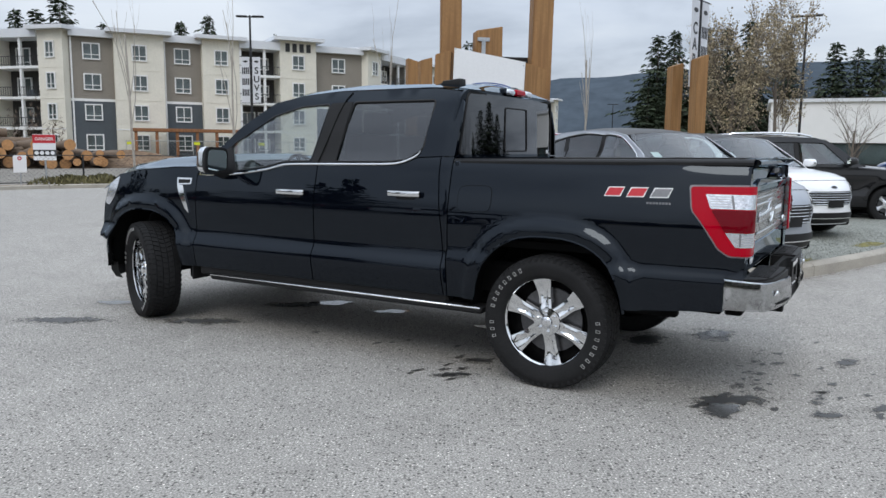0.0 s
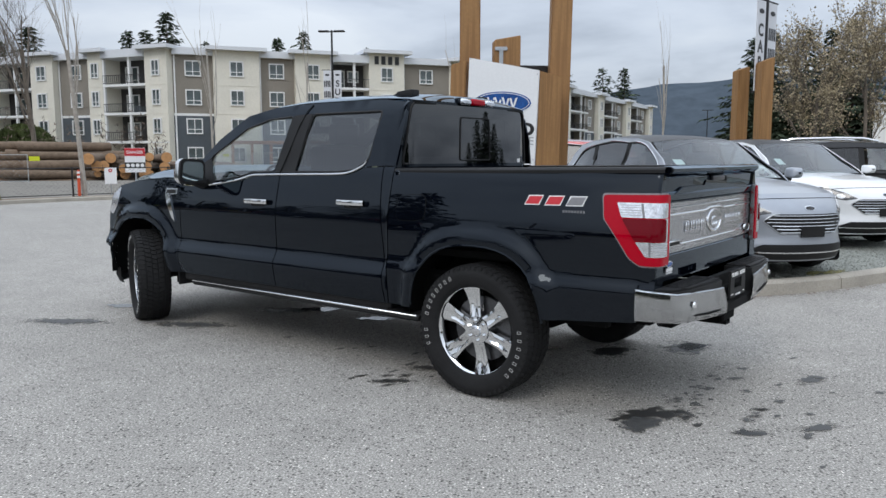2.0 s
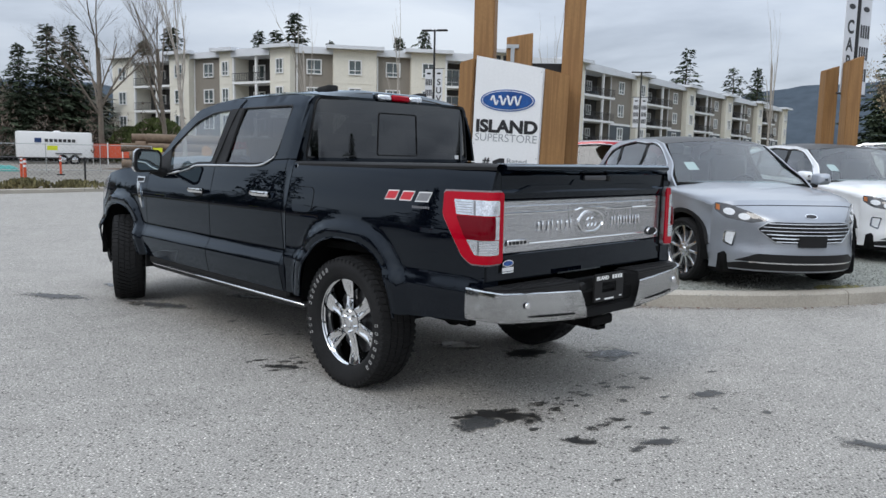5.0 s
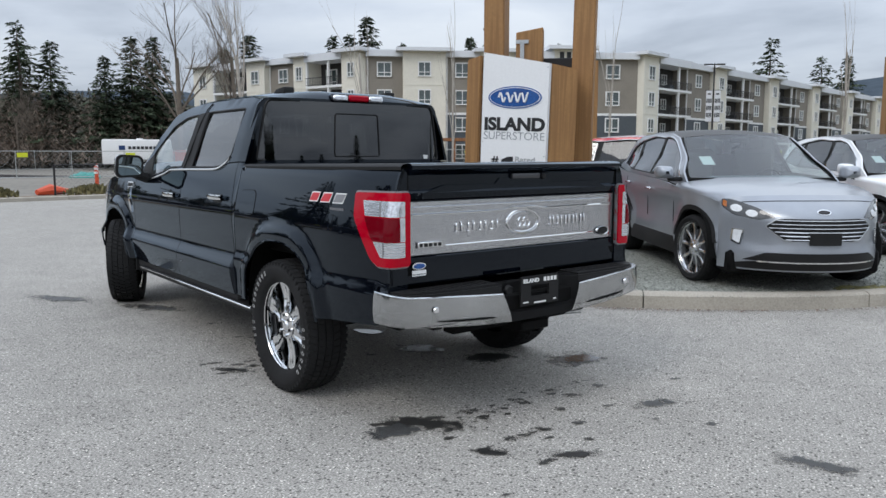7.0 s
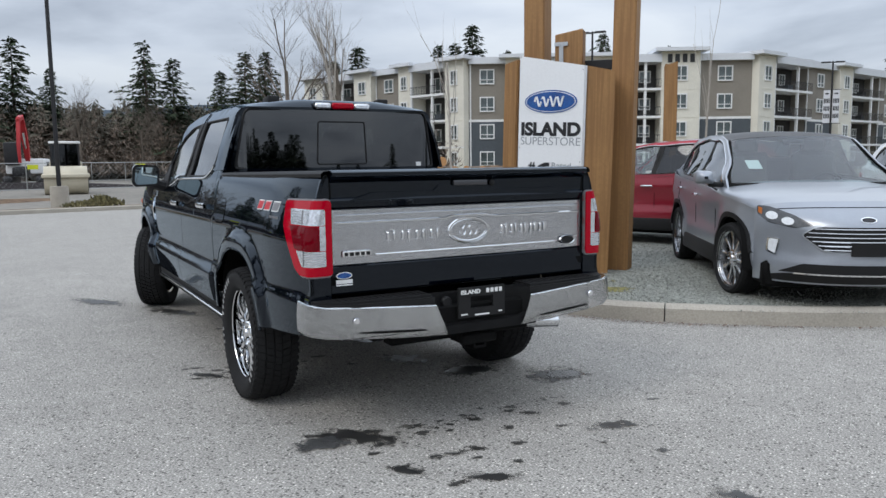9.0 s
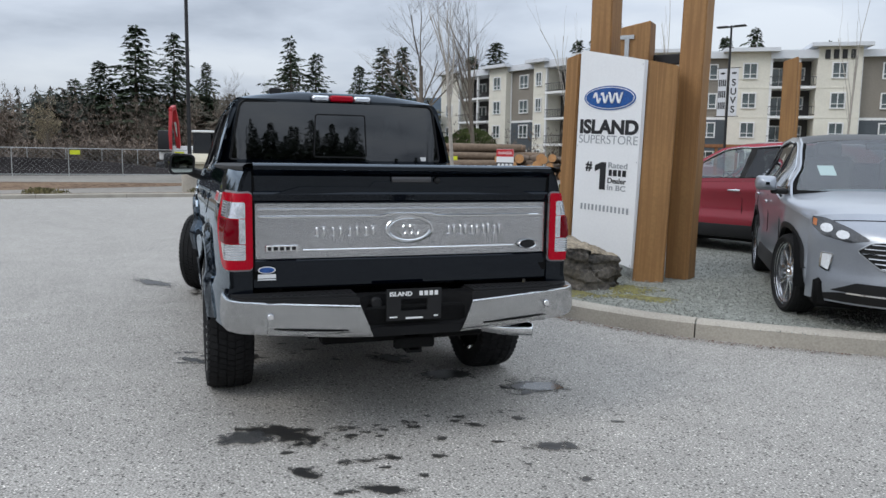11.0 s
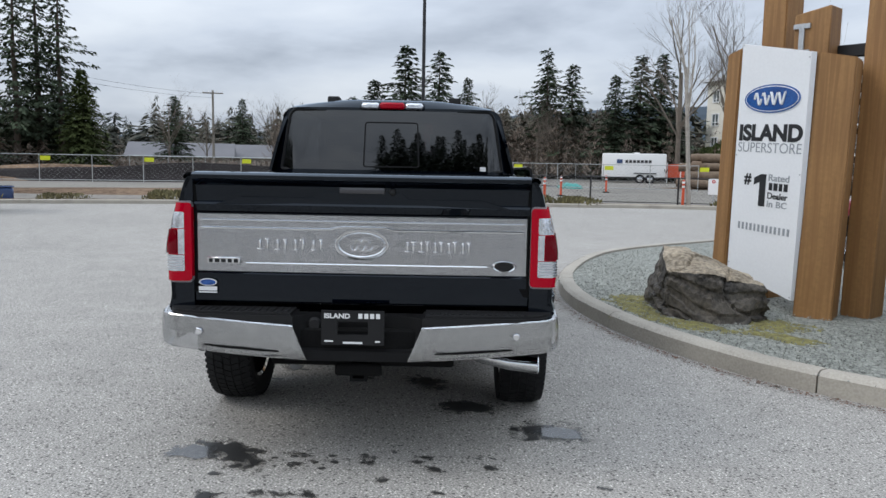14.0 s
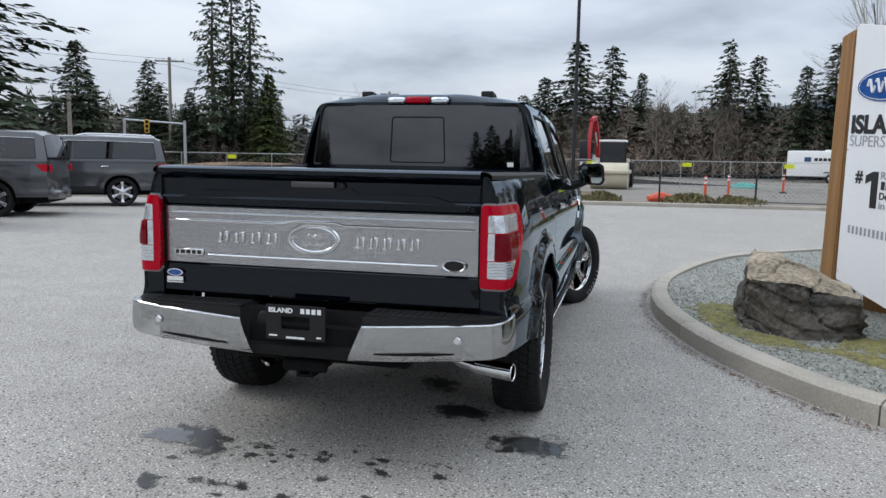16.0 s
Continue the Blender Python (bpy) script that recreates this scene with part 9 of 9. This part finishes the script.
for x in (0.45, 1.15):
    part("wheel", lathe([(0, 0.12), (0.20, 0.12), (0.22, 0.13), (0.33, 0.11), (0.35, 0.0), (0.33, -0.1), (0, -0.1)], 24, pose(x, -1.0, 0.36, 90, 0, 0)), M_RUBBER, tr)
    part("rim", lathe([(0, 0.145), (0.16, 0.14), (0.19, 0.125)], 20, pose(x, -1.0, 0.36, 90, 0, 0)), M_ALLOY, tr)
part("fender", box(1.6, 0.2, 0.06, 0.02, (0.8, -1.05, 0.78)), M_DARKSTEEL, tr)
part("drawbar", tube([(-2.2, 0.5, 0.5), (-3.3, 0, 0.5), (-2.2, -0.5, 0.5)], 0.05, 6), M_DARKSTEEL, tr)

# orange barrier panels behind the trailer
for k in range(6):
    x, y = -47.4 + k * 0.94, 56.8 + k * 0.78
    o = thing("barrier_panel", pose(x, y, 0, 0, 0, 40) @ Matrix.Scale(1.3, 4), "orange-red site barrier panel with pale posts", "barrier", "orange barriers")
    part("board", box(0.86, 0.05, 0.95, 0.01, (0, 0, 0.92)), M_ORANGE, o)
    part("post", box(0.08, 0.08, 1.5, 0.01, (0.46, 0, 0.75)), M_TRIMW, o)

# excavator
ex = thing("excavator", pose(-48.0, 32.6, 0, 0, 0, 140), "white and red tracked excavator with a raised red boom", "excavator")
for s in (1, -1):
    part("track", box(3.6, 0.6, 0.8, 0.25, (0, s * 1.0, 0.4), 3), M_DARKSTEEL, ex)
part("house", box(2.9, 2.4, 1.05, 0.15, (0.6, 0, 1.45), 2), M_TRIMW, ex)
part("counterweight", box(0.7, 2.4, 0.9, 0.2, (2.0, 0, 1.4), 2), M_DARKSTEEL, ex)
part("cab", box(1.5, 0.95, 1.55, 0.12, (-0.6, 0.7, 2.3), 2), M_DARKSTEEL, ex)
part("cab_window", box(1.2, 0.97, 0.9, 0.05, (-0.6, 0.71, 2.5)), M_PANE, ex)
part("house_bars", box(1.2, 0.02, 0.3, 0, (0.8, -1.21, 1.6)), M_INK, ex)
part("boom", tube([(-0.6, -0.2, 1.6), (-1.6, -0.2, 3.6), (-2.4, -0.2, 4.7), (-3.6, -0.2, 4.4)], [0.19, 0.25, 0.21, 0.15], 4), M_MACHRED, ex)
part("arm", tube([(-3.4, -0.2, 4.6), (-3.9, -0.2, 2.8), (-3.8, -0.2, 1.6)], [0.16, 0.15, 0.11], 4), M_MACHRED, ex)
part("bucket", box(0.9, 1.0, 0.7, 0.2, (-3.6, -0.2, 1.1), 2), M_DARKSTEEL, ex)
part("ram", tube([(-0.9, -0.2, 2.2), (-2.0, -0.2, 3.7)], 0.07, 8), M_CHROME, ex)

# road roller
ro = thing("road_roller", pose(-33.6, 26.0, 0, 0, 0, -34), "pale road roller with a large drum and a glazed cab", "road roller")
part("drum", lathe([(0, 1.0), (0.70, 1.0), (0.72, 0.97), (0.72, -0.97), (0.70, -1.0), (0, -1.0)], 36, pose(1.5, 0, 0.72, 90, 0, 0)), M_MACHCREAM, ro)
part("drum_frame", box(2.0, 2.2, 0.22, 0.05, (1.4, 0, 0.95)), M_MACHCREAM, ro)
part("engine_hood", box(1.8, 1.6, 0.9, 0.15, (-1.6, 0, 1.25), 2), M_MACHCREAM, ro)
part("cab_frame", box(1.3, 1.5, 0.12, 0.03, (-0.1, 0, 2.66)), M_TRIMW, ro)
for sx in (-0.55, 0.55):
    for sy in (-0.65, 0.65):
        part("cab_post", box(0.09, 0.09, 1.6, 0.01, (-0.1 + sx, sy, 1.85)), M_DARKSTEEL, ro)
g = part("cab_glass", box(1.06, 1.26, 1.4, 0.02, (-0.1, 0, 1.9)), M_TINT, ro)
for s in (1, -1):
    part("wheel", lathe([(0, 0.3), (0.4, 0.3), (0.7, 0.25), (0.75, 0), (0.7, -0.25), (0, -0.3)], 24, pose(-1.5, s * 0.8, 0.75, 90, 0, 0)), M_RUBBER, ro)

# warning sign, notice, delineators
dg = thing("danger_sign", pose(-15.6, 29.8, 0, 0, 0, 18), "red and white danger notice board on the fence", "sign")
part("board", box(0.80, 0.03, 1.0, 0.005, (0, 0, 1.35)), M_SIGN, dg)
part("red_band", box(0.80, 0.006, 0.32, 0, (0, -0.019, 1.68)), M_RED_PRINT, dg, "red band")
part("dark_band", box(0.80, 0.006, 0.24, 0, (0, -0.019, 1.14)), M_INK, dg)
for k in range(4):
    part("symbol_disc", lathe([(0, 0.004), (0.075, 0.004), (0.075, 0)], 16, pose(-0.28 + 0.187 * k, -0.022, 1.14, 90, 0, 0)), M_SIGN, dg)
lettering("DANGER", 0, 1.625, 0.16, M_WHITE_PRINT, "danger_print", 0.003, 1.0, dg, -0.024, "CENTER")
part("post", box(0.06, 0.06, 1.6, 0, (0, 0.05, 0.8)), M_STEEL, dg)
nt = thing("notice_board", pose(-14.9, 26.75, 0, 0, 0, 22), "small white notice tied to the fence", "sign")
part("board", box(0.42, 0.02, 0.60, 0.005, (0, 0, 0.78)), M_SIGN, nt)
part("red_mark", lathe([(0.03, 0.004), (0.07, 0.004), (0.07, 0), (0.03, 0)], 16, pose(0, -0.012, 0.98, 90, 0, 0), True), M_RED_PRINT, nt)
part("post", box(0.04, 0.04, 0.9, 0, (0, 0.03, 0.42)), M_STEEL, nt)
for x, y in ((-19.6, 22.3), (-15.7, 26.0), (-24.5, 27.0), (-28.0, 33.0)):
    d = thing("delineator", pose(x, y, 0), "orange plastic delineator post with white bands", "traffic marker", "delineators")
    part("post", lathe([(0, 1.02), (0.05, 1.0), (0.055, 0.06)], 12), M_ORANGE, d)
    part("base", lathe([(0, 0.07), (0.18, 0.06), (0.2, 0)], 12), M_RUBBER, d)
    for z in (0.72, 0.88):
        part("band", lathe([(0.0565, z), (0.0565, z + 0.08)], 12), M_SIGN, d)
bm = bmesh.new()
for v in add_tube(bm, [(0, 0, 0.06), (0.5, 0.15, 0.12), (1.1, 0.05, 0.07)], [0.1, 0.22, 0.08], 8) or []:
    pass
tagged(part("plastic_sheet", bm, M_ORANGE, at=pose(-20.2, 20.2, 0.05, 0, 0, 70)), "crumpled orange plastic netting on the ground", "netting")
tk_ = thing("teal_tarpaulin", pose(-35.0, 36.0, 0), "low teal tarpaulin heap on the gravel", "tarpaulin")
bm = bmesh.new()
bmesh.ops.create_icosphere(bm, subdivisions=3, radius=1.0)
for v in bm.verts:
    v.co = Vector((v.co.x * 1.1, v.co.y * 0.7, max(0, v.co.z) * 0.35 * (1 + 0.4 * noise.noise(v.co * 2))))
part("sheet", bm, mat("teal_cloth", (0.05, 0.28, 0.25), 0.6, vary=0.2, bump=0.1), tk_)

# utility poles, wires, traffic signal
for x, y, h, arm in ((-69.2, 0.3, 10.2, True), (-98.0, 27.0, 10.5, True), (-53.5, -5.5, 5.6, False), (-46.0, -22.0, 10.5, True)):
    u = thing("utility_pole", pose(x, y, 0, 0, 0, 80), "weathered wooden utility pole with a crossarm" if arm else "slim pale steel pole", "pole", "utility poles")
    part("pole", lathe([(0, h), (0.13, h), (0.18, 0)], 10), M_WOODPOLE, u)
    if arm:
        part("crossarm", box(2.6, 0.12, 0.14, 0.01, (0, 0, h - 0.35)), M_WOODPOLE, u)
        for dx in (-1.2, -0.5, 0.5, 1.2):
            part("insulator", lathe([(0, 0.2), (0.05, 0.18), (0.05, 0)], 8, pose(dx, 0, h - 0.28)), M_TRIMW, u)
wires = thing("overhead_wires", pose(0, 0, 0), "thin dark sagging overhead wires between poles", "cable")
for a, b in (((-69.2, 0.3), (-46.0, -22.0)), ((-69.2, 0.3), (-98.0, 27.0))):
    for dz in (0.0, -0.5):
        pts = []
        for i in range(17):
            t = i / 16
            pts.append((a[0] + (b[0] - a[0]) * t, a[1] + (b[1] - a[1]) * t, 10.05 + dz - 1.2 * 4 * t * (1 - t) * 0.5))
        part("wire", tube(pts, 0.018, 4), M_RAILB, wires)
ts = thing("traffic_signal", pose(-54.0, -2.0, 0, 0, 0, 94), "steel traffic signal gantry with a yellow signal head", "traffic light")
for x in (0, 4.1):
    part("post", lathe([(0, 3.95), (0.10, 3.95), (0.12, 0)], 10, pose(x, 0, 0)), M_STEEL, ts)
part("arm", tube([(0, 0, 3.9), (4.1, 0, 3.7)], 0.07, 8), M_STEEL, ts)
hd = part("signal_head", box(0.36, 0.25, 1.0, 0.04, (1.5, -0.15, 3.45)), mat("signal_yellow", (0.42, 0.25, 0.02), 0.5, vary=0.1, bump=0), ts)
for k in range(3):
    part("signal_lens", lathe([(0, 0.02), (0.1, 0.02), (0.11, 0)], 14, pose(1.5, -0.28, 3.14 + 0.31 * k, 90, 0, 0)), M_CHASSIS, hd)
bt = thing("blue_tote", pose(-23.6, 3.2, 0.05, 0, 0, 10), "blue plastic tote box at the lot's edge", "box")
part("tub", box(0.7, 0.5, 0.4, 0.05, (0, 0, 0.2)), M_BLUEP, bt)
part("lid", box(0.74, 0.54, 0.05, 0.02, (0, 0, 0.43)), M_BLUEP, bt)

# cars far down the lot
build_car("parked_car", park(20.0, 34.0, 0.0, 150, 2.62), BOXY, M_BLUEP, "dark blue car far down the lot", "car", "far parked cars", chrome_trim=False, front_detail=False)
build_car("parked_car", park(24.5, 36.5, 0.0, 150, 2.62), BOXY, M_GREYP, "dark grey car far down the lot", "car", "far parked cars", chrome_trim=False, front_detail=False)

# ---- damp patches and puddles ----


def patch(x, y, rx, ry, yaw, seed, material, name, label, z=0.004, cat="puddle"):
    bm = bmesh.new()
    bmesh.ops.create_grid(bm, x_segments=2, y_segments=2, size=1.0)
    bmesh.ops.scale(bm, vec=(rx * 1.7, ry * 1.7, 1), verts=bm.verts)
    ob = part(name, bm, material, smooth=0, at=pose(x, y, z, 0, 0, yaw))
    ob.visible_shadow = False
    return tagged(ob, label, cat, "damp patches")


WETS = [(1.66, 4.33, 0.24, 0.095, 20), (-3.2, 6.25, 0.34, 0.10, 0), (-2.02, 6.26, 0.28, 0.10, 0), (1.56, 5.78, 0.20, 0.11, 58), (2.13, 5.93, 0.17, 0.13, 58), (-1.43, 6.96, 0.22, 0.09, 0), (0.98, 5.81, 0.15, 0.09, 0), (2.14, 4.09, 0.11, 0.04, 10), (2.52, 4.22, 0.10, 0.04, 25), (3.62, 4.53, 0.16, 0.06, -10), (2.80, 5.17, 0.12, 0.06, 30), (0.05, 4.80, 0.13, 0.05, 10), (0.21, 5.12, 0.10, 0.05, 0)]
for k, (x, y, rx, ry, yaw) in enumerate(WETS):
    patch(x, y, rx * 1.3, ry * 1.4, yaw, 300 + k, M_DAMP, "damp_margin", "grey half-dry margin of a damp patch", 0.003 + 0.0001 * k)
    patch(x, y, rx * 1.05, ry * 1.0, yaw, 300 + k, M_WET, "damp_patch", "dark damp patch on the asphalt", 0.005 + 0.0001 * k)
for k, (x, y, rx, ry, yaw) in enumerate(((-3.05, 6.98, 0.20, 0.09, 0), (-1.08, 7.05, 0.17, 0.10, 0), (-0.46, 6.70, 0.14, 0.08, 0), (2.17, 5.97, 0.12, 0.10, 50), (1.58, 4.16, 0.14, 0.10, 50), (0.37, 6.14, 0.12, 0.07, 0))):
    patch(x, y, rx, ry, yaw, 400 + k, M_PUDDLE, "puddle", "shallow puddle mirroring the grey sky", 0.007 + 0.0001 * k)
rng = random.Random(77)
k = 0
for x0, y0, x1, y1, n, sp in ((1.78, 4.50, 2.40, 5.45, 20, 0.07), (1.75, 4.15, 2.6, 4.6, 10, 0.10), (-0.1, 4.75, 0.35, 5.25, 12, 0.12), (-1.3, 6.0, 0.9, 5.2, 10, 0.22), (2.3, 4.3, 3.1, 5.3, 8, 0.25)):
    for i in range(n):
        t = rng.random()
        s = rng.uniform(0.022, 0.060)
        patch(x0 + (x1 - x0) * t + rng.gauss(0, sp), y0 + (y1 - y0) * t + rng.gauss(0, sp), s, s * rng.uniform(0.3, 0.7), rng.uniform(20, 70), 500 + k, M_SPOT, "damp_spot", "small dark damp spot on the asphalt", 0.0045)
        k += 1

# ---- island details: moss, stones, litter ----
for k, (x, y, rx, ry, yaw) in enumerate(((0.00, 8.66, 0.60, 0.26, -24), (0.72, 8.50, 0.62, 0.24, 14), (1.12, 9.15, 0.34, 0.36, 0), (-0.42, 8.95, 0.30, 0.42, 30), (1.45, 8.80, 0.50, 0.20, 14), (4.3, 9.3, 0.5, 0.16, 35), (6.2, 11.1, 0.6, 0.2, 40))):
    bm = bmesh.new()
    bmesh.ops.create_grid(bm, x_segments=44, y_segments=44, size=1.0)
    for v in bm.verts:
        r = v.co.xy.length + 0.35 * noise.fractal(Vector((v.co.x * 2 + k * 9, v.co.y * 2, 0)), 1.0, 2.0, 4)
        v.co.z = 0.024 * smooth01((0.95 - r) / 0.6) + 0.016 * noise.noise(Vector((v.co.x * rx * 16, v.co.y * ry * 16, k))) - 0.014
        v.co.x *= rx
        v.co.y *= ry
    tagged(part("moss_patch", bm, M_MOSS, at=pose(x, y, 0.118, 0, 0, yaw)), "yellow-green moss spreading over the gravel", "moss", kind="stuff")
V, F = [], []
rng = random.Random(12)
isl = [tuple(p) for p in ISLAND]
cnt = 0
while cnt < 26000:
    x, y = rng.uniform(-4.3, 7.5), rng.uniform(7.9, 14.5)
    if rng.random() > math.exp(-(y - 8) / 3.0) + 0.12:
        continue
    if not inside((x, y), isl) or min(abs(y - 7.9), 9) < 0.1:
        continue
    s = rng.uniform(0.004, 0.0115)
    c = Vector((x, y, 0.119 + rng.uniform(-0.004, 0.010)))
    a = Vector([rng.uniform(-1, 1) for _ in range(3)]).normalized() * s
    b = a.cross(Vector([rng.uniform(-1, 1) for _ in range(3)])).normalized() * s * 0.8
    d = a.cross(b).normalized() * s * 0.7
    i = len(V)
    V.extend([tuple(c + a), tuple(c - a), tuple(c + b), tuple(c - b), tuple(c + d), tuple(c - d)])
    F.extend([(i, i + 2, i + 4), (i + 2, i + 1, i + 4), (i + 1, i + 3, i + 4), (i + 3, i, i + 4), (i + 2, i, i + 5), (i + 1, i + 2, i + 5), (i + 3, i + 1, i + 5), (i, i + 3, i + 5)])
    cnt += 1
M_STONE = mat("loose_chippings", (0.245, 0.252, 0.228), 0.85, vary=0.25, scale=8, fine=60, bump=0, island=0.38)
tagged(new("loose_gravel", mesh_of("loose_gravel", V, F, M_STONE)), "loose grey-green angular chippings on the island", "gravel", kind="stuff")
V, F = [], []
edge_pts = [p for p in offset_line(ISLAND, -ISLE_SIDE * 0.03, True) if p.y < 13 and p.x > -3.5]
for k in range(1500):
    p = rng.choice(edge_pts)
    o = abs(rng.gauss(0, 0.05)) + 0.01
    q = edge_pts[(edge_pts.index(p) + 1) % len(edge_pts)]
    t = rng.random()
    if (q - p).length > 1.5:
        continue
    n_ = Vector((-(q - p).y, (q - p).x)).normalized() * -ISLE_SIDE
    c = Vector((*(p + (q - p) * t + n_ * o), 0.006))
    s = rng.uniform(0.005, 0.016)
    a = rng.random() * 6.28
    i = len(V)
    V.extend([tuple(c + Vector((math.cos(a + j * 1.57) * s * (1 if j % 2 else 0.5), math.sin(a + j * 1.57) * s * (1 if j % 2 else 0.5), rng.uniform(0, 0.006)))) for j in range(4)])
    F.append((i, i + 1, i + 2, i + 3))
tagged(new("leaf_litter", mesh_of("leaf_litter", V, F, M_BARKCHIP)), "brown leaf crumbs gathered along the kerb", "leaf litter", kind="stuff")
